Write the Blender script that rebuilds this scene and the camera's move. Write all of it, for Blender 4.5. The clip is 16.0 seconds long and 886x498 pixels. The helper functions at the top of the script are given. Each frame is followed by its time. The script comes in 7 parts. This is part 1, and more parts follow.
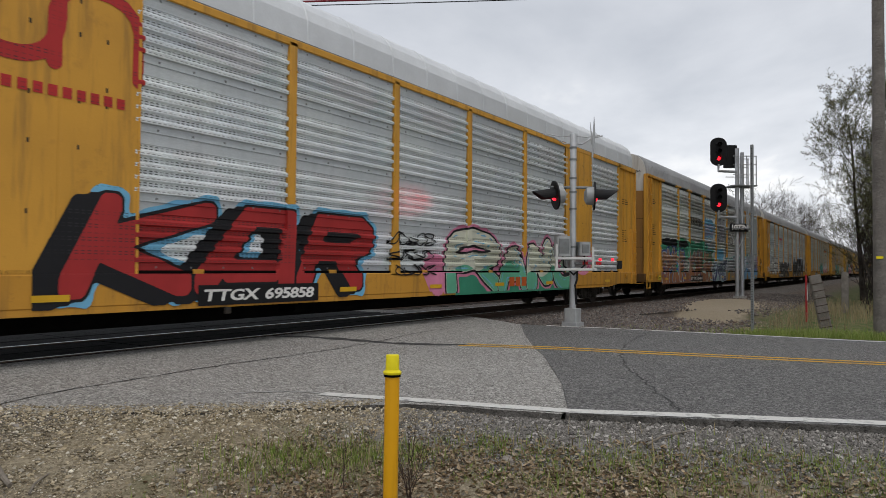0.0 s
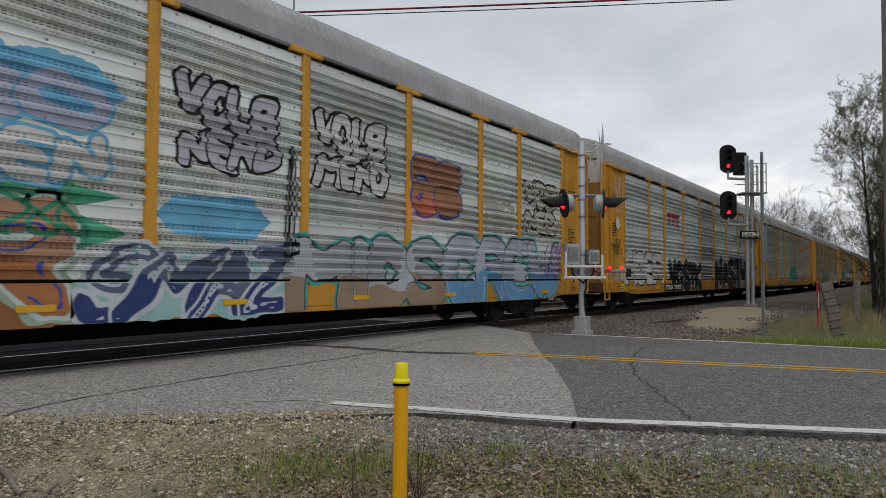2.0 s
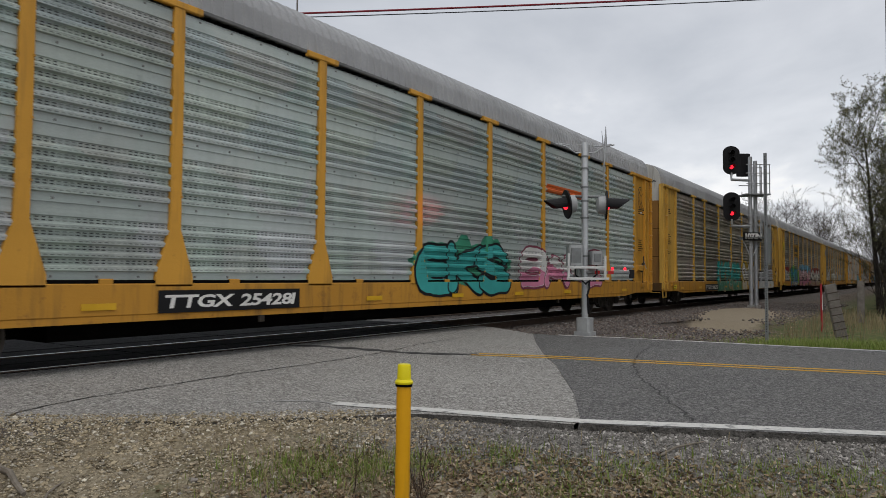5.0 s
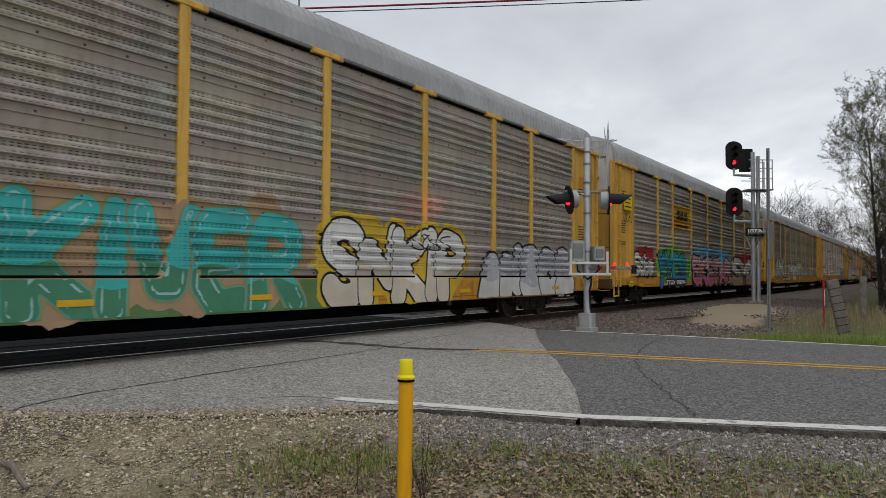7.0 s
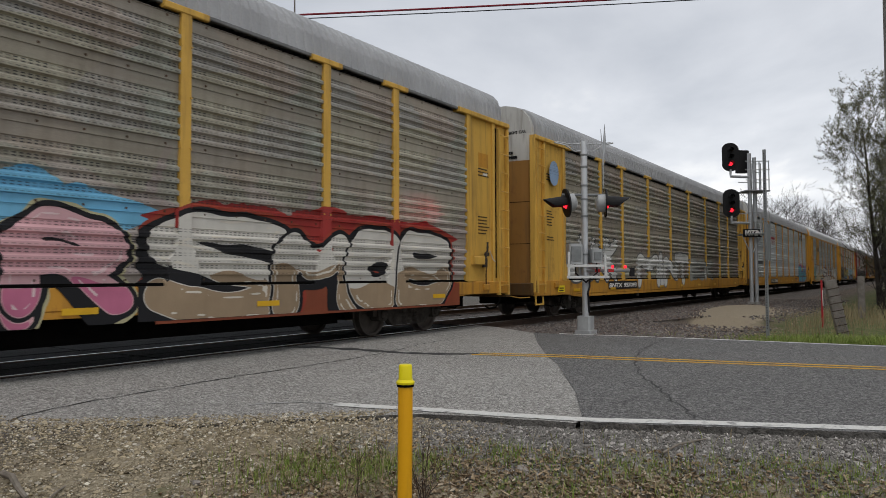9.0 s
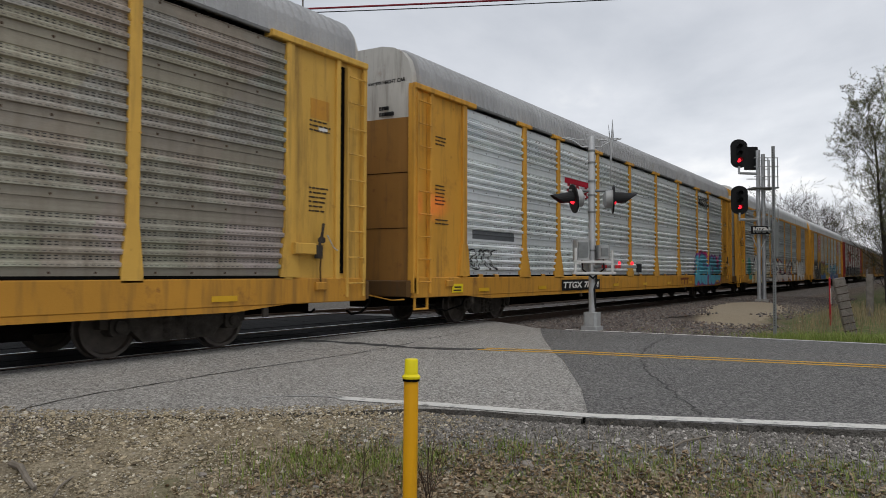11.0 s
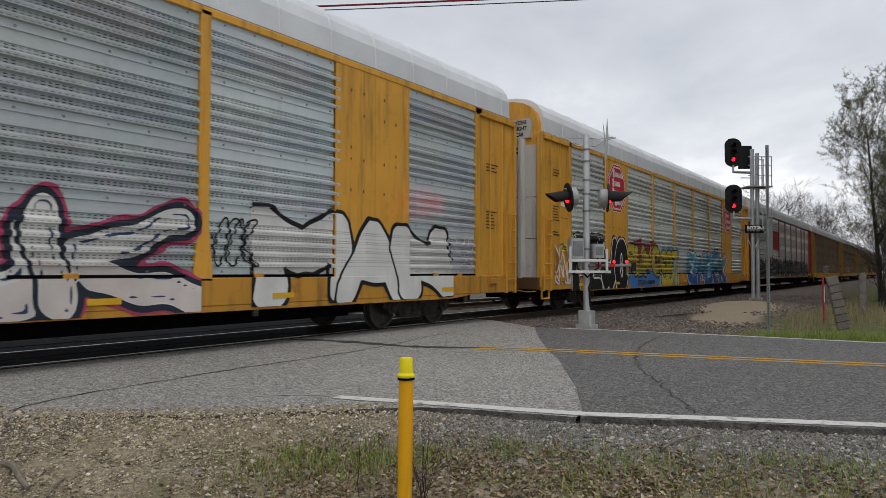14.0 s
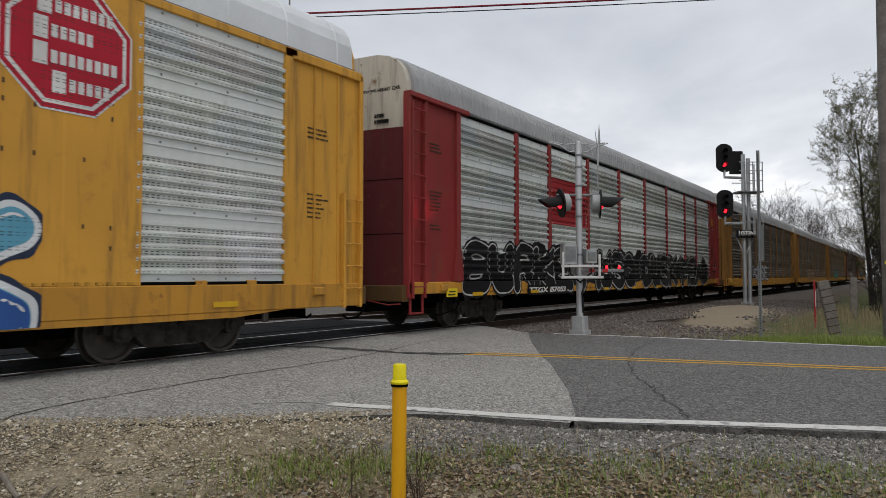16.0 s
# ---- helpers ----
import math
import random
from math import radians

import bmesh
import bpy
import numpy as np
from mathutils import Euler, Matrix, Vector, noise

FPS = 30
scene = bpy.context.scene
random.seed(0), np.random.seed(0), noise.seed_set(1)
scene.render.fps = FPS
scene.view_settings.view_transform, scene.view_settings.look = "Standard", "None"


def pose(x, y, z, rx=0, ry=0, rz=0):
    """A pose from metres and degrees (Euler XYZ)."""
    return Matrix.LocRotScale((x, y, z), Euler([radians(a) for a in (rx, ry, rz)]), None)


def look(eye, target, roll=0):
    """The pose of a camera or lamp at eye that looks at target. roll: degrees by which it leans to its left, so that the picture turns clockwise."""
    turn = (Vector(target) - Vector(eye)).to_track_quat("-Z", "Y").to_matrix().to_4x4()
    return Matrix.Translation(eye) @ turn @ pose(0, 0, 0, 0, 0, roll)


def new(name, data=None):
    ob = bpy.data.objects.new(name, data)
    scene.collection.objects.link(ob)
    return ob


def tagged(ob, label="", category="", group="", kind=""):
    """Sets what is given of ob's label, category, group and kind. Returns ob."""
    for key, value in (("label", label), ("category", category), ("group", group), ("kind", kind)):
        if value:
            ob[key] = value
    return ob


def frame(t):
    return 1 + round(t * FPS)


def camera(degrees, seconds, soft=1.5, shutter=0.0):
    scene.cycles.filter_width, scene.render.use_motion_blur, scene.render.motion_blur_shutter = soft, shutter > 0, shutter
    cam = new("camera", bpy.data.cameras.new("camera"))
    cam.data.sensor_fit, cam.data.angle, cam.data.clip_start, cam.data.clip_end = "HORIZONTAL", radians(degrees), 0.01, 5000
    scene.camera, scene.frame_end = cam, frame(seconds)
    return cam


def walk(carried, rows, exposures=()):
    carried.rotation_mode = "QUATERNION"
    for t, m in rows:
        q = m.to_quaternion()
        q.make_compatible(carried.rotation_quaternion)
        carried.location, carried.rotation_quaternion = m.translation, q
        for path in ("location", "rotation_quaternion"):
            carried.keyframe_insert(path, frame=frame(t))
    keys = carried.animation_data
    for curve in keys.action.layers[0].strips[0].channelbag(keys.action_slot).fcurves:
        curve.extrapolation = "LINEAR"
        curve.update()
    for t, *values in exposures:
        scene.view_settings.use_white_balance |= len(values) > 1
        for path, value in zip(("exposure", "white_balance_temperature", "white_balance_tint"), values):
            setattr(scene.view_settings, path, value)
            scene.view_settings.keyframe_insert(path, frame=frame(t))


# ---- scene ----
# ---- camera ----
cam = camera(64.0, 16.0, soft=0.7, shutter=0.05)
PATH = [
    (0, pose(0, 0, 1.15, 91.51, -0.44, -57.11)),
    (0.5, pose(0, 0, 1.15, 91.74, -0.48, -56.93)),
    (1, pose(0, 0, 1.15, 91.84, -0.48, -56.92)),
    (1.5, pose(0, 0, 1.15, 91.87, -0.23, -56.80)),
    (2, pose(0, 0, 1.15, 92.18, -0.32, -56.40)),
    (2.5, pose(0, 0, 1.15, 92.54, -0.24, -56.21)),
    (3, pose(0, 0, 1.15, 92.77, -0.22, -56.20)),
    (3.5, pose(0, 0, 1.15, 92.62, -0.12, -56.20)),
    (4, pose(0, 0, 1.15, 92.59, 0.20, -56.21)),
    (4.5, pose(0, 0, 1.15, 92.52, -0.28, -56.21)),
    (7, pose(0, 0, 1.15, 91.89, -0.41, -56.01)),
    (7.5, pose(0, 0, 1.15, 91.93, -0.37, -56.19)),
    (8, pose(0, 0, 1.15, 91.96, -0.40, -55.96)),
    (8.5, pose(0, 0, 1.15, 92.15, 0.01, -56.00)),
    (9, pose(0, 0, 1.15, 92.25, 0.21, -56.15)),
    (11.5, pose(0, 0, 1.15, 91.65, -0.32, -55.59)),
    (12, pose(0, 0, 1.15, 91.53, -0.57, -55.79)),
    (12.5, pose(0, 0, 1.15, 91.52, -0.77, -55.86)),
    (13, pose(0, 0, 1.15, 91.71, -0.68, -56.00)),
    (13.5, pose(0, 0, 1.15, 91.65, -0.47, -55.99)),
    (14, pose(0, 0, 1.15, 91.74, -0.18, -56.04)),
    (14.5, pose(0, 0, 1.15, 91.75, -0.45, -56.15)),
    (15, pose(0, 0, 1.15, 91.94, -0.38, -56.49)),
    (15.5, pose(0, 0, 1.15, 92.18, -0.31, -56.63)),
    (16, pose(0, 0, 1.15, 92.23, 0.07, -56.60)),
]
walk(cam, PATH, [(0, 0.0), (0.7, 0.0), (1.2, -0.1), (4.7, -0.1), (6.6, -0.02), (16, 0.0)])

# ---- world and light ----
SKY_SUN = (radians(48), radians(120))


def build_world():
    w = bpy.data.worlds.new("overcast_sky")
    scene.world = w
    w.use_nodes = True
    nt = w.node_tree
    nt.nodes.clear()
    N, L = nt.nodes.new, nt.links.new
    out, bg = N("ShaderNodeOutputWorld"), N("ShaderNodeBackground")
    co = N("ShaderNodeTexCoord")
    sky = N("ShaderNodeTexSky")
    sky.sky_type, sky.sun_disc = "NISHITA", False
    sky.sun_elevation, sky.sun_rotation = SKY_SUN
    sky.air_density, sky.dust_density = 1.2, 2.5
    dim = N("ShaderNodeMix")
    dim.data_type, dim.blend_type = "RGBA", "MULTIPLY"
    dim.inputs["Factor"].default_value = 1.0
    dim.inputs["B"].default_value = (0.1, 0.1, 0.1, 1)
    L(sky.outputs[0], dim.inputs["A"])
    sep = N("ShaderNodeSeparateXYZ")
    L(co.outputs["Generated"], sep.inputs[0])
    # flatten the dome so that clouds draw together towards the horizon
    add = N("ShaderNodeMath"); add.operation = "ADD"; add.inputs[1].default_value = 0.22
    absz = N("ShaderNodeMath"); absz.operation = "ABSOLUTE"
    L(sep.outputs["Z"], absz.inputs[0]); L(absz.outputs[0], add.inputs[0])
    dx = N("ShaderNodeMath"); dx.operation = "DIVIDE"
    dy = N("ShaderNodeMath"); dy.operation = "DIVIDE"
    L(sep.outputs["X"], dx.inputs[0]); L(add.outputs[0], dx.inputs[1])
    L(sep.outputs["Y"], dy.inputs[0]); L(add.outputs[0], dy.inputs[1])
    comb = N("ShaderNodeCombineXYZ")
    L(dx.outputs[0], comb.inputs[0]); L(dy.outputs[0], comb.inputs[1])
    n1 = N("ShaderNodeTexNoise")
    n1.inputs["Scale"].default_value, n1.inputs["Detail"].default_value = 1.15, 7
    n1.inputs["Roughness"].default_value = 0.52
    n1.inputs["Distortion"].default_value = 0.3
    L(comb.outputs[0], n1.inputs["Vector"])
    ramp = N("ShaderNodeValToRGB")
    e = ramp.color_ramp.elements
    e[0].position, e[0].color = 0.36, (0.54, 0.565, 0.615, 1)
    e[1].position, e[1].color = 0.66, (0.975, 0.965, 0.95, 1)
    mid = e.new(0.52); mid.color = (0.68, 0.70, 0.745, 1)
    L(n1.outputs["Fac"], ramp.inputs["Fac"])
    # an overcast sky is brighter overhead than at the horizon
    lift = N("ShaderNodeMapRange")
    lift.inputs["From Min"].default_value, lift.inputs["From Max"].default_value = 0.28, 0.95
    lift.inputs["To Min"].default_value, lift.inputs["To Max"].default_value = 1.0, 1.35
    L(sep.outputs["Z"], lift.inputs["Value"])
    mul = N("ShaderNodeVectorMath"); mul.operation = "SCALE"
    glow = N("ShaderNodeMapRange")
    glow.inputs["From Min"].default_value, glow.inputs["From Max"].default_value = 0.10, 0.34
    glow.inputs["To Min"].default_value, glow.inputs["To Max"].default_value = 1.28, 1.0
    L(sep.outputs["Z"], glow.inputs["Value"])
    both = N("ShaderNodeMath"); both.operation = "MULTIPLY"
    L(glow.outputs[0], both.inputs[0]); L(lift.outputs[0], both.inputs[1])
    L(ramp.outputs["Color"], mul.inputs[0]); L(both.outputs[0], mul.inputs["Scale"])
    mix = N("ShaderNodeMix"); mix.data_type = "RGBA"
    mix.inputs["Factor"].default_value = 0.88
    L(dim.outputs["Result"], mix.inputs["A"]); L(mul.outputs[0], mix.inputs["B"])
    bg.inputs["Strength"].default_value = 1.02
    L(mix.outputs["Result"], bg.inputs["Color"]); L(bg.outputs[0], out.inputs["Surface"])


build_world()
sun = new("sun", bpy.data.lights.new("sun", "SUN"))
sun.data.energy, sun.data.angle, sun.data.color = 0.7, radians(25), (1.0, 0.94, 0.85)
sun.matrix_basis = look((0, 0, 0), (0.55, 0.45, -1.0))


# ---- materials ----
class Nodes:
    """Small helper to wire a material."""

    def __init__(self, name):
        self.mat = bpy.data.materials.new(name)
        self.mat.use_nodes = True
        self.nt = self.mat.node_tree
        self.bsdf = self.nt.nodes["Principled BSDF"]
        co = self.nt.nodes.new("ShaderNodeTexCoord")
        self.obj = co.outputs["Object"]
        self.rnd = self.nt.nodes.new("ShaderNodeObjectInfo").outputs["Random"]

    def link(self, a, b):
        self.nt.links.new(a, b)

    def scaled(self, sx, sy, sz, src=None):
        m = self.nt.nodes.new("ShaderNodeMapping")
        m.inputs["Scale"].default_value = (sx, sy, sz)
        self.link(src or self.obj, m.inputs["Vector"])
        return m.outputs[0]

    def noise(self, scale, detail=4, vec=None, rough=0.55):
        n = self.nt.nodes.new("ShaderNodeTexNoise")
        n.inputs["Scale"].default_value, n.inputs["Detail"].default_value = scale, detail
        n.inputs["Roughness"].default_value = rough
        self.link(vec or self.obj, n.inputs["Vector"])
        return n.outputs["Fac"]

    def voronoi(self, scale, vec=None, out="Color"):
        n = self.nt.nodes.new("ShaderNodeTexVoronoi")
        n.inputs["Scale"].default_value = scale
        self.link(vec or self.obj, n.inputs["Vector"])
        return n.outputs[out]

    def step(self, fac, a, b, lo=0.0, hi=1.0):
        n = self.nt.nodes.new("ShaderNodeMapRange")
        n.inputs["From Min"].default_value, n.inputs["From Max"].default_value = a, b
        n.inputs["To Min"].default_value, n.inputs["To Max"].default_value = lo, hi
        self.link(fac, n.inputs["Value"])
        return n.outputs[0]

    def math(self, op, a, b=0.0):
        n = self.nt.nodes.new("ShaderNodeMath")
        n.operation = op
        for i, v in enumerate((a, b)):
            if isinstance(v, (int, float)):
                n.inputs[i].default_value = v
            else:
                self.link(v, n.inputs[i])
        return n.outputs[0]

    def xyz(self, src=None):
        n = self.nt.nodes.new("ShaderNodeSeparateXYZ")
        self.link(src or self.obj, n.inputs[0])
        return n.outputs

    def mix(self, fac, a, b, mode="MIX"):
        n = self.nt.nodes.new("ShaderNodeMix")
        n.data_type, n.blend_type = "RGBA", mode
        for key, v in (("Factor", fac), ("A", a), ("B", b)):
            if isinstance(v, (int, float)):
                n.inputs[key].default_value = v
            elif isinstance(v, tuple):
                n.inputs[key].default_value = (*v, 1)
            else:
                self.link(v, n.inputs[key])
        return n.outputs["Result"]

    def done(self, color, rough=0.6, metal=0.0, bump=None, height=0.01, spec=None):
        b = self.bsdf.inputs
        for key, v in (("Base Color", color), ("Roughness", rough), ("Metallic", metal)):
            if isinstance(v, tuple):
                b[key].default_value = (*v, 1)
            elif isinstance(v, (int, float)):
                b[key].default_value = v
            else:
                self.link(v, b[key])
        if spec is None:
            spec = 0.2 if metal == 0.0 else 0.5
        b["Specular IOR Level"].default_value = spec
        if bump is not None:
            n = self.nt.nodes.new("ShaderNodeBump")
            n.inputs["Distance"].default_value = height
            n.inputs["Strength"].default_value = 1.0
            self.link(bump, n.inputs["Height"])
            self.link(n.outputs[0], b["Normal"])
        return self.mat


def tone(c, k):
    return tuple(min(1.0, v * k) for v in c)


def painted(name, c, rough=0.5, rust=0.35, grime=(0.07, 0.05, 0.035)):
    """Weathered enamel on steel: faded patches, running dirt, rust specks."""
    n = Nodes(name)
    fade = n.step(n.noise(0.7, 5), 0.3, 0.75)
    col = n.mix(fade, tone(c, 0.88), tone(c, 1.1))
    runs = n.step(n.noise(1.0, 7, n.scaled(5.0, 5.0, 0.45), 0.65), 0.5, 0.8, 0, 0.8)
    col = n.mix(runs, col, grime)
    stain = n.step(n.noise(1.9, 7, rough=0.7), 0.58, 0.72, 0, rust)
    col = n.mix(stain, col, (0.17, 0.075, 0.03))
    spots = n.step(n.noise(6.0, 6), 0.66, 0.74, 0, rust)
    col = n.mix(spots, col, (0.16, 0.06, 0.025))
    var = n.step(n.rnd, 0, 1, 0.93, 1.05)
    hv = n.nt.nodes.new("ShaderNodeHueSaturation")
    n.link(var, hv.inputs["Value"]); n.link(col, hv.inputs["Color"])
    return n.done(hv.outputs[0], n.step(fade, 0, 1, rough - 0.08, rough + 0.12), 0, n.noise(40, 3), 0.002)


def slots(n, x, rise, strip_in):
    """Where the vent slots of a corrugated sheet lie; rise: height within one sheet, 0 to 1."""
    rib = n.math("FRACT", n.math("DIVIDE", n.math("SUBTRACT", rise, 0.1106), 0.1781))
    dash = n.math("LESS_THAN", n.math("FRACT", n.math("MULTIPLY", x, 12.4)), 0.6)
    clus = n.math("LESS_THAN", n.math("FRACT", n.math("MULTIPLY", x, 1.55)), 0.6)
    rows = None
    for a, b, k in ((0.59, 0.68, 0.9), (0.80, 0.89, 0.9), (0.15, 0.23, 0.6)):
        row = n.math("MULTIPLY", n.math("MULTIPLY", n.math("GREATER_THAN", rib, a), n.math("LESS_THAN", rib, b)), k)
        rows = row if rows is None else n.math("ADD", rows, row)
    worn = n.step(n.noise(2.3, 3), 0.35, 0.65, 0.3, 0.85)
    hit = n.math("MULTIPLY", n.math("MULTIPLY", dash, n.math("MAXIMUM", clus, worn)), rows)
    return n.math("MULTIPLY", hit, n.math("SUBTRACT", 1.0, strip_in))


def galvanised(name, c, dirt, dirt_amount, metal=0.45, band=None):
    """Zinc-coated sheet with rows of small slots, spangle and dirt."""
    n = Nodes(name)
    x, y, z = n.xyz()
    big = n.step(n.noise(0.9, 5, n.scaled(0.6, 1, 1.6)), 0.32, 0.7)
    col = n.mix(big, tone(c, 0.74), tone(c, 1.1))
    sheet = n.voronoi(1.0, n.scaled(0.7, 0.01, 1.12), "Color")
    col = n.mix(0.12, col, sheet, "SOFT_LIGHT")
    streak = n.step(n.noise(1.0, 5, n.scaled(0.35, 1, 14)), 0.38, 0.68, 0, 0.55)
    col = n.mix(streak, col, dirt)
    grain = n.step(n.noise(22, 3, n.scaled(1, 1, 2.5)), 0.3, 0.7, 0.86, 1.1)
    hv = n.nt.nodes.new("ShaderNodeHueSaturation")
    n.link(grain, hv.inputs["Value"]); n.link(col, hv.inputs["Color"])
    col = hv.outputs[0]
    runs = n.math("MULTIPLY", n.step(n.noise(1.0, 6, n.scaled(7, 7, 0.5)), 0.42, 0.72), dirt_amount)
    col = n.mix(runs, col, dirt)
    # the flat strips between the ribs take the band colour, or else the dirt colour
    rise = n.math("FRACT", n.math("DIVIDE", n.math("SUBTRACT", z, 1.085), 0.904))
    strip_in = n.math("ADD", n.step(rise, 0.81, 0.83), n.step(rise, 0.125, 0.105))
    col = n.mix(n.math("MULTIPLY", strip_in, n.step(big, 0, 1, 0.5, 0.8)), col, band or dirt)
    pv = n.nt.nodes.new("ShaderNodeHueSaturation")
    n.link(n.step(n.rnd, 0, 1, 0.86, 1.12), pv.inputs["Value"]); n.link(col, pv.inputs["Color"])
    col = pv.outputs[0]
    # slots: rows of short dashes in the valleys between the ribs, in clusters
    col = n.mix(slots(n, x, rise, strip_in), col, (0.03, 0.03, 0.032))
    stain = n.step(n.noise(3.1, 6, n.scaled(1, 1, 0.8), 0.7), 0.58, 0.75, 0, dirt_amount * 0.8)
    col = n.mix(stain, col, tone(dirt, 0.7))
    return n.done(col, n.step(big, 0, 1, 0.5, 0.66), metal, n.noise(30, 3), 0.002, 0.2)


def plain(name, c, rough=0.6, metal=0.0, vary=0.18, scale=3.0, bump=0.0, fine=30, spec=None):
    n = Nodes(name)
    f = n.step(n.noise(scale, 5), 0.3, 0.7)
    g = n.step(n.noise(fine, 3), 0.3, 0.7)
    col = n.mix(f, tone(c, 1 - vary), tone(c, 1 + vary))
    col = n.mix(n.math("MULTIPLY", g, 0.35), col, tone(c, 1 - 1.5 * vary))
    return n.done(col, rough, metal, g if bump else None, bump, spec)


def sprayed(name, c):
    """Spray paint: slightly uneven, dulled by road film."""
    n = Nodes(name)
    f = n.step(n.noise(1.6, 5), 0.3, 0.7)
    col = n.mix(f, tone(c, 0.82), tone(c, 1.08))
    runs = n.step(n.noise(1.0, 6, n.scaled(6, 6, 0.4)), 0.5, 0.8, 0, 0.22)
    col = n.mix(runs, col, tone(c, 0.5))
    # the sheet's slots show through the paint
    x, y, z = n.xyz()
    rise = n.math("FRACT", n.math("DIVIDE", n.math("SUBTRACT", z, 1.085), 0.904))
    strip_in = n.math("ADD", n.step(rise, 0.81, 0.83), n.step(rise, 0.125, 0.105))
    on_sheet = n.math("MULTIPLY", n.math("GREATER_THAN", z, 1.12), 0.75)
    col = n.mix(n.math("MULTIPLY", slots(n, x, rise, strip_in), on_sheet), col, (0.03, 0.03, 0.032))
    return n.done(col, 0.5, 0.0, n.noise(40, 3), 0.0015)


def glowing(name, c, strength):
    n = Nodes(name)
    n.bsdf.inputs["Emission Color"].default_value = (*c, 1)
    n.bsdf.inputs["Emission Strength"].default_value = strength
    return n.done(tone(c, 0.4), 0.25)


def asphalt(name, c, speck, wear):
    n = Nodes(name)
    big = n.step(n.noise(0.3, 6), 0.3, 0.72)
    col = n.mix(big, tone(c, 0.78), tone(c, 1.16))
    lanes = n.step(n.noise(1.0, 4, n.scaled(0.9, 0.08, 1)), 0.42, 0.7, 0, wear)
    col = n.mix(lanes, col, tone(c, 0.66))
    blot = n.step(n.noise(2.2, 7, rough=0.7), 0.5, 0.75, 0, 0.45)
    col = n.mix(blot, col, tone(c, 1.3))
    for scale, amount in ((44, 0.85), (115, 0.75)):
        st = n.voronoi(scale)
        sv = n.nt.nodes.new("ShaderNodeRGBToBW"); n.link(st, sv.inputs[0])
        col = n.mix(n.step(sv.outputs[0], 0.58, 0.85, 0, amount), col, speck)
        col = n.mix(n.step(sv.outputs[0], 0.42, 0.15, 0, amount), col, tone(c, 0.38))
    return n.done(col, 0.92, 0, n.voronoi(60, out="Distance"), 0.008, 0.1)


M = {}
M["yellow"] = painted("yellow_car_paint", (0.60, 0.305, 0.045))
M["notice_ground"] = painted("notice_paint", (0.52, 0.25, 0.035))
M["yellow_bright"] = painted("bright_yellow_car_paint", (0.62, 0.37, 0.075))
# yellow end paints: grime, and the shade between wagons put into the colour
M["yellow_brown"] = painted("grimy_shaded_yellow_paint", (0.27, 0.135, 0.035), 0.6, 0.6)
M["yellow_end"] = painted("soiled_shaded_yellow_end_paint", (0.40, 0.225, 0.045), 0.6, 0.9)
M["yellow_deep"] = painted("deep_yellow_brown_paint", (0.10, 0.055, 0.02), 0.7, 0.6)
M["red"] = painted("faded_red_car_paint", (0.24, 0.03, 0.03), 0.55, 0.4)
M["red_dark"] = painted("dark_red_paint", (0.10, 0.018, 0.02), 0.6, 0.3)
M["white_end"] = painted("dirty_white_end_paint", (0.48, 0.47, 0.44), 0.55, 0.3)
M["white_rust"] = painted("rusted_white_end_paint", (0.5, 0.47, 0.40), 0.6, 1.0)
# grimy grey, darkened further to hold the shade between wagons
M["grey_end"] = painted("grimy_shaded_grey_door", (0.25, 0.235, 0.20), 0.5, 0.9)
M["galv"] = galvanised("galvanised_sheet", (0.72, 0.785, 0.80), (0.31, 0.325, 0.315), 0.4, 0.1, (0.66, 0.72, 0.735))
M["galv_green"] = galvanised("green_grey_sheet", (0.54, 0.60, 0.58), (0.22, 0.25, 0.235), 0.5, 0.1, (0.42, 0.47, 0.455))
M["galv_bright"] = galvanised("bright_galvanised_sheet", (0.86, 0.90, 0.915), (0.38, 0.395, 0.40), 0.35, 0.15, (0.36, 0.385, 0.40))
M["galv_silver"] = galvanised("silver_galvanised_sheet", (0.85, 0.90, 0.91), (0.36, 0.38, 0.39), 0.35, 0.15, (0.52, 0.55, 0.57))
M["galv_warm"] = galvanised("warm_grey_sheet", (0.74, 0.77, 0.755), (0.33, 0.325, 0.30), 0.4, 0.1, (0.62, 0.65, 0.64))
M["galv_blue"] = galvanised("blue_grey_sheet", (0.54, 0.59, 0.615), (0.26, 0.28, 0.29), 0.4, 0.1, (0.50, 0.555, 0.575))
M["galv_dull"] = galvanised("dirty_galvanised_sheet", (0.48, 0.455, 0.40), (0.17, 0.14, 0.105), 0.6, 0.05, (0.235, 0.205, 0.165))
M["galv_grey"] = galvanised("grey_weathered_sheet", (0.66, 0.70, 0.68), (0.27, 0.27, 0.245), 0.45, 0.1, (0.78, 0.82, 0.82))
# darker brown for the far wagons: their shade is in the colour
M["galv_far"] = galvanised("far_shaded_brown_sheet", (0.22, 0.20, 0.175), (0.10, 0.08, 0.065), 0.8, 0.0)
M["roof"] = plain("grey_roof_sheet", (0.35, 0.355, 0.365), 0.7, 0.0, 0.16, 1.2)
M["steel_bolt"] = plain("dull_bolt", (0.20, 0.20, 0.195), 0.7, 0, 0.2)
M["yellow_sill"] = painted("grimy_sill_paint", (0.50, 0.245, 0.035), 0.6, 0.75)
M["bolt_rust"] = plain("rusted_bolt", (0.09, 0.055, 0.035), 0.9, 0, 0.3)
M["roof_light"] = plain("pale_roof_sheet", (0.60, 0.62, 0.64), 0.5, 0.2, 0.1, 1.2)
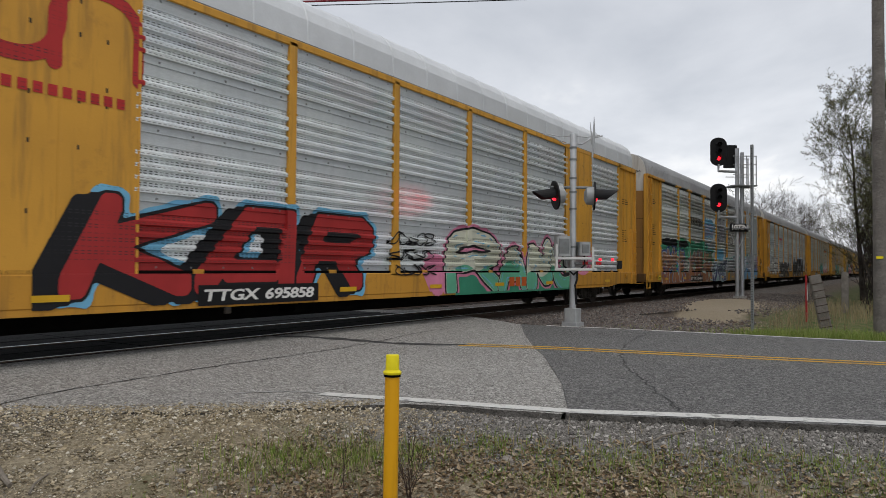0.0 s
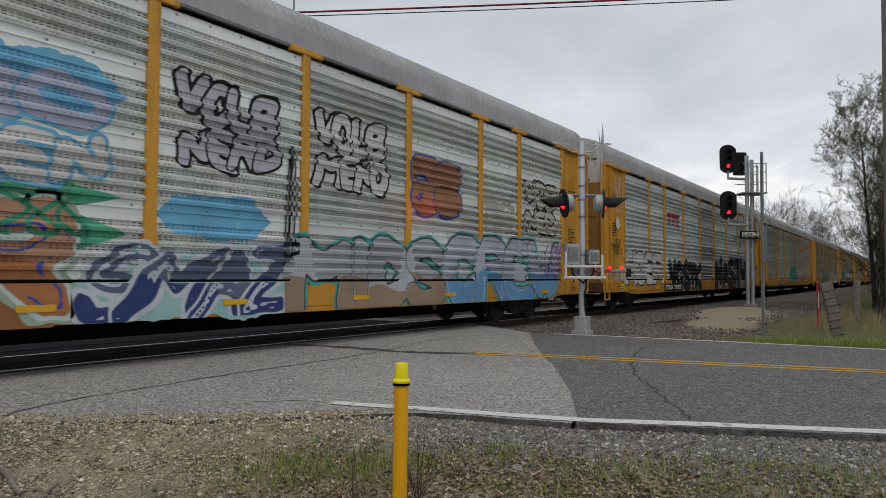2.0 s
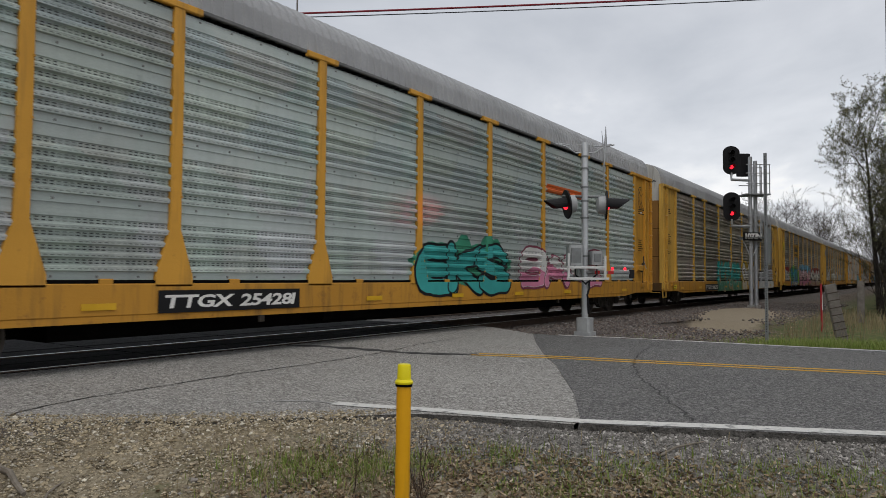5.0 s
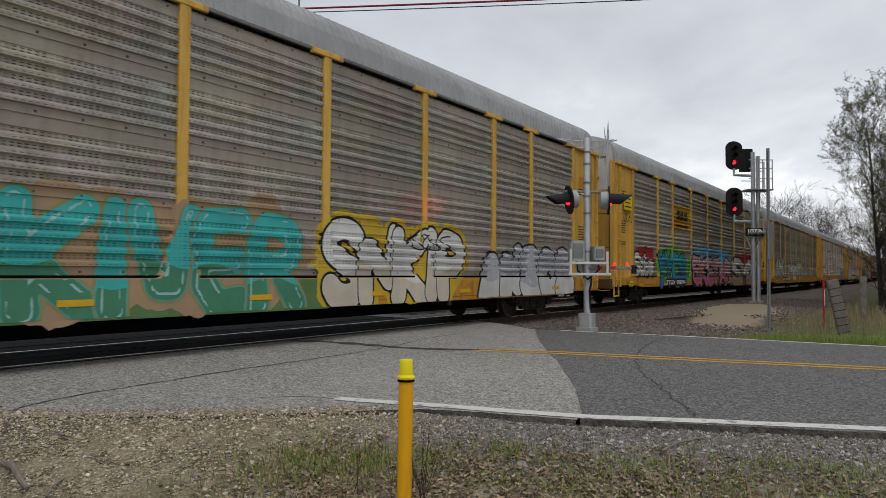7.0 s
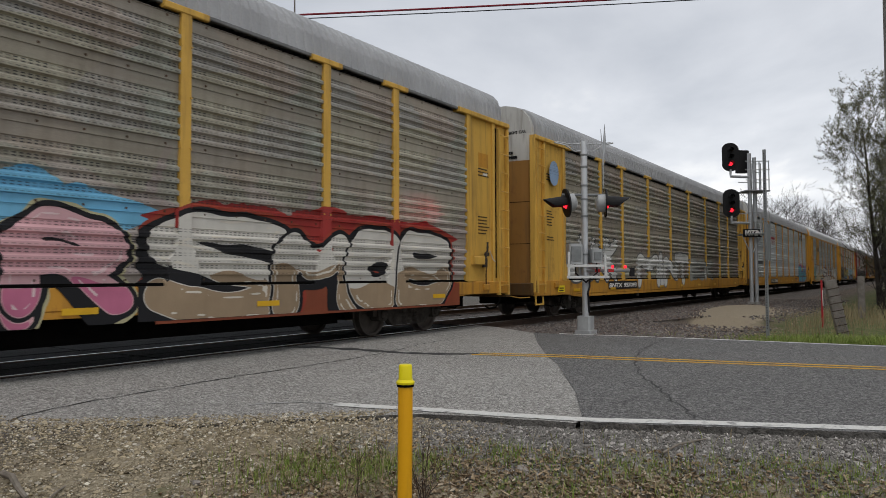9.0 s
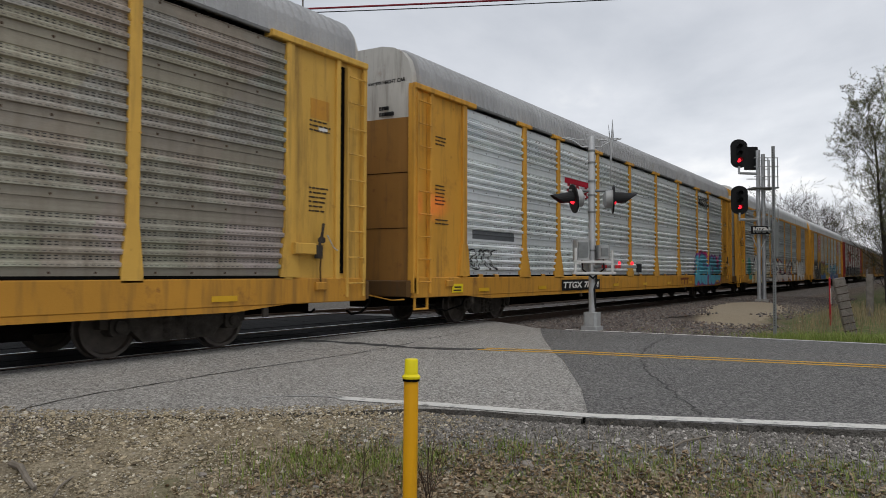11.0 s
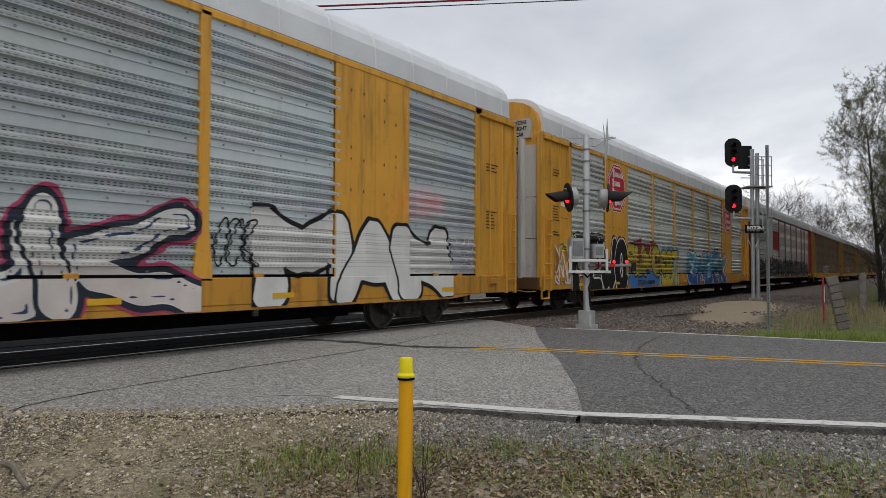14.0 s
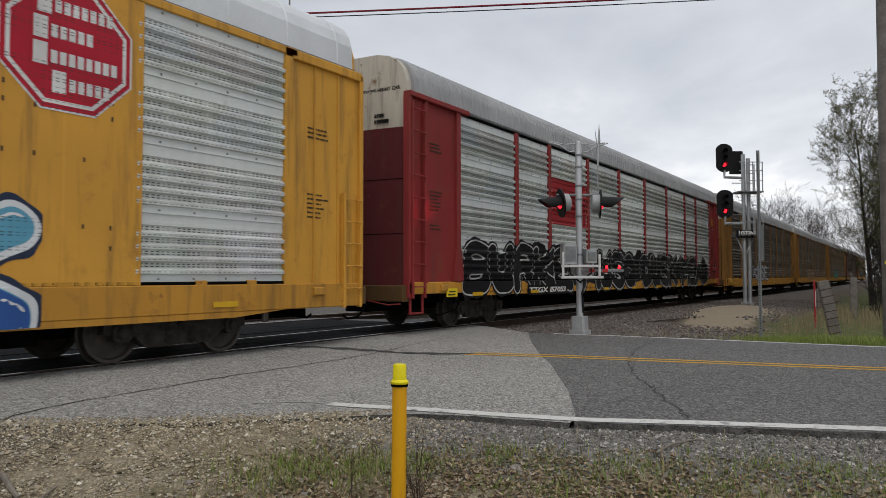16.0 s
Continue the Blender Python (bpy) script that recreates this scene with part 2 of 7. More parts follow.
# near black: soot plus the shade beneath the wagons, put into the colour
M["under"] = plain("soot_and_shade_black", (0.005, 0.0047, 0.0044), 0.9, 0, 0.4, 4, spec=0.03)
M["truck"] = plain("cast_steel_truck", (0.05, 0.044, 0.038), 0.85, 0.0, 0.4, 6, spec=0.08)
# edge rail colour, darkened to paint the shade under the eave
M["eave_shade"] = plain("shaded_roof_edge", (0.14, 0.14, 0.14), 0.6, 0.2, 0.3)
M["wheel"] = plain("wheel_steel", (0.075, 0.062, 0.052), 0.6, 0.3, 0.3, 8)
M["tread"] = plain("polished_tread", (0.35, 0.34, 0.33), 0.3, 0.9, 0.1)
M["black_paint"] = sprayed("black_spray_paint", (0.008, 0.008, 0.009))
M["white_paint"] = sprayed("white_spray_paint", (0.66, 0.66, 0.65))
M["label_white"] = plain("white_stencil", (0.7, 0.69, 0.66), 0.6, 0, 0.1)
M["stencil"] = plain("black_stencil", (0.05, 0.035, 0.02), 0.6, 0, 0.1)
M["reflector"] = plain("yellow_reflector", (0.62, 0.36, 0.02), 0.4, 0, 0.1)
M["placard"] = plain("yellow_placard", (0.75, 0.58, 0.02), 0.5, 0, 0.1)


def spray(c):
    key = "spray_%02d_%02d_%02d" % tuple(int(v * 99) for v in c)
    if key not in M:
        M[key] = sprayed(key, c)
    return M[key]


# ---- mesh building ----
class Shape:
    """Collects verts and faces of one part; slot numbers choose among its materials."""

    def __init__(self):
        self.v, self.f, self.s = [], [], []

    def add(self, verts, faces, slot=0):
        k = len(self.v)
        self.v += [tuple(p) for p in verts]
        self.f += [tuple(i + k for i in q) for q in faces]
        self.s += [slot] * len(faces)
        return self

    def box(self, x0, x1, y0, y1, z0, z1, slot=0):
        vs = [(x, y, z) for x in (x0, x1) for y in (y0, y1) for z in (z0, z1)]
        return self.add(vs, [(0, 1, 3, 2), (4, 6, 7, 5), (0, 4, 5, 1), (2, 3, 7, 6), (0, 2, 6, 4), (1, 5, 7, 3)], slot)

    def bar(self, x0, x1, y0, y1, z0, z1, axis="z", c=0.01, slot=0):
        """A box with chamfered long edges, running along axis."""
        rng = {"x": (x0, x1), "y": (y0, y1), "z": (z0, z1)}
        a, b = [k for k in "xyz" if k != axis]
        (a0, a1), (b0, b1), (e0, e1) = rng[a], rng[b], rng[axis]
        c = min(c, 0.45 * abs(a1 - a0), 0.45 * abs(b1 - b0))
        ring = [(a0 + c, b0), (a1 - c, b0), (a1, b0 + c), (a1, b1 - c), (a1 - c, b1), (a0 + c, b1), (a0, b1 - c), (a0, b0 + c)]
        vs = []
        for e in (e0, e1):
            for p, q in ring:
                d = {a: p, b: q, axis: e}
                vs.append((d["x"], d["y"], d["z"]))
        fs = [(i, (i + 1) % 8, 8 + (i + 1) % 8, 8 + i) for i in range(8)] + [tuple(range(8)), tuple(range(15, 7, -1))]
        return self.add(vs, fs, slot)

    def prism(self, ring, axis, e0, e1, slot=0):
        """Extrudes a closed outline of two coordinates along axis."""
        n, vs = len(ring), []
        for e in (e0, e1):
            for p, q in ring:
                vs.append({"x": (e, p, q), "y": (p, e, q), "z": (p, q, e)}[axis])
        fs = [(i, (i + 1) % n, n + (i + 1) % n, n + i) for i in range(n)] + [tuple(range(n)), tuple(range(2 * n - 1, n - 1, -1))]
        return self.add(vs, fs, slot)

    def tube(self, path, radii, sides=8, slot=0, cap=True):
        path = [Vector(p) for p in path]
        if isinstance(radii, (int, float)):
            radii = [radii] * len(path)
        vs, fs = [], []
        ref = None
        for i, p in enumerate(path):
            d = (path[min(i + 1, len(path) - 1)] - path[max(i - 1, 0)]).normalized()
            if ref is None:
                ref = d.orthogonal().normalized()
            ref = (ref - d * ref.dot(d)).normalized()
            w = d.cross(ref)
            for k in range(sides):
                a = 2 * math.pi * k / sides
                vs.append(p + radii[i] * (math.cos(a) * ref + math.sin(a) * w))
        for i in range(len(path) - 1):
            for k in range(sides):
                a, b = i * sides + k, i * sides + (k + 1) % sides
                fs.append((a, b, b + sides, a + sides))
        if cap:
            fs += [tuple(range(sides))[::-1], tuple(range(len(vs) - sides, len(vs)))]
        return self.add(vs, fs, slot)

    def lathe(self, profile, origin, axis=(0, 0, 1), sides=16, slot=0):
        """Turns (radius, height) pairs about an axis."""
        turn = Vector(axis).to_track_quat("Z", "Y").to_matrix()
        o, vs, fs = Vector(origin), [], []
        for r, h in profile:
            for k in range(sides):
                a = 2 * math.pi * k / sides
                vs.append(o + turn @ Vector((r * math.cos(a), r * math.sin(a), h)))
        for i in range(len(profile) - 1):
            for k in range(sides):
                a, b = i * sides + k, i * sides + (k + 1) % sides
                fs.append((a, b, b + sides, a + sides))
        fs += [tuple(range(sides))[::-1], tuple(range(len(vs) - sides, len(vs)))]
        return self.add(vs, fs, slot)

    def mesh(self, name, mats, smooth=False):
        me = bpy.data.meshes.new(name)
        me.from_pydata(self.v, [], self.f)
        for m in mats if isinstance(mats, (list, tuple)) else [mats]:
            me.materials.append(m)
        me.polygons.foreach_set("material_index", self.s)
        bm = bmesh.new()
        bm.from_mesh(me)
        bmesh.ops.recalc_face_normals(bm, faces=bm.faces)
        bm.to_mesh(me)
        bm.free()
        if smooth:
            me.shade_smooth()
            me.set_sharp_from_angle(angle=radians(38))
        return me


def part(name, shape, mats, parent=None, label="", at=None, smooth=False):
    me = shape if isinstance(shape, bpy.types.Mesh) else shape.mesh(name, mats, smooth)
    ob = new(name, me)
    ob.parent = parent
    if at is not None:
        ob.matrix_basis = at
    return tagged(ob, label)


def thing(name, label, category, at=None, group="", kind=""):
    ob = new(name)
    ob.empty_display_size = 0.3
    if at is not None:
        ob.matrix_basis = at
    return tagged(ob, label, category, group, kind)


# ---- the lie of the land ----
EDGE_NEAR = [(14, 0.6), (8.4, 1.6), (6.5, 2.75), (5.7, 3.38), (5.1, 3.85), (4.55, 4.4), (4.1, 4.85), (3.8, 5.2), (3.06, 5.46), (2.39, 5.63), (1.52, 6.04), (0.26, 6.57), (-4, 8.1), (-400, 90)]
EDGE_FAR = [(14, 14.9), (9.5, 14.9), (8.3, 14.5), (6.95, 13.8), (5.2, 14.4), (3, 14.56), (0.5, 14.64), (-4, 15.6), (-400, 98)]
RAIL_Y = (8.965, 10.475)
TRACK_Y = 9.72


def along(table, y):
    t = np.array(table)[::-1]
    return np.interp(y, t[:, 0], t[:, 1])


def road_z(y):
    k = np.clip((np.abs(y - TRACK_Y) - 0.9) / 3.0, 0, 1)
    return -0.015 - 0.065 * k * k * (3 - 2 * k)


def ground_z(x, y):
    """Height of the bare ground; scalars or arrays."""
    x, y = np.asarray(x, float), np.asarray(y, float)
    off = np.where(y > 14, 0.0, along(EDGE_NEAR, y) - x)          # metres outside the near edge
    near = -0.105 + 0.03 * np.clip((y - 3.2) / 1.5, 0, 1) - 0.025 * np.clip((4.2 - y) / 1.2, 0, 1) - 0.11 * np.clip(off, 0, 3.0) - 0.02 * np.clip(off - 3, 0, 4)
    far_off = x - along(EDGE_FAR, y)
    far = -0.12 - 0.02 * np.clip(far_off, 0, 3)
    z = np.where(off > 0, near, np.where(far_off > 0, far, road_z(y) - 0.06))
    # ballast bed of the track
    d = np.abs(y - TRACK_Y)
    bed = -0.175 - 0.16 * np.clip(d - 1.75, 0, 3)
    keep = (off > -0.2) | (far_off > -0.2)
    z = np.where(keep & (d < 3.4), np.maximum(np.where(d < 1.75, -0.175, bed), np.where(d < 1.75, -0.175, z)), z)
    # raised pad of sand round the signal
    r = np.hypot((x - 24.6) / 7.0, (y - 4.9 - .12 * (x - 24.6)) / 1.7)
    z = np.where(x > 20, np.maximum(z, 0.03 - 0.3 * np.clip(r - 0.7, 0, 2)), z)
    return z

# ---- ground, road, track ----
def ground_material():
    n = Nodes("roadside_ground")
    x, y, z = n.xyz()
    big, mid, fine = n.noise(0.5, 5), n.noise(4, 6), n.noise(60, 4)
    soil = n.mix(n.step(mid, 0.3, 0.7), (0.14, 0.11, 0.065), (0.28, 0.225, 0.14))
    peb = n.voronoi(55)
    bw = n.nt.nodes.new("ShaderNodeRGBToBW"); n.link(peb, bw.inputs[0])
    pebbles = n.mix(bw.outputs[0], (0.09, 0.075, 0.05), (0.46, 0.40, 0.29))
    col = n.mix(n.step(big, 0.35, 0.65, 0.25, 0.85), soil, pebbles)
    green = n.mix(n.step(fine, 0.3, 0.7), (0.05, 0.075, 0.02), (0.14, 0.14, 0.06))
    col = n.mix(n.step(n.noise(1.3, 6), 0.56, 0.68, 0, 0.6), col, green)
    # grey road stone close to the asphalt on this side
    off = n.math("SUBTRACT", n.math("SUBTRACT", 6.25, n.math("MULTIPLY", y, 0.37)), x)
    grey = n.mix(bw.outputs[0], (0.10, 0.092, 0.083), (0.30, 0.28, 0.255))
    shoulder = n.math("MULTIPLY", n.step(n.math("ADD", off, n.step(mid, 0, 1, -0.35, 0.35)), 0.9, 0.5), n.step(y, 4.4, 3.2))
    col = n.mix(shoulder, col, grey)
    # brown stone and litter across the road
    across = n.math("MULTIPLY", n.step(x, 13.4, 14.2), n.step(mid, 0.2, 0.5, 0.75, 1))
    col = n.mix(across, col, n.mix(bw.outputs[0], (0.045, 0.035, 0.026), (0.19, 0.15, 0.115)))
    # grass verge beyond the far edge of the road
    verge = n.math("MULTIPLY", n.step(x, 14.6, 15.3), n.step(n.math("ADD", y, n.step(mid, 0, 1, -1.5, 1.5)), 4.0, 2.4))
    col = n.mix(verge, col, n.mix(n.step(mid, 0.35, 0.65), (0.06, 0.10, 0.025), (0.17, 0.15, 0.07)))
    # crushed stone of the track bed, with leaf litter
    d = n.math("ABSOLUTE", n.math("SUBTRACT", y, TRACK_Y))
    bed = n.step(n.math("ADD", d, n.step(mid, 0, 1, -0.5, 0.5)), 4.6, 3.6)
    stone = n.mix(bw.outputs[0], (0.03, 0.026, 0.023), (0.20, 0.175, 0.16))
    col = n.mix(bed, col, stone)
    beyond = n.math("MULTIPLY", n.step(y, 13.5, 14.5), n.step(n.math("ADD", y, n.step(mid, 0, 1, -6, 6)), 260, 200))
    col = n.mix(beyond, col, n.mix(bw.outputs[0], (0.05, 0.046, 0.04), (0.17, 0.155, 0.135)))
    # sand pad
    r2 = n.math("ADD", n.math("POWER", n.math("DIVIDE", n.math("SUBTRACT", x, 24.6), 6.4), 2.0),
                n.math("POWER", n.math("DIVIDE", n.math("SUBTRACT", n.math("SUBTRACT", y, n.math("MULTIPLY", n.math("SUBTRACT", x, 24.6), 0.12)), 4.9), 1.25), 2.0))
    pad = n.step(n.math("ADD", r2, n.step(n.noise(2.5, 6), 0, 1, -0.45, 0.45)), 1.15, 0.85)
    col = n.mix(pad, col, n.mix(n.step(fine, 0.3, 0.7), (0.25, 0.205, 0.145), (0.34, 0.285, 0.205)))
    return n.done(col, 0.95, 0, n.math("ADD", n.math("MULTIPLY", bw.outputs[0], 0.6), fine), 0.02)


M["ground"] = ground_material()
M["road_old"] = asphalt("old_grey_asphalt", (0.265, 0.255, 0.237), (0.50, 0.485, 0.455), 0.3)
M["road_new"] = asphalt("newer_dark_asphalt", (0.122, 0.12, 0.118), (0.265, 0.26, 0.25), 0.35)
M["tar"] = plain("bitumen_crack_filler", (0.03, 0.029, 0.028), 0.7, 0, 0.3)
M["edge_tar"] = plain("broken_asphalt_edge", (0.10, 0.094, 0.086), 0.95, 0, 0.5, 9, 0.02, 40)


def worn_line(name, c, base):
    n = Nodes(name)
    f = n.step(n.noise(9, 7, rough=0.7), 0.53, 0.66, 0, 0.85)
    g = n.step(n.noise(70, 3), 0.3, 0.7, 0.85, 1.05)
    hv = n.nt.nodes.new("ShaderNodeHueSaturation")
    n.link(g, hv.inputs["Value"]); n.link(n.mix(f, c, base), hv.inputs["Color"])
    return n.done(hv.outputs[0], 0.8, 0, n.noise(90, 2), 0.003)


M["line_white"] = worn_line("worn_white_line", (0.60, 0.59, 0.56), (0.2, 0.2, 0.19))
M["line_yellow"] = worn_line("worn_yellow_line", (0.60, 0.34, 0.03), (0.16, 0.14, 0.1))
M["rail"] = plain("rusty_rail", (0.07, 0.045, 0.032), 0.7, 0.3, 0.3, 8)
M["tie"] = plain("tarred_sleeper", (0.05, 0.042, 0.036), 0.9, 0, 0.4, 6, 0.01)
# black rubber, deepened to carry the shadow under the train in its colour
M["rubber"] = plain("shaded_black_crossing_panel", (0.016, 0.016, 0.017), 0.9, 0, 0.3, 5, 0.006)
M["rubber"].node_tree.nodes["Principled BSDF"].inputs["Specular IOR Level"].default_value = 0.03


def ground_sheet():
    def axis(lo, hi, step, reach):
        a = list(np.arange(lo, hi, step))
        d, p, q = step, lo, a[-1]
        left, right = [], []
        while p > -reach:
            d *= 1.22; p -= d; left.append(p)
        d = step
        while q < reach:
            d *= 1.13; q += d; right.append(q)
        return np.array(left[::-1] + a + right)
    xs, ys = axis(-1.5, 17, 0.11, 1600), axis(-2.5, 12.5, 0.11, 1600)
    X, Y = np.meshgrid(xs, ys)
    Z = ground_z(X, Y)
    rng = np.random.RandomState(4)
    near = (np.abs(X) < 40) & (np.abs(Y) < 40)
    off_road = (X < along(EDGE_NEAR, Y) - 0.05) | (X > along(EDGE_FAR, Y) + 0.1)
    Z = Z + np.where(near & off_road, rng.uniform(-0.018, 0.018, Z.shape) * np.clip((along(EDGE_NEAR, Y) - X) / 1.2, 0.12, 1), 0)
    vs = np.stack([X, Y, Z], -1).reshape(-1, 3)
    w, h = len(xs), len(ys)
    i = np.arange(w * h).reshape(h, w)
    fs = np.stack([i[:-1, :-1], i[:-1, 1:], i[1:, 1:], i[1:, :-1]], -1).reshape(-1, 4)
    me = bpy.data.meshes.new("ground")
    me.from_pydata(vs.tolist(), [], fs.tolist())
    me.materials.append(M["ground"])
    me.shade_smooth()
    return tagged(new("ground", me), "gravel, leaf litter and patchy grass beside the road", "ground", kind="structure")


ground_sheet()
PATCH = [(14.0, 7.0), (13.4, 6.69), (12.03, 5.95), (9.97, 4.76), (9.19, 4.24), (8.1, 3.63), (7.05, 3.04), (5.88, 2.48), (5.4, 2.3)]   # joint of old and new asphalt


def patch_y(x):
    return np.interp(x, [p[0] for p in PATCH][::-1], [p[1] for p in PATCH][::-1])


def road_strip(name, label, mat, lower):
    """Road surface in strips across; lower: the newer part on this side of the joint."""
    s, rng = Shape(), random.Random(3)
    if lower:
        ks = list(np.linspace(0, 1, 60))
        far_y = [-380, -120, -40, -15, -6] + list(np.linspace(-4, 0, 30))
        grid = []
        for y in far_y:
            grid.append([(float(along(EDGE_NEAR, y)) * (1 - k) + float(along(EDGE_FAR, y)) * k, y) for k in ks])
        for w in np.linspace(0.04, 1, 40):
            row = []
            for k in ks:
                x0 = float(along(EDGE_NEAR, 0)) * (1 - k) + float(along(EDGE_FAR, 0)) * k
                x1 = 5.66 * (1 - k) + 13.86 * k
                x = x0 * (1 - w) + x1 * w
                row.append((x, w * float(patch_y(x1))))
            grid.append(row)
    else:
        ks = list(np.linspace(0, 1, 70))
        grid = []
        for w in np.linspace(0, 1, 40):
            row = []
            for k in ks:
                if k == 0:
                    y = 2.42 * (1 - w) + 8.86 * w
                    row.append((float(along(EDGE_NEAR, y)), y)); continue
                xa = 5.66 * (1 - k) + 13.86 * k
                xb = 1.3 * (1 - k) + 14.7 * k
                ya = float(patch_y(xa)) + 0.004
                y = ya * (1 - w) + 8.86 * w
                lo, hi = float(along(EDGE_NEAR, y)), float(along(EDGE_FAR, y))
                x = xa * (1 - w) + xb * w
                # keep inside the ragged edges of the asphalt
                row.append((lo + (hi - lo) * k if w > 0.02 else x, y))
            grid.append(row)
    vs, fs = [], []
    for r in grid:
        for j, (x, y) in enumerate(r):
            e = rng.uniform(-0.025, 0.025) if j in (0, len(r) - 1) else 0
            vs.append((x + e, y, float(road_z(y)) + (0.002 if lower else 0)))
    w = len(ks)
    for i in range(len(grid) - 1):
        for j in range(w - 1):
            fs.append((i * w + j, i * w + j + 1, (i + 1) * w + j + 1, (i + 1) * w + j))
    s.add(vs, fs)
    # broken edges down to the ground
    for j, d in ((0, -0.05), (w - 1, 0.05)):
        ev, ef = [], []
        for i in range(len(grid)):
            x, y, z = vs[i * w + j]
            ev += [(x, y, z), (x + d * rng.uniform(0.2, 1.4), y, z - 0.10)]
        for i in range(len(grid) - 1):
            ef.append((2 * i, 2 * i + 1, 2 * i + 3, 2 * i + 2))
        s.add(ev, ef, 1)
    return tagged(part(name, s, [mat, M["edge_tar"]]), label, "road", kind="structure")


road_strip("road", "newer dark asphalt road with a worn surface", M["road_new"], True)
road_strip("road_crossing", "older grey asphalt apron at the level crossing", M["road_old"], False)


def far_road():
    s = Shape()
    ys = [10.6, 12, 14, 17, 22, 30, 50, 90, 160, 300]
    vs = []
    for y in ys:
        c = 8.6 - 0.1 * (y - 10)
        for k in np.linspace(-1, 1, 9):
            vs.append((c + k * 7.5, y, float(road_z(y))))
    fs = [(i * 9 + j, i * 9 + j + 1, i * 9 + j + 10, i * 9 + j + 9) for i in range(len(ys) - 1) for j in range(8)]
    s.add(vs, fs)
    tagged(part("road_beyond", s, M["road_new"]), "grey asphalt road running on beyond the tracks", "road", kind="structure")


far_road()


def strip(path, width, lift, jitter=0.0, seed=1):
    """A flat ribbon laid on the road along a line of points."""
    rng, s = random.Random(seed), Shape()
    pts = []
    for (x0, y0), (x1, y1) in zip(path, path[1:]):
        m = max(2, int(math.hypot(x1 - x0, y1 - y0) / 0.12))
        pts += [(x0 + (x1 - x0) * i / m, y0 + (y1 - y0) * i / m) for i in range(m)]
    pts.append(path[-1])
    vs = []
    for i, (x, y) in enumerate(pts):
        a, b = pts[max(i - 1, 0)], pts[min(i + 1, len(pts) - 1)]
        dx, dy = b[0] - a[0], b[1] - a[1]
        l = math.hypot(dx, dy) or 1
        nx, ny = -dy / l, dx / l
        jo = rng.uniform(-jitter, jitter)
        w = width * 0.5 * (1 + (rng.uniform(-0.5, 0.5) if jitter else rng.uniform(-0.05, 0.05)))
        for k in (-1, 1):
            px, py = x + nx * (jo + k * w), y + ny * (jo + k * w)
            vs.append((px, py, float(road_z(py)) + lift))
    s.add(vs, [(2 * i, 2 * i + 1, 2 * i + 3, 2 * i + 2) for i in range(len(pts) - 1)])
    return s


def marking(name, label, path, width, mat, lift=0.006, jitter=0.0, seed=1):
    tagged(part(name, strip(path, width, lift, jitter, seed), mat), label, "road marking" if "line" in name else "crack", kind="structure")


marking("edge_line", "worn white edge line painted along the asphalt", [(5.16, 4.72), (5.22, 4.45), (5.41, 3.8), (5.59, 3.06), (5.77, 2.39), (6.21, 1.45), (6.72, 0.26), (8.3, -4)], 0.17, M["line_white"])
marking("edge_line_faint", "almost worn away white edge line", [(4.7, 5.42), (5.06, 5.1), (5.16, 4.74)], 0.05, worn_line("ghost_line", (0.34, 0.335, 0.32), (0.22, 0.215, 0.21)), 0.005, 0.02)
marking("far_edge_line", "worn white line along the far road edge", [(14.0, 6.4), (14.2, 5.2), (14.37, 3.0), (14.46, 0.5), (15.4, -4)], 0.12, M["line_white"])
for o, w in ((-0.13, 0.10), (0.13, 0.10)):
    marking("centre_line", "worn yellow centre line on the asphalt", [(9.72 + o, 5.89), (10.14 + o, 4.57), (10.36 + o, 3.45), (11.04 + o, 0.41), (12.0 + o, -4)], w, M["line_yellow"])
marking("road_crack", "long tarred crack across the old asphalt", [(2.93, 6.5), (3.52, 6.73), (4.23, 6.83), (5.05, 6.89), (5.99, 6.95), (7.19, 6.95), (8.18, 6.99), (9.26, 7.18), (10.56, 7.42), (12.0, 7.47)], 0.02, M["tar"], 0.005, 0.03, 2)
marking("road_crack", "branching crack in the newer asphalt", [(14.0, 4.16), (12.2, 3.95), (10.59, 3.62), (9.05, 3.05), (8.0, 2.51), (7.19, 2.08), (6.33, 1.62)], 0.018, M["tar"], 0.005, 0.04, 3)
marking("tar_seam", "broad dark tar seam beside the track", [(8.45, 8.8), (8.73, 8.3), (8.92, 7.62), (9.1, 6.83), (9.36, 6.36), (9.75, 5.86)], 0.22, plain("worn_tar", (0.06, 0.06, 0.06), 0.85, 0, 0.35, 6), 0.004, 0.02, 4)


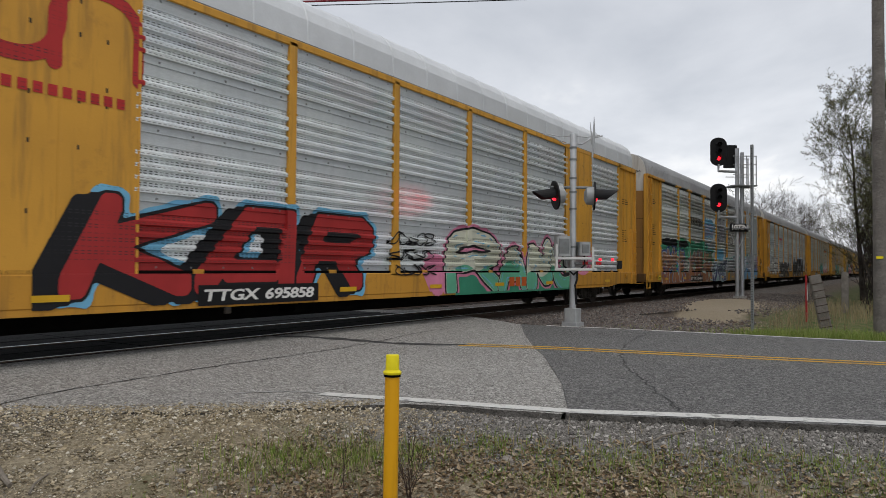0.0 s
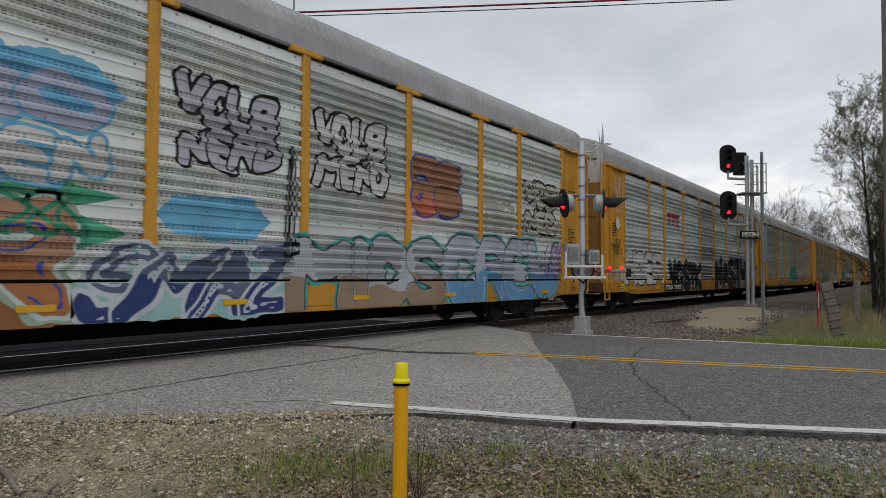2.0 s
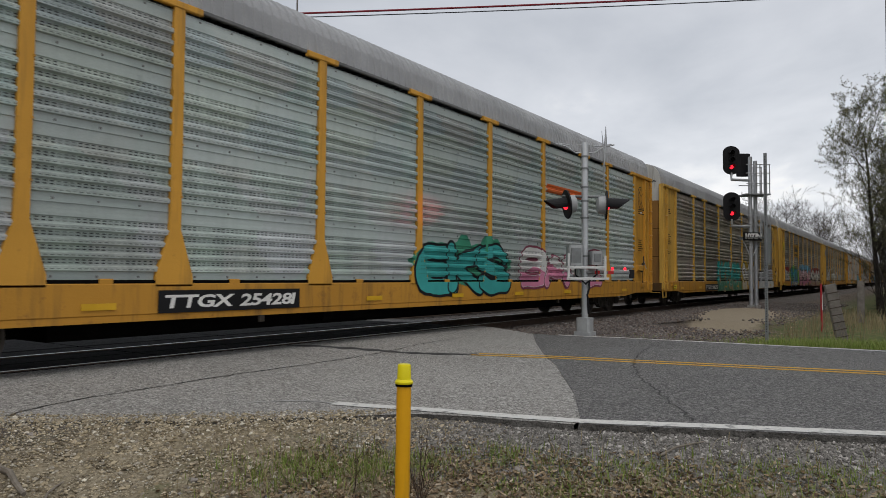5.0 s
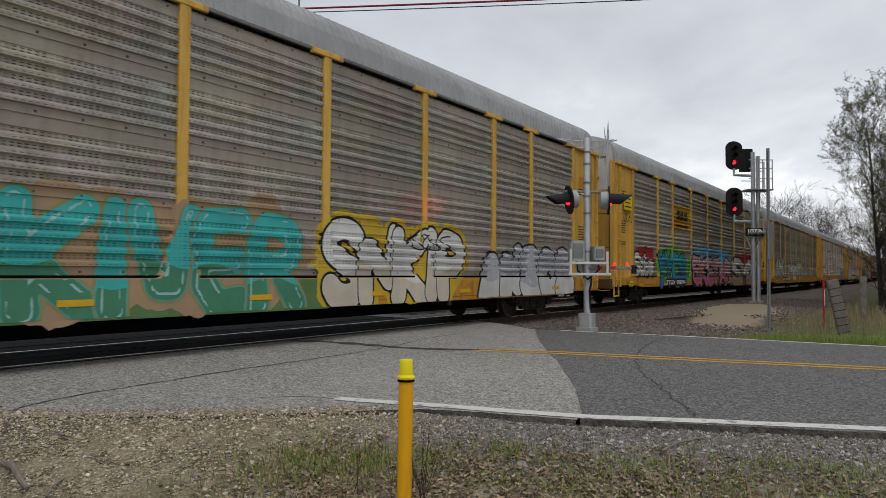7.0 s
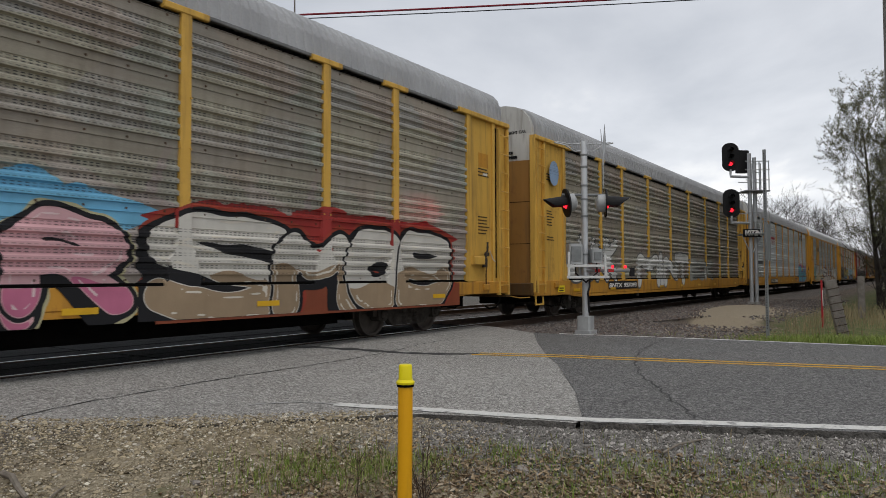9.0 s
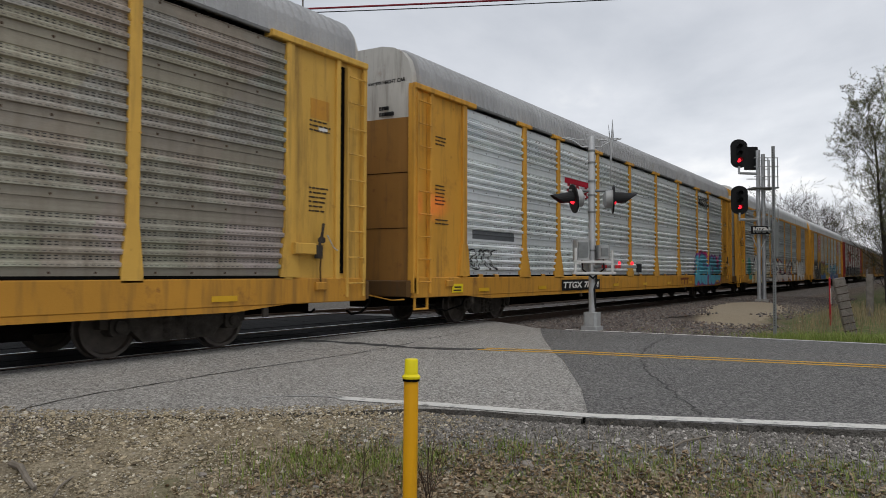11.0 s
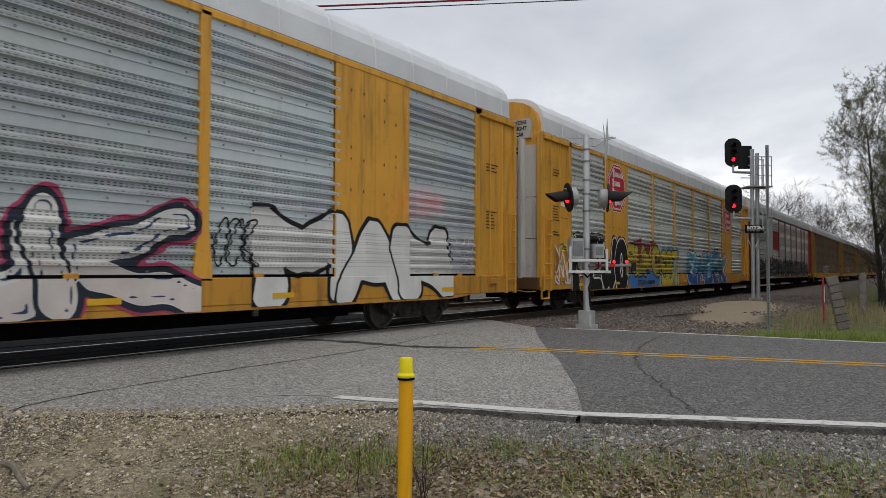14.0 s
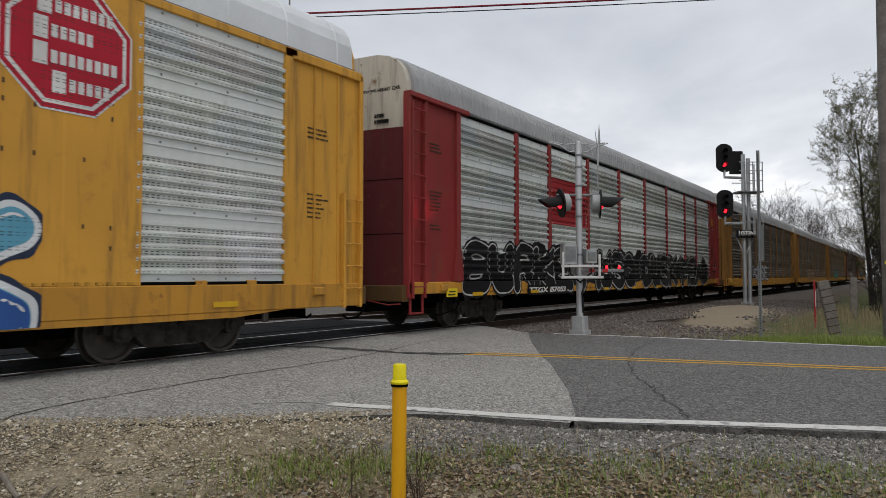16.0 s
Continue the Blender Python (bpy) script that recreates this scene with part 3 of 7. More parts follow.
def track(y_mid, name):
    for k, y in enumerate((y_mid - 0.755, y_mid + 0.755)):
        ring = [(y - 0.07, -0.17), (y + 0.07, -0.17), (y + 0.07, -0.155), (y + 0.012, -0.135), (y + 0.012, -0.045),
                (y + 0.036, -0.035), (y + 0.036, -0.006), (y + 0.028, 0), (y - 0.028, 0), (y - 0.036, -0.006), (y - 0.036, -0.035),
                (y - 0.012, -0.045), (y - 0.012, -0.135), (y - 0.07, -0.155)]
        s = Shape().prism(ring, "x", -300, 700)
        s.box(-300, 700, y - 0.026, y + 0.026, 0.0, 0.0015, 1)
        tagged(part("rail", s, [M["rail"], M["tread"]]), "rusty steel rail with a polished running surface", "rail", "rails", "structure")
    s, rng = Shape(), random.Random(8)
    x = -40.0
    while x < 160:
        if not (0.5 < x < 14.9):
            a = rng.uniform(-0.02, 0.02)
            s.bar(x - 0.11, x + 0.11, y_mid - 1.3 + a, y_mid + 1.3 + a, -0.34, -0.165 + rng.uniform(-0.01, 0.01), "y", 0.012)
        x += 0.53
    tagged(part("sleepers", s, M["tie"]), "tarred wooden sleepers bedded in crushed stone", "sleepers", kind="stuff")


track(TRACK_Y, "near")
track(TRACK_Y + 4.6, "far")


def crossing_panels():
    for y0, y1 in ((9.07, 9.70), (9.74, 10.37), (8.87, 8.922), (10.52, 11.2), (11.3, 13.4)):
        for i in range(5):
            x = 0.8 + i * 2.75
            s = Shape().bar(x, x + 2.72, y0, y1, -0.16, -0.012, "x", 0.015)
            tagged(part("crossing_panel", s, M["rubber"]), "black rubber level crossing panel, the train's shade put into its colour", "crossing panel", "crossing panels", "structure")


crossing_panels()


# ---- loose stones, leaves, grass ----
def lumps(name, label, category, mat, places, flat=0.7, seed=1):
    """Many small broken stones in one mesh: (x, y, z, size)."""
    rng = np.random.RandomState(seed)
    base = np.array([(1, 0, 0), (0, 1, 0), (-1, 0, 0), (0, -1, 0), (0, 0, 1), (0, 0, -1), (.7, .7, .5), (-.7, .6, .45)], float)
    hull = [(0, 6, 4), (6, 1, 4), (1, 7, 4), (7, 2, 4), (2, 3, 4), (3, 0, 4), (0, 1, 6), (1, 2, 7), (1, 0, 5), (2, 1, 5), (3, 2, 5), (0, 3, 5)]
    P = np.array(places)
    n = len(P)
    v = base[None] * rng.uniform(0.7, 1.25, (n, 8, 1)) + rng.uniform(-.15, .15, (n, 8, 3))
    a = rng.uniform(0, 6.28, n)
    ca, sa = np.cos(a)[:, None], np.sin(a)[:, None]
    x = v[..., 0] * ca - v[..., 1] * sa
    y = v[..., 0] * sa + v[..., 1] * ca
    v = np.stack([x, y * rng.uniform(.6, 1, (n, 1)), v[..., 2] * flat], -1) * P[:, None, 3:4] + P[:, None, :3]
    f = (np.array(hull)[None] + 8 * np.arange(n)[:, None, None]).reshape(-1, 3)
    me = bpy.data.meshes.new(name)
    me.from_pydata(v.reshape(-1, 3).tolist(), [], f.tolist())
    me.materials.append(mat)
    return tagged(new(name, me), label, category, kind="stuff")


def island_material(name, colors, rough=0.9):
    """Colour chosen piece by piece along a ramp."""
    n = Nodes(name)
    geo = n.nt.nodes.new("ShaderNodeNewGeometry")
    ramp = n.nt.nodes.new("ShaderNodeValToRGB")
    e = ramp.color_ramp.elements
    while len(e) < len(colors):
        e.new(0.5)
    for i, c in enumerate(colors):
        e[i].position, e[i].color = i / (len(colors) - 1), (*c, 1)
    n.link(geo.outputs["Random Per Island"], ramp.inputs["Fac"])
    grain = n.step(n.noise(80, 3), 0.3, 0.7, 0.75, 1.15)
    hv = n.nt.nodes.new("ShaderNodeHueSaturation")
    n.link(grain, hv.inputs["Value"]); n.link(ramp.outputs["Color"], hv.inputs["Color"])
    return n.done(hv.outputs[0], rough)


M["ballast"] = island_material("crushed_ballast", [(0.05, 0.044, 0.04), (0.11, 0.097, 0.09), (0.18, 0.16, 0.148), (0.11, 0.075, 0.056), (0.27, 0.25, 0.235)])
M["gravel_grey"] = island_material("grey_road_stone", [(0.08, 0.074, 0.068), (0.16, 0.15, 0.137), (0.25, 0.235, 0.215), (0.12, 0.112, 0.102), (0.48, 0.455, 0.42)])
M["gravel"] = island_material("roadside_gravel", [(0.11, 0.088, 0.06), (0.30, 0.245, 0.155), (0.46, 0.39, 0.27), (0.17, 0.145, 0.11), (0.66, 0.61, 0.50)])
M["leaves"] = island_material("dry_oak_leaves", [(0.11, 0.072, 0.042), (0.27, 0.195, 0.115), (0.42, 0.33, 0.22), (0.15, 0.105, 0.065), (0.54, 0.46, 0.35)], 0.8)
M["grass"] = island_material("spring_grass", [(0.12, 0.18, 0.03), (0.19, 0.27, 0.05), (0.29, 0.31, 0.10), (0.15, 0.21, 0.045)], 0.6)
M["straw"] = island_material("dead_grass", [(0.24, 0.19, 0.10), (0.34, 0.27, 0.15), (0.19, 0.15, 0.09), (0.28, 0.25, 0.15)], 0.8)


def scatter():
    rng = np.random.RandomState(11)
    ball = []
    while len(ball) < 23000:
        k = rng.rand()
        x = 13.7 + 30 * k ** 1.7
        y = rng.uniform(3.0, 8.95)
        if x < float(along(EDGE_FAR, y)) + 0.12 or np.hypot((x - 24.6) / 6.4, (y - 4.9 - .12 * (x - 24.6)) / 1.25) < rng.uniform(.72, 1.12):
            continue
        if y < 6.3 and rng.rand() > .25 + .75 * (y - 3.2) / 3.1:
            continue
        ball.append((x, y, float(ground_z(x, y)) + 0.008, rng.uniform(0.018, 0.05)))
    for _ in range(3500):
        x, y = rng.uniform(15, 32), rng.uniform(9.05, 12)
        ball.append((x, y, float(ground_z(x, y)) + 0.01, rng.uniform(0.02, 0.05)))
    lumps("ballast", "grey-brown crushed stone ballast shouldering the track", "ballast", M["ballast"], ball, 0.8, 2)
    n = 66000
    y = rng.uniform(-0.4, 7.2, n)
    off = np.abs(rng.normal(0, 0.75, n)) + 0.02
    off = np.where(y > 3.4, off * 2.4 - rng.uniform(0, .55, n) * (y > 4.0), off)
    edge = along(EDGE_NEAR, y)
    x = edge - off
    size = rng.uniform(0.004, 0.012, n) * np.where(rng.rand(n) < 0.09, 2.3, 1)
    z = np.where(x < edge, ground_z(x, y), road_z(y)) + 0.003
    pts = np.stack([x, y, z, size], 1)
    tan = (y + rng.normal(0, .4, n) > 3.5) & (x > .8)
    grey = ~tan & (x > .8)
    tan, grey = pts[tan], pts[grey]
    lumps("gravel", "mixed tan gravel beside the road", "gravel", M["gravel"], tan, 0.7, 3)
    lumps("road_stone", "fine grey stone of the road shoulder", "gravel", M["gravel_grey"], grey, 0.7, 4)
    litter = []
    for _ in range(2600):
        x, y = rng.uniform(15.0, 32), rng.uniform(2.5, 6.3)
        if np.hypot((x - 24.6) / 6.4, (y - 4.9 - .12 * (x - 24.6)) / 1.25) < rng.uniform(.75, 1.1):
            continue
        litter.append((x, y, float(ground_z(x, y)) + 0.015, rng.uniform(0.012, 0.035)))
    lumps("verge_litter", "brown leaves and stones strewn over the verge", "leaf litter", M["leaves"], litter, 0.35, 5)


scatter()


def leaf_litter():
    rng = np.random.RandomState(21)
    vs, fs = [], []
    n = 0
    while n < 24000:
        x, y = rng.uniform(-.6, 6.2), rng.uniform(-3.5, 4.2)
        off = float(along(EDGE_NEAR, y)) - x
        dens = np.clip((off - 0.5) / 0.6, 0, 1) * np.clip((4.2 - y) / 1.0, 0.08, 1) * (0.5 if y < 1.3 else 1)
        dens *= min(1, .12 + max(0, x - .6) / 1.6) * min(1, .12 + max(0, y + 2.6) / 2)
        dens *= 0.6 + 0.5 * noise.noise((x * 1.7, y * 1.7, 3.1))
        if rng.rand() > dens:
            continue
        n += 1
        L, W = rng.uniform(0.011, 0.032), rng.uniform(0.006, 0.016)
        a, tilt = rng.uniform(0, 6.28), rng.uniform(-0.5, 0.5)
        c = Vector((x, y, float(ground_z(x, y)) + rng.uniform(0.004, 0.022)))
        m = Euler((tilt, rng.uniform(-0.4, 0.4), a)).to_matrix()
        curl = rng.uniform(-0.006, 0.014)
        k = len(vs)
        out = [(-L, 0, curl), (-0.4 * L, W, 0.004), (0.3 * L, 0.8 * W, curl), (L, 0, curl * 1.6), (0.3 * L, -0.9 * W, curl), (-0.4 * L, -W, 0.006), (0, 0, -0.004)]
        vs += [tuple(c + m @ Vector(p)) for p in out]
        fs += [(k + i, k + (i + 1) % 6, k + 6) for i in range(6)]
    me = bpy.data.meshes.new("leaf_litter")
    me.from_pydata(vs, [], fs)
    me.materials.append(M["leaves"])
    tagged(new("leaf_litter", me), "curled dry brown leaves on the ground", "leaf litter", kind="stuff")


leaf_litter()


def blades(name, label, mat, places, seed):
    """Grass: (x, y, height, lean)."""
    rng = np.random.RandomState(seed)
    vs, fs = [], []
    for x, y, h, lean in places:
        z, a = float(ground_z(x, y)) - 0.01, rng.uniform(0, 6.28)
        w = rng.uniform(0.0016, 0.0034) * (1 + h * 2)
        dx, dy = math.cos(a) * lean * h, math.sin(a) * lean * h
        nx, ny = -math.sin(a + rng.uniform(-1, 1)) * w, math.cos(a) * w
        k = len(vs)
        vs += [(x - nx, y - ny, z), (x + nx, y + ny, z), (x + dx * .4 + nx * .8, y + dy * .4 + ny * .8, z + h * .6),
               (x + dx * .4 - nx * .8, y + dy * .4 - ny * .8, z + h * .6), (x + dx, y + dy, z + h * rng.uniform(.8, 1))]
        fs += [(k, k + 1, k + 2, k + 3), (k + 3, k + 2, k + 4)]
    me = bpy.data.meshes.new(name)
    me.from_pydata(vs, [], fs)
    me.materials.append(mat)
    return tagged(new(name, me), label, "grass", kind="stuff")


def grasses():
    rng = np.random.RandomState(31)
    tufts = [(4.1, 3.3, .16, 520), (3.75, 3.75, .18, 520), (4.3, 3.05, .15, 260), (4.75, 2.65, .15, 220), (3.5, 3.9, .2, 200), (4.9, 1.85, .22, 240), (4.25, 1.8, .2, 120),
             (5.3, .9, .3, 220), (3.9, 3.4, .2, 200), (4.6, 0.6, .3, 220), (3.3, 2.2, .25, 160), (5.2, 1.3, .2, 120), (5.6, 0.3, .25, 160), (2.9, 3.6, .25, 130), (3.9, 1.2, .3, 150)]
    pl = []
    for x, y, r, n in tufts:
        for _ in range(n):
            pl.append((x + rng.normal(0, r), y + rng.normal(0, r), rng.uniform(0.04, 0.13), rng.uniform(.1, .7)))
    for _ in range(24000):
        x, y = rng.uniform(2.4, 6.4), rng.uniform(-.6, 2.6)
        if float(along(EDGE_NEAR, y)) - x > 0.65 and noise.noise((x * 2.2, y * 2.2, 7)) > -.13 + .1 * y:
            pl.append((x, y, rng.uniform(.02, .065), rng.uniform(.2, .9)))
    for _ in range(1600):
        x, y = rng.uniform(2.2, 6), rng.uniform(-.5, 4)
        if float(along(EDGE_NEAR, y)) - x > 0.6:
            pl.append((x, y, rng.uniform(.02, .07), rng.uniform(.2, .9)))
    blades("grass", "short spring grass tufts among dry leaves", M["grass"], pl, 1)
    dry = [(x + rng.normal(0, .35), y + rng.normal(0, .35), rng.uniform(.04, .16), rng.uniform(.3, 1.2)) for x, y, r, n in tufts for _ in range(n // 3)]
    blades("dead_grass", "bleached dead grass stems", M["straw"], dry, 2)
    pl = []
    for _ in range(16000):
        y = rng.uniform(-1.5, 5.4)
        x = float(along(EDGE_FAR, y)) + 0.1 + abs(rng.normal(0, 1.0))
        k = np.clip((3.6 - y) / 2.2, 0.06, 1)
        if rng.rand() < k:
            pl.append((x, y, rng.uniform(.05, .2) * (0.5 + 0.6 * k), rng.uniform(.1, .6)))
    blades("verge_grass", "fresh green grass along the road verge", M["grass"], pl, 3)
    pl = []
    for _ in range(4200):
        x, y = rng.uniform(16.6, 30), rng.uniform(-3, 2.6)
        if noise.noise((x * .6, y * .6, 1)) > -0.15:
            pl.append((x, y, rng.uniform(.15, .6), rng.uniform(.1, .6)))
    blades("tall_dead_grass", "tall straw-coloured dead grass and weeds", M["straw"], pl, 4)


grasses()


# ---- small roadside things ----
M["pipe_yellow"] = painted("orange_yellow_pipe_paint", (0.72, 0.36, 0.012), 0.4, 0.5, (0.2, 0.12, 0.03))
M["cap_yellow"] = plain("yellow_plastic_cap", (0.80, 0.68, 0.015), 0.4, 0, 0.08)
M["dead_wood"] = plain("weathered_dead_wood", (0.20, 0.175, 0.145), 0.9, 0, 0.3, 12)
M["twig"] = plain("dark_twig", (0.07, 0.05, 0.04), 0.9, 0, 0.3)
M["bark"] = plain("grey_bark", (0.05, 0.042, 0.036), 0.95, 0, 0.35, 5, 0.01)
M["stone"] = plain("grey_rock", (0.30, 0.27, 0.24), 0.9, 0, 0.25, 9, 0.01)
M["paper"] = plain("crumpled_white_paper", (0.75, 0.75, 0.75), 0.8, 0, 0.06)


def bollard():
    x, y = 3.46, 2.605
    z0 = float(ground_z(x, y))
    b = thing("bollard", "yellow steel pipe marker post with a plastic cap", "marker post", pose(x, y, z0, 0.2, 0.4, 0))
    h = 0.62 - z0
    part("pipe", Shape().lathe([(0.0445, -0.15), (0.0445, h - 0.13)], (0, 0, 0), sides=24), M["pipe_yellow"], b, smooth=True)
    part("gasket", Shape().lathe([(0.052, h - 0.133), (0.052, h - 0.118)], (0, 0, 0), sides=24), M["under"], b, "black rubber ring")
    part("cap", Shape().lathe([(0.053, h - 0.118), (0.056, h - 0.114), (0.056, h - 0.104), (0.050, h - 0.098), (0.0425, h - 0.09), (0.040, h - 0.008), (0.036, h), (0.0, h + 0.001)], (0, 0, 0), sides=24), M["cap_yellow"], b, "bright yellow plastic cap", smooth=True)


bollard()


def stems(name, label, at, count, height, spread, seed):
    rng = random.Random(seed)
    s = Shape()
    for _ in range(count):
        a, l = rng.uniform(0, 6.28), rng.uniform(.5, 1) * height
        lean = rng.uniform(.1, 1) * spread
        p = [Vector((rng.uniform(-.03, .03), rng.uniform(-.03, .03), 0))]
        for i in range(6):
            k = (i + 1) / 6
            p.append(Vector((math.cos(a) * lean * k ** 1.4, math.sin(a) * lean * k ** 1.4, l * k)) + Vector((rng.uniform(-.008, .008), rng.uniform(-.008, .008), 0)))
        s.tube(p, [.0032 - .0004 * i for i in range(7)], 4)
        for j in (2, 3, 4):
            d = Vector((rng.uniform(-1, 1), rng.uniform(-1, 1), rng.uniform(.4, 1))) * 0.09
            s.tube([p[j], p[j] + d * .6, p[j] + d], [.0024, .002, .001], 3)
    x, y = at
    ob = part(name, s, M["twig"], at=pose(x, y, float(ground_z(x, y)) - .01))
    tagged(ob, label, "weed")


stems("dry_weed", "thin leafless twigs leaning by the yellow post", (3.62, 2.58), 9, 0.62, 0.28, 5)
stems("dry_weed", "single bare dead weed stalk", (3.62, 3.12), 2, 0.44, 0.05, 6)


def rock(x, y, r, seed, label):
    bm = bmesh.new()
    bmesh.ops.create_icosphere(bm, subdivisions=3, radius=r)
    for v in bm.verts:
        k = 1 + 0.45 * noise.noise(v.co / r * 1.1 + Vector((seed, 0, 0))) + 0.1 * noise.noise(v.co / r * 4)
        v.co = Vector((v.co.x * k, v.co.y * k * 0.7, v.co.z * k * 0.5))
    me = bpy.data.meshes.new("rock")
    bm.to_mesh(me); bm.free()
    me.materials.append(M["stone"])
    tagged(new("rock", me), label, "rock", "rocks").matrix_basis = pose(x, y, float(ground_z(x, y)) + r * 0.15, 0, 0, seed * 40)


rock(4.6, 2.4, 0.06, 1, "pale grey rock lying among dry leaves")
rock(2.88, 5.83, 0.035, 2, "small grey rock in the gravel")
rock(3.15, 4.17, 0.035, 3, "small rounded stone in the gravel")
rock(5.1, 2.1, 0.02, 4, "small white stone on the shoulder")


def stick(path, r, label):
    s = Shape().tube([(x, y, float(ground_z(x, y)) + h) for x, y, h in path], [r, r, r * .9, r * .7][:len(path)], 7)
    tagged(part("fallen_branch", s, M["dead_wood"]), label, "branch")


stick([(2.42, 5.3, .02), (2.4, 5.12, .045), (2.36, 4.95, .03), (2.34, 4.8, .01)], 0.022, "weathered broken branch lying in the gravel")
stick([(5.38, 1.63, .02), (5.55, 1.56, .045), (5.7, 1.5, .03), (5.85, 1.43, .02)], 0.009, "thin dead stick lying on the shoulder")
stick([(2.36, 4.6, .01), (2.42, 4.66, .03), (2.5, 4.72, .025), (2.58, 4.78, .01)], 0.008, "thin dead stick lying on the gravel")


def litter_paper():
    bm = bmesh.new()
    bmesh.ops.create_icosphere(bm, subdivisions=3, radius=0.035)
    for v in bm.verts:
        k = 1 + 0.6 * noise.noise(v.co * 60)
        v.co = Vector((v.co.x * 1.5 * k, v.co.y * k, v.co.z * .5 * k))
    me = bpy.data.meshes.new("litter")
    bm.to_mesh(me); bm.free()
    me.materials.append(M["paper"])
    tagged(new("litter", me), "crumpled scrap of white paper", "litter").matrix_basis = pose(3.27, 2.78, float(ground_z(3.27, 2.78)) + .02, 0, 0, 30)


litter_paper()

# ---- crossing mast, signals, poles ----
M["steel"] = plain("galvanised_steel", (0.42, 0.43, 0.44), 0.45, 0.4, 0.12, 4)
M["steel_dark"] = plain("weathered_steel", (0.2, 0.21, 0.21), 0.6, 0.3, 0.2, 5)
M["alu"] = plain("grey_painted_casing", (0.36, 0.37, 0.37), 0.5, 0.1, 0.15, 6)
M["black"] = plain("matt_black_hood", (0.012, 0.012, 0.013), 0.6, 0, 0.2)
M["white_bar"] = plain("white_painted_bracket", (0.62, 0.62, 0.6), 0.5, 0, 0.12)
M["red_lens"] = glowing("lit_red_lens", (1.0, 0.015, 0.03), 2.6)
M["concrete"] = plain("concrete", (0.33, 0.32, 0.30), 0.9, 0, 0.15, 7, 0.006)


def flasher(root, end, face):
    """A crossing light: round background, hood, lit lens; face: unit direction it looks to."""
    e, d = Vector(end), Vector(face).normalized()
    s = Shape()
    s.lathe([(.10, -.24), (.19, -.19), (.20, -.035)], e, d, 20)
    body = part("light_housing", s, M["alu"], root, smooth=True)
    part("background_disc", Shape().lathe([(.315, -.035), (.315, -.005), (.14, .0)], e, d, 28), M["black"], root, "round matt black background plate")
    hood = Shape()
    turn = d.to_track_quat("Z", "Y").to_matrix()
    vs, fs = [], []
    for i, (h, r) in enumerate(((0, .16), (.5, .14))):
        for k in range(15):
            a = math.radians(-25 + 230 * k / 14)
            for rr in (r, r - .006):
                up = Vector((0, 0, 1)); side = d.cross(up).normalized()
                vs.append(e + d * h * (1 - .35 * (1 - math.sin(a)) * (i)) + side * rr * math.cos(a) + up * rr * math.sin(a))
    for k in range(14):
        a, b = 2 * k, 2 * k + 2
        fs += [(a, b, b + 30, a + 30), (a + 1, a + 31, b + 31, b + 1), (a + 30, b + 30, b + 31, a + 31)]
    hood.add(vs, fs)
    part("hood", hood, M["black"], root, "long matt black hood")
    part("lens", Shape().lathe([(.12, .0), (.105, .035), (.06, .05), (0, .056)], e, d, 20), M["red_lens"], root, "lit red lens", smooth=True)


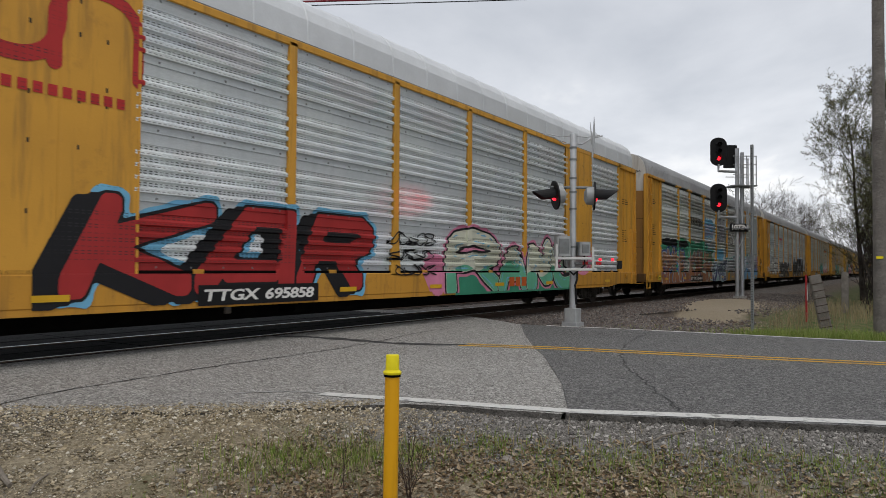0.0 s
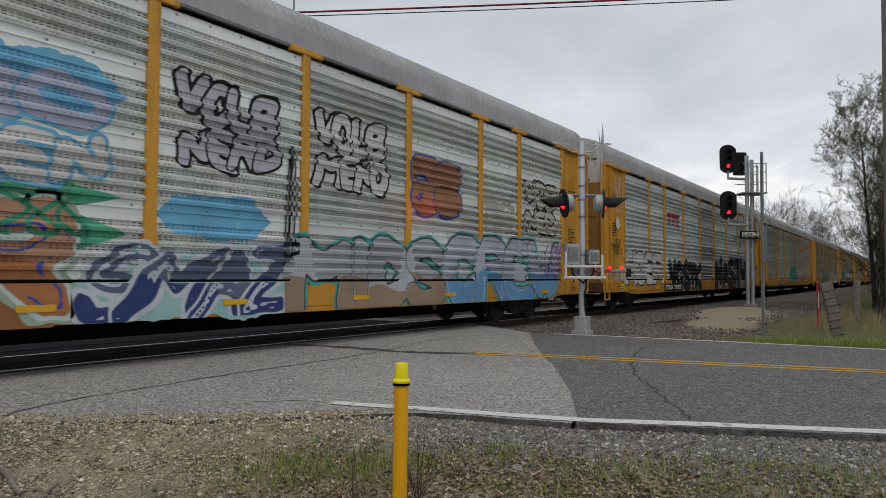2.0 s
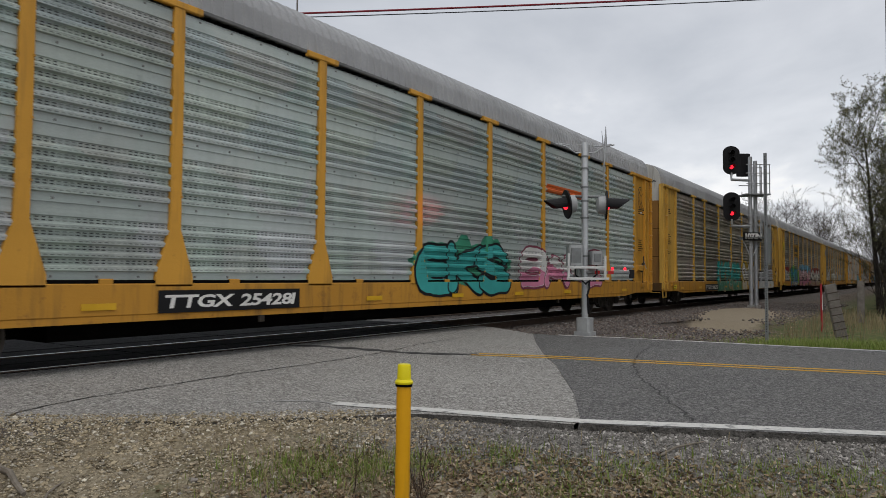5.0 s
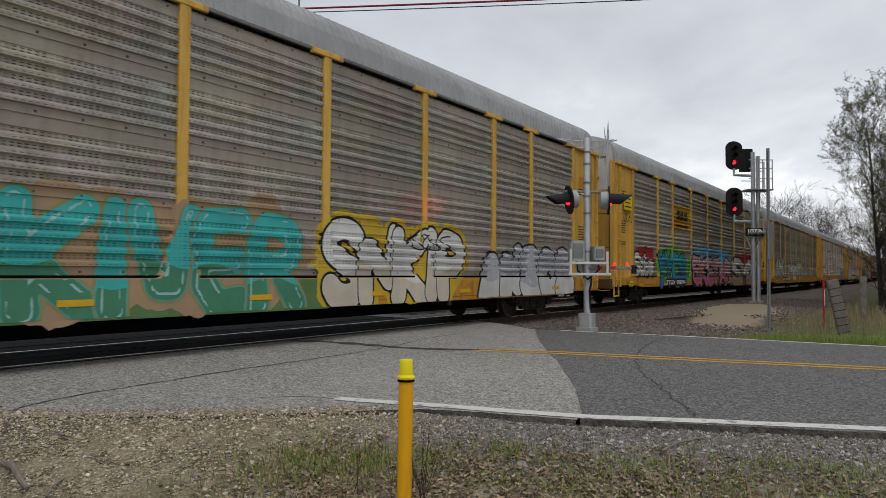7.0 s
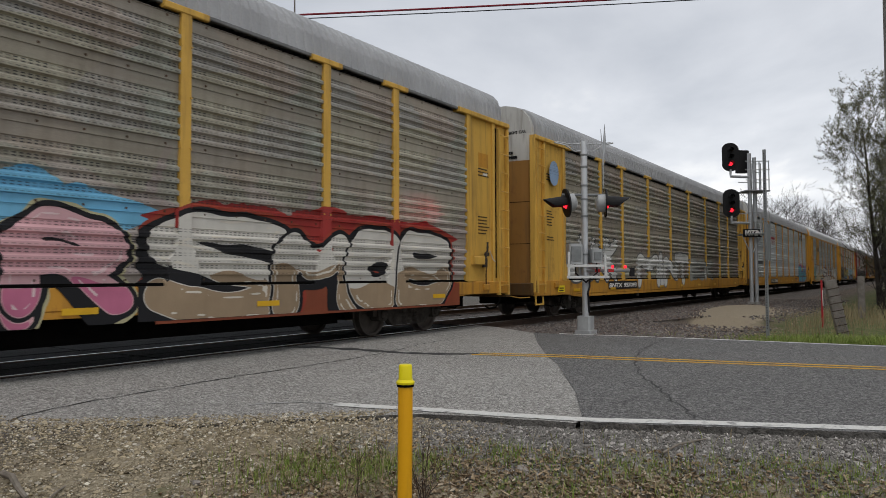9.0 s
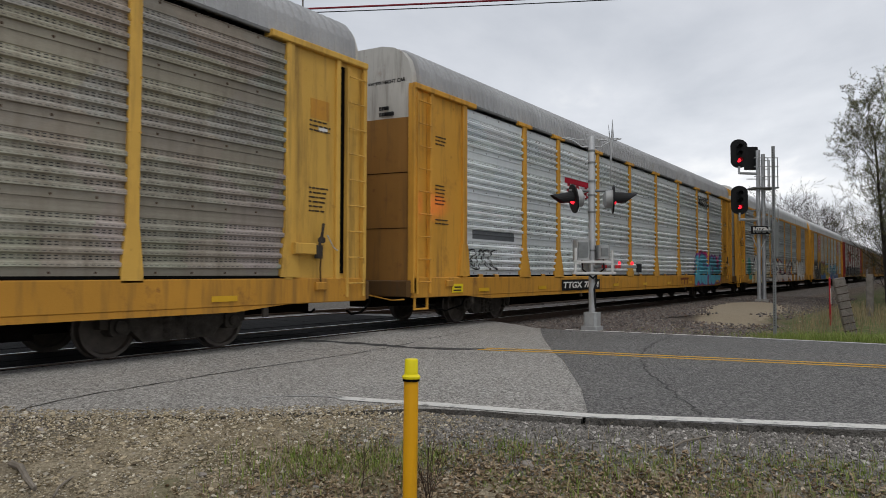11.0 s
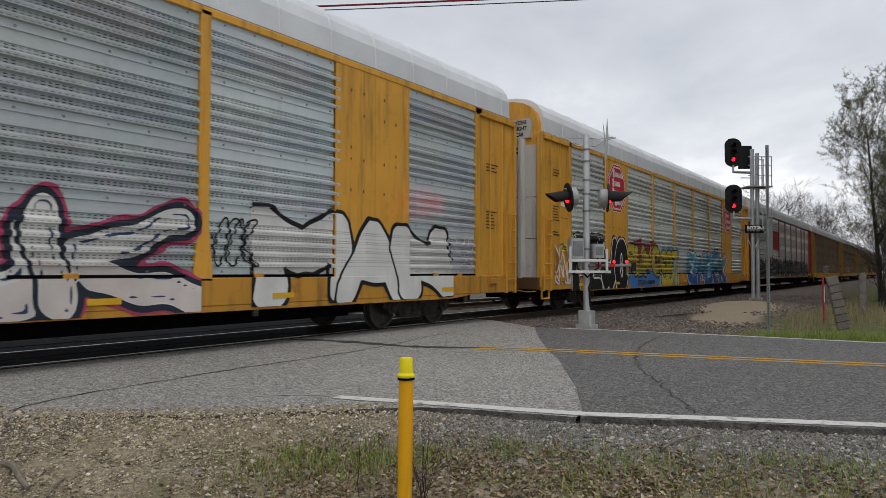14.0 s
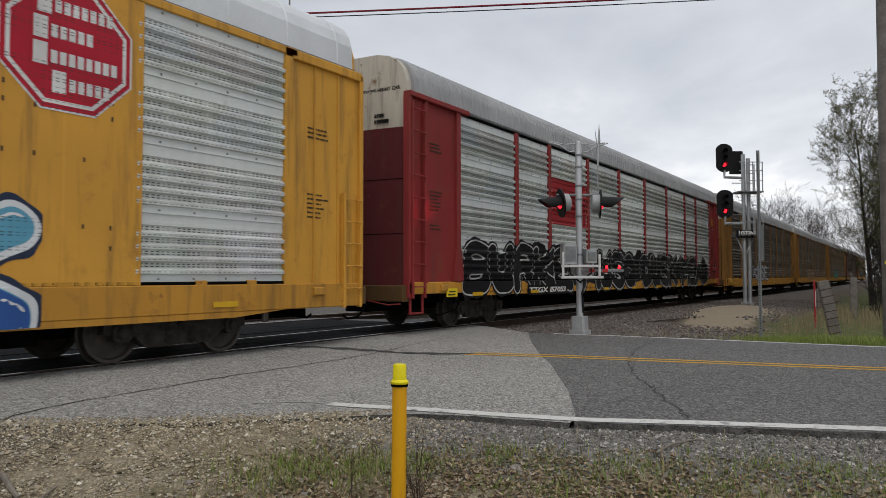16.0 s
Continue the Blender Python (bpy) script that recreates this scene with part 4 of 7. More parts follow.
def crossing_mast():
    bx, by = 14.5, 6.01
    z0 = float(ground_z(bx, by))
    m = thing("crossing_signal", "silver crossing signal mast with red flashing lights", "crossing signal", pose(bx, by, z0))
    part("base", Shape().bar(-.19, .19, -.19, .19, -.2, .12, "z", .03).bar(-.15, .15, -.15, .15, .12, .42, "z", .04), M["alu"], m, "cast junction box base")
    part("mast", Shape().lathe([(.072, .4), (.072, 4.2), (.055, 4.23), (0, 4.24)], (0, 0, 0), sides=18), M["steel"], m, smooth=True)
    for z in (1.75, 2.58, 2.95, 3.25, 3.66, 3.92):
        part("band_clamp", Shape().lathe([(.082, z - .02), (.082, z + .02)], (0, 0, 0), sides=16), M["steel_dark"], m)
    w = Vector((.62, -.78, 0))
    arm = [w * -.5, w * .5]
    part("cross_arm", Shape().tube([(*arm[0].xy, 3.05), (*arm[1].xy, 3.05)], .03, 10), M["steel_dark"], m)
    for k, fc in ((-.42, (-.66, .75, -.12)), (.5, (.42, -.9, -.03))):
        p = w * k
        part("hanger", Shape().tube([(p.x, p.y, 3.07), (p.x, p.y, 2.86)], .028, 8), M["steel_dark"], m)
        flasher(m, (p.x, p.y, 2.87), fc)
    # bell arms at the mast head
    for k in (-1, 1):
        a = [(0, 0, 4.02), tuple((w * k * .2).xy) + (4.0,), tuple((w * k * .42).xy) + (4.14,), tuple((w * k * .66).xy) + (4.2,)]
        part("head_arm", Shape().tube(a, .016, 7), M["steel"], m)
        a = [(0, 0, 4.18), tuple((w * k * .3).xy) + (4.16,), tuple((w * k * .6).xy) + (4.21,)]
        part("head_arm", Shape().tube(a, .012, 7), M["steel"], m)
    p = w * .43
    part("spike", Shape().tube([(p.x, p.y, 3.2), (p.x, p.y, 4.1)], .011, 6).tube([(p.x, p.y, 3.7), (p.x + .02, p.y - .03, 4.25), (p.x + .03, p.y - .03, 4.62)], [.02, .03, .004], 6).tube([(p.x, p.y, 4.0), (p.x - .03, p.y + .04, 4.5)], [.02, .004], 6), M["steel"], m, "spiked metal rods at the mast head")
    # gate machine with its white counterweight frame
    s = Shape()
    s.bar(-.17, .17, -.14, .14, 1.22, 1.86, "z", .03)
    mach = part("gate_machine", s, M["alu"], m, "grey gate machine casing", at=pose(.2, .12, 0, 0, 0, -51))
    box2 = part("gate_machine", Shape().bar(.05, .3, -.14, .14, 1.3, 1.8, "z", .03), M["alu"], m, at=pose(.22, .1, 0, 0, 0, -51))
    for a, b, z0_, z1_, lab in ((-.40, -.10, 1.54, 1.98, "grey relay box on the gate machine"), (.10, .34, 1.56, 1.86, "small grey motor box on the gate machine")):
        box = part("machine_box", Shape().bar(a, b, -.2, .12, z0_, z1_, "z", .03), M["alu"], m, lab, at=pose(0, 0, 0, 0, 0, -51))
        part("cover", Shape().bar(a + .04, b - .04, -.215, -.19, z0_ + .06, z1_ - .06, "z", .01), M["steel_dark"], box)
        part("conduit", Shape().tube([((a + b) / 2, -.1, z0_), ((a + b) / 2, -.16, z0_ - .2), (0, -.1, z0_ - .4)], .018, 6), M["black"], box)
    s = Shape()
    for z in (1.26, 1.50):
        s.bar(-.46, .46 - .1 * (z > 1.4), -.24, -.2, z - .028, z + .028, "x", .008)
    for x, z1 in ((-.42, 1.8), (.38, 1.75)):
        s.bar(x - .025, x + .025, -.24, -.2, 1.24, z1, "z", .008)
    part("counterweight_frame", s, M["white_bar"], m, "white painted steel frame", at=pose(0, 0, 0, 0, 0, -51))
    s = Shape().bar(-.05, .98, -.02, .02, 1.37, 1.43, "x", .01)
    arm_ob = part("gate_arm", s, M["steel_dark"], m, "dark gate arm with red lamps", at=pose(-.02, -.1, 0, 0, 0, -51))
    red = plain("red_stripe", (.45, .03, .03), .5)
    for x in (.12, .42):
        part("stripe", Shape().box(x, x + .12, -.024, .024, 1.366, 1.434), red, arm_ob)
    part("end_plate", Shape().bar(.9, 1.0, -.04, .04, 1.28, 1.46, "z", .008), M["black"], arm_ob)
    for x in (.36, .52, .80):
        part("arm_lamp", Shape().lathe([(.028, 0), (.03, .04), (.02, .06), (0, .065)], (x, 0, 1.45), (0, 0, 1), 12), M["red_lens"], arm_ob, "small lit red lamp")
    part("cable", Shape().tube([(0, -.1, 1.2), (-.1, -.14, 1.05), (-.16, -.12, .92), (-.05, -.09, .8), (.0, -.08, .5)], .022, 7), M["black"], m)
    # the light that the hooded lamp throws on whatever passes
    lamp = new("flasher_beam", bpy.data.lights.new("flasher_beam", "SPOT"))
    lamp.data.color, lamp.data.energy = (1.0, .02, .05), 150
    lamp.data.spot_size, lamp.data.spot_blend, lamp.data.shadow_soft_size = radians(24), 1.0, .08
    e = Vector((bx, by, z0 + 2.87)) + w * -.42
    tgt = Vector((11.5, 8.2, 2.5))
    lamp.matrix_basis = look(e + (tgt - e).normalized() * .1, tgt) @ Matrix.Diagonal((1.0, .6, 1, 1))


crossing_mast()


def text_mesh(body, size, mat):
    cu = bpy.data.curves.new("writing", "FONT")
    cu.body, cu.size, cu.align_x, cu.align_y, cu.offset, cu.extrude = body, size, "CENTER", "CENTER", .012, .004
    ob = new("writing", cu)
    dg = bpy.context.evaluated_depsgraph_get()
    me = bpy.data.meshes.new_from_object(ob.evaluated_get(dg))
    bpy.data.objects.remove(ob)
    me.materials.clear()
    me.materials.append(mat)
    return me


def track_signal():
    bx, by = 33.5, 6.1
    z0 = float(ground_z(bx, by))
    m = thing("track_signal", "railway block signal with two oval red heads", "railway signal", pose(bx, by, z0))
    w = Vector((.56, -.83, 0))          # across the picture
    v = Vector((-.9, -.44, 0))          # towards the road
    for k, h in ((-.02, 6.7), (.26, 6.55)):
        p = w * k - v * (.2 if k > 0 else 0)
        part("mast", Shape().lathe([(.085, 0), (.085, h), (0, h + .01)], (p.x, p.y, 0), sides=14), M["steel"], m, smooth=True)
        part("foot", Shape().bar(p.x - .16, p.x + .16, p.y - .16, p.y + .16, -.1, .14, "z", .03), M["concrete"], m, "concrete foot")
    for z, k in ((6.5, -.92), (4.46, -.92)):
        c = w * k + v * .25
        s = Shape()
        ring = []
        for j in range(32):
            a = 2 * math.pi * j / 32
            ring.append((.37 * math.cos(a), .30 * math.sin(a) + (.33 if math.sin(a) >= 0 else -.33)))
        vs = [c + w * q[0] + Vector((0, 0, z + q[1])) + v * d for d in (0, .03) for q in ring]
        s.add(vs, [tuple(range(32)), tuple(range(63, 31, -1))] + [(j, (j + 1) % 32, 32 + (j + 1) % 32, 32 + j) for j in range(32)])
        head = part("signal_head", s, M["black"], m, "oval matt black signal background")
        s = Shape()
        s.bar(-.16, .16, .0, .16, -.45, .45, "z", .03)
        part("lamp_case", s, M["black"], head, at=Matrix.Translation(c + Vector((0, 0, z))) @ pose(0, 0, 0, 0, 0, -56))
        for dz, lit in ((.3, False), (0, False), (-.3, True)):
            e = c + v * .03 + Vector((0, 0, z + dz))
            part("lens", Shape().lathe([(.085, 0), (.085, .01), (0, .03)], e, v, 16), M["red_lens"] if lit else M["black"], head, "lit red lens" if lit else "")
            hood = Shape()
            vs, fs = [], []
            up, sd = Vector((0, 0, 1)), v.cross(Vector((0, 0, 1))).normalized()
            for h, r in ((0, .11), (.26, .1)):
                for q in range(11):
                    a = math.radians(-20 + 220 * q / 10)
                    for rr in (r, r - .008):
                        vs.append(e + v * h + sd * rr * math.cos(a) + up * rr * math.sin(a))
            for q in range(10):
                a, b = 2 * q, 2 * q + 2
                fs += [(a, b, b + 22, a + 22), (a + 1, a + 23, b + 23, b + 1)]
            hood.add(vs, fs)
            part("hood", hood, M["black"], head)
        part("bracket", Shape().tube([tuple(c + Vector((0, 0, z - .55))), tuple(c + Vector((0, 0, z - .85))), tuple(w * -.02 + Vector((0, 0, z - .85)))], .06, 8), M["steel"], m)
    # heads for the other direction, seen from behind
    c = w * -.2 - v * .45
    part("signal_head", Shape().bar(-.3, .3, -.16, .16, 5.9, 6.9, "z", .12), M["black"], m, "black signal head seen from behind", at=pose(c.x, c.y, 0, 0, 0, -56))
    # platforms, cage and ladder
    for z in (5.02, 3.12):
        s = Shape().bar(-.35, .75, -.45, .45, z - .03, z + .03, "x", .01)
        part("platform", s, M["steel_dark"], m, "steel grating platform", at=pose(-v.x * .2, -v.y * .2, 0, 0, 0, -56))
    at = pose(-v.x * .2, -v.y * .2, 0, 0, 0, -56)
    for y in (-.4, .4):
        for x in (.3, .5, .72):
            part("rail_post", Shape().bar(x - .02, x + .02, y - .02, y + .02, 5.0, 6.35, "z", .005), M["steel"], m, at=at)
            part("rail_post", Shape().bar(x - .02, x + .02, y - .02, y + .02, 3.12, 4.1, "z", .005), M["steel"], m, at=at)
        for z in (5.5, 5.95, 6.33, 3.7, 4.08):
            part("guard_rail", Shape().bar(-.3, .75, y - .018, y + .018, z - .018, z + .018, "x", .005), M["steel"], m, at=at)
    s = Shape()
    for k in (-.3, .55):
        s.tube([(0, 0, 2.2), (k, .2, 3.08)], .025, 6)
    part("brace", s, M["steel"], m, at=pose(0, 0, 0, 0, 0, -56))
    pl = part("signal_plate", Shape().bar(-.40, .42, -.02, .02, 2.98, 3.34, "x", .006), M["black"], m, "black plate with white characters", at=pose(v.x * .16, v.y * .16, 0, 0, 0, -56))
    for i, ch in enumerate("1073N"):
        part("character", text_mesh(ch, .32, M["label_white"]), None, pl, "white character", at=pose(-.28 + .145 * i, -.024, 3.16, 90, 0, 0))


track_signal()


def sign_post():
    bx, by = 16.06, 2.64
    z0 = float(ground_z(bx, by))
    m = thing("sign_post", "square perforated steel post with a narrow sign", "sign post", pose(bx, by, z0, 0, 0.3, 0))
    s = Shape().bar(-.03, .03, -.03, .03, -.3, 3.95, "z", .006)
    part("post", s, M["steel_dark"], m)
    hole = Shape().box(-.034, -.029, -.009, .009, 0, .02).mesh("hole", M["black"])
    for i in range(70):
        part("hole", hole, None, m, at=pose(0, 0, .2 + i * .053))
    part("sign", Shape().bar(-.36, .36, -.012, .012, 1.62, 2.38, "x", .004), M["steel_dark"], m, "grey sheet metal sign seen edge-on", at=pose(0.02, -0.04, 0, 0, 0, 3))


sign_post()
M["pole_wood"] = plain("grey_pole_wood", (0.17, 0.155, 0.14), 0.9, 0, 0.3, 3, 0.01, 18)


def utility_pole(x, y, h, r, label, lean=0.0):
    z0 = float(ground_z(x, y))
    m = thing("utility_pole", label, "utility pole", pose(x, y, z0, 0, lean, 0))
    s = Shape()
    s.tube([(0, 0, -.3), (0, 0, h * .3), (0, 0, h * .7), (0, 0, h)], [r, r * .95, r * .85, r * .7], 18)
    part("pole", s, M["pole_wood"], m, smooth=True)
    return m


p = utility_pole(16.55, 0.36, 10.5, .125, "tall weathered grey wooden utility pole")
part("tag", Shape().bar(-.137, -.12, -.06, .06, 1.55, 1.6, "z", .003), M["cap_yellow"], p, "small yellow tag")
M["cable_red"] = plain("dark_red_cable", (.22, .02, .03), .6, 0, .2)


def overhead_lines():
    m = utility_pole(28.05, 28.8, 18.6, .06, "slim far pole carrying the overhead cable")
    a, b = Vector((28.05, 28.8, 15.9)), Vector((52.2, -7.6, 18.1))
    for dz, r, mat, label, sag in ((0, .055, "cable_red", "dark red overhead cable", .25), (-.22, .028, "black", "thin black overhead wire", .35)):
        pts = []
        for i in range(33):
            k = i / 32
            q = a.lerp(b, k)
            pts.append((q.x, q.y, q.z + dz - sag * 4 * k * (1 - k) * .5))
        tagged(part("overhead_cable", Shape().tube(pts, r, 6), M[mat]), label, "cable")


overhead_lines()
M["red_post"] = painted("red_marker_paint", (.38, .03, .035), .5, .4)
M["grey_wood"] = plain("weathered_grey_timber", (.20, .18, .16), .95, 0, .3, 4, .012, 22)


def verge_posts():
    x, y = 20.6, 2.08
    z0 = float(ground_z(x, y))
    m = thing("marker_post", "thin red marker post standing in the grass", "marker post", pose(x, y, z0, 0, -3, 0))
    part("stake", Shape().bar(-.055, .055, -.02, .02, -.2, 1.22, "z", .008), M["red_post"], m)
    part("stripe", Shape().bar(-.057, .057, -.023, -.018, .55, .95, "z", .004), M["label_white"], m, "faded white strip")
    x, y = 17.5, 1.38
    z0 = float(ground_z(x, y))
    m = thing("leaning_post", "leaning weathered grey timber post with notches", "timber post", pose(x, y, z0, -10, -6.8, 0) @ pose(0, 0, 0, 0, 0, -62))
    part("timber", Shape().bar(-.12, .12, -.05, .05, -.3, 1.25, "z", .02), M["grey_wood"], m)
    for i in range(7):
        part("batten", Shape().bar(-.125, .125, -.062, -.05, .1 + i * .16, .118 + i * .16, "x", .004), M["twig"], m)
    x, y = 25.6, 1.5
    z0 = float(ground_z(x, y))
    m = thing("fence_post", "weathered grey wooden fence post", "fence post", pose(x, y, z0, 0, 2, 0))
    part("timber", Shape().bar(-.1, .1, -.1, .1, -.3, 1.3, "z", .03), M["grey_wood"], m)


verge_posts()


# ---- trees ----
M["bud"] = island_material("young_spring_leaves", [(0.06, 0.068, 0.022), (0.11, 0.115, 0.04), (0.08, 0.085, 0.03), (0.17, 0.15, 0.08)], 0.7)


def tree(x, y, height, seed, spread, buds, label, levels=4, lean=(0, 0), bark="bark", low=.22, trunk=None, thin=1.0, reach=1.0):
    rng = random.Random(seed)
    wood, leaf_v, leaf_f = Shape(), [], []

    def leaf(p):
        k = len(leaf_v)
        a = Vector((rng.uniform(-1, 1), rng.uniform(-1, 1), rng.uniform(-.5, 1))).normalized()
        b = a.orthogonal().normalized()
        L, W = rng.uniform(.03, .075), rng.uniform(.014, .034)
        leaf_v.extend([tuple(p), tuple(p + a * L * .5 + b * W), tuple(p + a * L), tuple(p + a * L * .5 - b * W)])
        leaf_f.append((k, k + 1, k + 2, k + 3))

    def grow(p, d, length, r, level):
        n = 5 if level < 2 else 4
        pts, rad = [p.copy()], [r]
        for i in range(n):
            wob = Vector((rng.uniform(-1, 1), rng.uniform(-1, 1), rng.uniform(-.5, .9))) * (.10 + .07 * level)
            d = (d + wob).normalized()
            if level:
                d = (d + Vector((0, 0, .05))).normalized()
            p = p + d * length / n
            pts.append(p.copy()); rad.append(max(r * (1 - .78 * (i + 1) / n), .0035 * thin))
        wood.tube(pts, rad, 7 if level == 0 else 5 if level < 3 else 3, cap=False)
        if level >= levels:
            for q in pts[1:]:
                for _ in range(3):
                    if rng.random() < buds:
                        leaf(q + Vector((rng.uniform(-.05, .05), rng.uniform(-.05, .05), rng.uniform(-.05, .05))))
            return
        kids = (12, 8, 6, 5)[level] if level < 4 else 3
        for c in range(kids):
            f = low + (1 - low) * (c + rng.random()) / kids if level == 0 else .2 + .8 * (c + rng.random()) / kids
            i = min(int(f * n), n - 1)
            q = pts[i].lerp(pts[i + 1], f * n - i)
            a = rng.uniform(0, 6.28)
            ax = d.orthogonal().normalized()
            ax.rotate(Matrix.Rotation(a, 3, d))
            out = rng.uniform(.6, 1.15) * (spread if level == 0 else 1)
            nd = (d * rng.uniform(.45, .9) + ax * out).normalized()
            grow(q, nd, length * rng.uniform(.42, .62) * ((1.05 - .45 * f) * reach if level == 0 else 1), rad[i] * rng.uniform(.35, .6), level + 1)

    z0 = float(ground_z(x, y))
    grow(Vector((0, 0, -.2)), Vector((lean[0], lean[1], 1)).normalized(), height, trunk or height * .014, 0)
    root = thing("tree", label, "tree", pose(x, y, z0))
    part("trunk", wood, M[bark], root, "bare branching grey limbs")
    if leaf_v:
        me = bpy.data.meshes.new("leaves")
        me.from_pydata(leaf_v, [], leaf_f)
        me.materials.append(M["bud"])
        part("leaves", me, None, root, "sparse fresh green buds")


tree(29.5, 0.35, 7.0, 41, .9, .55, "slender tree with bare limbs and first green buds", 4, (0, .02), low=.12, reach=.75, trunk=.12)
tree(32.5, -0.6, 7.6, 42, .9, .55, "tree coming into leaf behind the road", 4, low=.12, reach=.75, trunk=.13)
tree(36.5, 1.45, 8.0, 43, .9, .55, "tall bare tree with first buds beside the track", 4, (0, -.01), low=.12, reach=.7)
tree(43.0, 0.7, 7.5, 44, 1.0, .6, "bare tree in the thicket", 4, low=.12, thin=1.4)
tree(52.0, 1.4, 7.0, 45, 1.0, .2, "bare tree in the thicket", 4, low=.2, thin=1.8)
tree(62.0, 1.6, 7.5, 46, 1.0, .1, "bare tree in the thicket", 3, low=.2, thin=3)
for i, (x, y, h) in enumerate(((150, 23, 14.5), (158, 29, 14.5), (146, 17, 12), (170, 25, 15.5), (163, 36, 13), (175, 18, 14), (150, 14.5, 11))):
    tree(x, y, h, 60 + i, 1.0, .02, "distant leafless tree beyond the railway", 3, low=.2, thin=5)


def thicket():
    """Tangled leafless brush along the right-of-way."""
    rng = random.Random(77)
    s = Shape()
    for _ in range(2600):
        x = rng.uniform(25, 95)
        y = .5 + (x - 25) * .018 + rng.uniform(0, .9) * (rng.random() < .25) - abs(rng.normalvariate(0, 2.0))
        z = float(ground_z(x, y)) - .05
        h = rng.uniform(.8, 3.0) + (rng.uniform(0, 2.2) if x > 34 else 0)
        a, l = rng.uniform(0, 6.28), rng.uniform(.1, .5) * h
        p0, p1 = Vector((x, y, z)), Vector((x + math.cos(a) * l, y + math.sin(a) * l, z + h))
        mid = p0.lerp(p1, .5) + Vector((rng.uniform(-.2, .2), rng.uniform(-.2, .2), .1))
        s.tube([p0, mid, p1], [.02, .014, .006], 4, cap=False)
        for _ in range(5):
            q = p0.lerp(p1, rng.uniform(.25, .95))
            e = q + Vector((rng.uniform(-1, 1), rng.uniform(-1, 1), rng.uniform(-.2, .8))) * rng.uniform(.2, .7)
            s.tube([q, e], [.008, .004], 3, cap=False)
    tagged(part("brush_thicket", s, M["bark"]), "tangled leafless brush along the track", "brush", kind="stuff")


thicket()


def far_woods():
    """Ragged bands of bare woodland on the horizon."""
    rng = random.Random(5)
    s = Shape()
    for _ in range(1500):
        a = rng.uniform(-.9, 2.6)
        d = rng.uniform(260, 420)
        x, y = d * math.cos(a), d * math.sin(a)
        if abs(y - TRACK_Y) < 14 or abs(x - 8) < 14 and y > 0:
            continue
        h = rng.uniform(6, 13)
        s.tube([(x, y, -.5), (x + rng.uniform(-1, 1), y + rng.uniform(-1, 1), h * .6), (x + rng.uniform(-2, 2), y + rng.uniform(-2, 2), h)], [.3, .2, .05], 4, cap=False)
        for _ in range(9):
            z = rng.uniform(.3, .95) * h
            q = Vector((x, y, z))
            e = q + Vector((rng.uniform(-3, 3), rng.uniform(-3, 3), rng.uniform(.5, 3)))
            s.tube([q, e], [.12, .04], 3, cap=False)
    tagged(part("far_woods", s, M["bark"]), "distant band of leafless woodland", "woods", kind="stuff")


far_woods()


def near_woods():
    """Unseen bare woodland on this side of the track, added to shade far wagons."""
    rng = random.Random(9)
    s = Shape()
    for _ in range(1250):
        x = 26 + 220 * rng.random() ** 1.1
        y = min(-3.0, .03 * x - 4.2) - abs(rng.normalvariate(0, 3))
        h = rng.uniform(10, 15) + min(4, .05 * x)
        s.tube([(x, y, -.5), (x + rng.uniform(-.4, .4), y, h * .55), (x + rng.uniform(-1, 1), y + rng.uniform(-1, 1), h)], [.2, .13, .04], 5, cap=False)
        for _ in range(26):
            q = Vector((x, y, rng.uniform(.04, .98) * h))
            e = q + Vector((rng.uniform(-2.4, 2.4), rng.uniform(-2.4, .6), rng.uniform(.3, 2.4)))
            s.tube([q, e], [.25, .09], 3, cap=False)
    tagged(part("near_woods", s, M["bark"]), "unseen leafless woodland added along the right-of-way to shade far wagons", "woods", kind="stuff")


near_woods()

# ---- the train ----
PITCH, HALF = 28.27, 14.135
POSTS = [5.3, 7.25, 10.02, 12.82, 15.6, 18.43, 21.2, 23.1]
BAYS = [2.6] + POSTS + [25.76]
SIDE, PANEL = -1.52, -1.478          # faces of the posts and of the sheets, from the car's centre line
SILL_TOP, SILL_LOW, EAVE, RIDGE = 1.04, 0.58, 4.76, 5.8
SHEET_LOW, SHEET_TOP = 1.085, 4.7


def sheet_profile():
    """(height, outward) of a corrugated side: four sheets, each a flat band and four ribs."""
    pts, h = [], (SHEET_TOP - SHEET_LOW) / 4
    for k in range(4):
        z = SHEET_LOW + k * h
        pts += [(z, -0.01), (z + 0.1, -0.01)]
        p = z + 0.1
        rib = (h - 0.26) / 4
        for _ in range(4):
            pts += [(p + rib * .06, 0.030), (p + rib * .36, 0.034), (p + rib * .56, -0.026), (p + rib * .94, -0.026), (p + rib, -0.010)]
            p += rib
        pts += [(z + h - 0.012, -0.004), (z + h - 0.006, 0.012), (z + h - 0.001, 0.012)]
    pts.append((SHEET_TOP, -0.01))
    return pts


PROFILE = sheet_profile()
PZ = np.array([p[0] for p in PROFILE])
PO = np.array([p[1] for p in PROFILE])


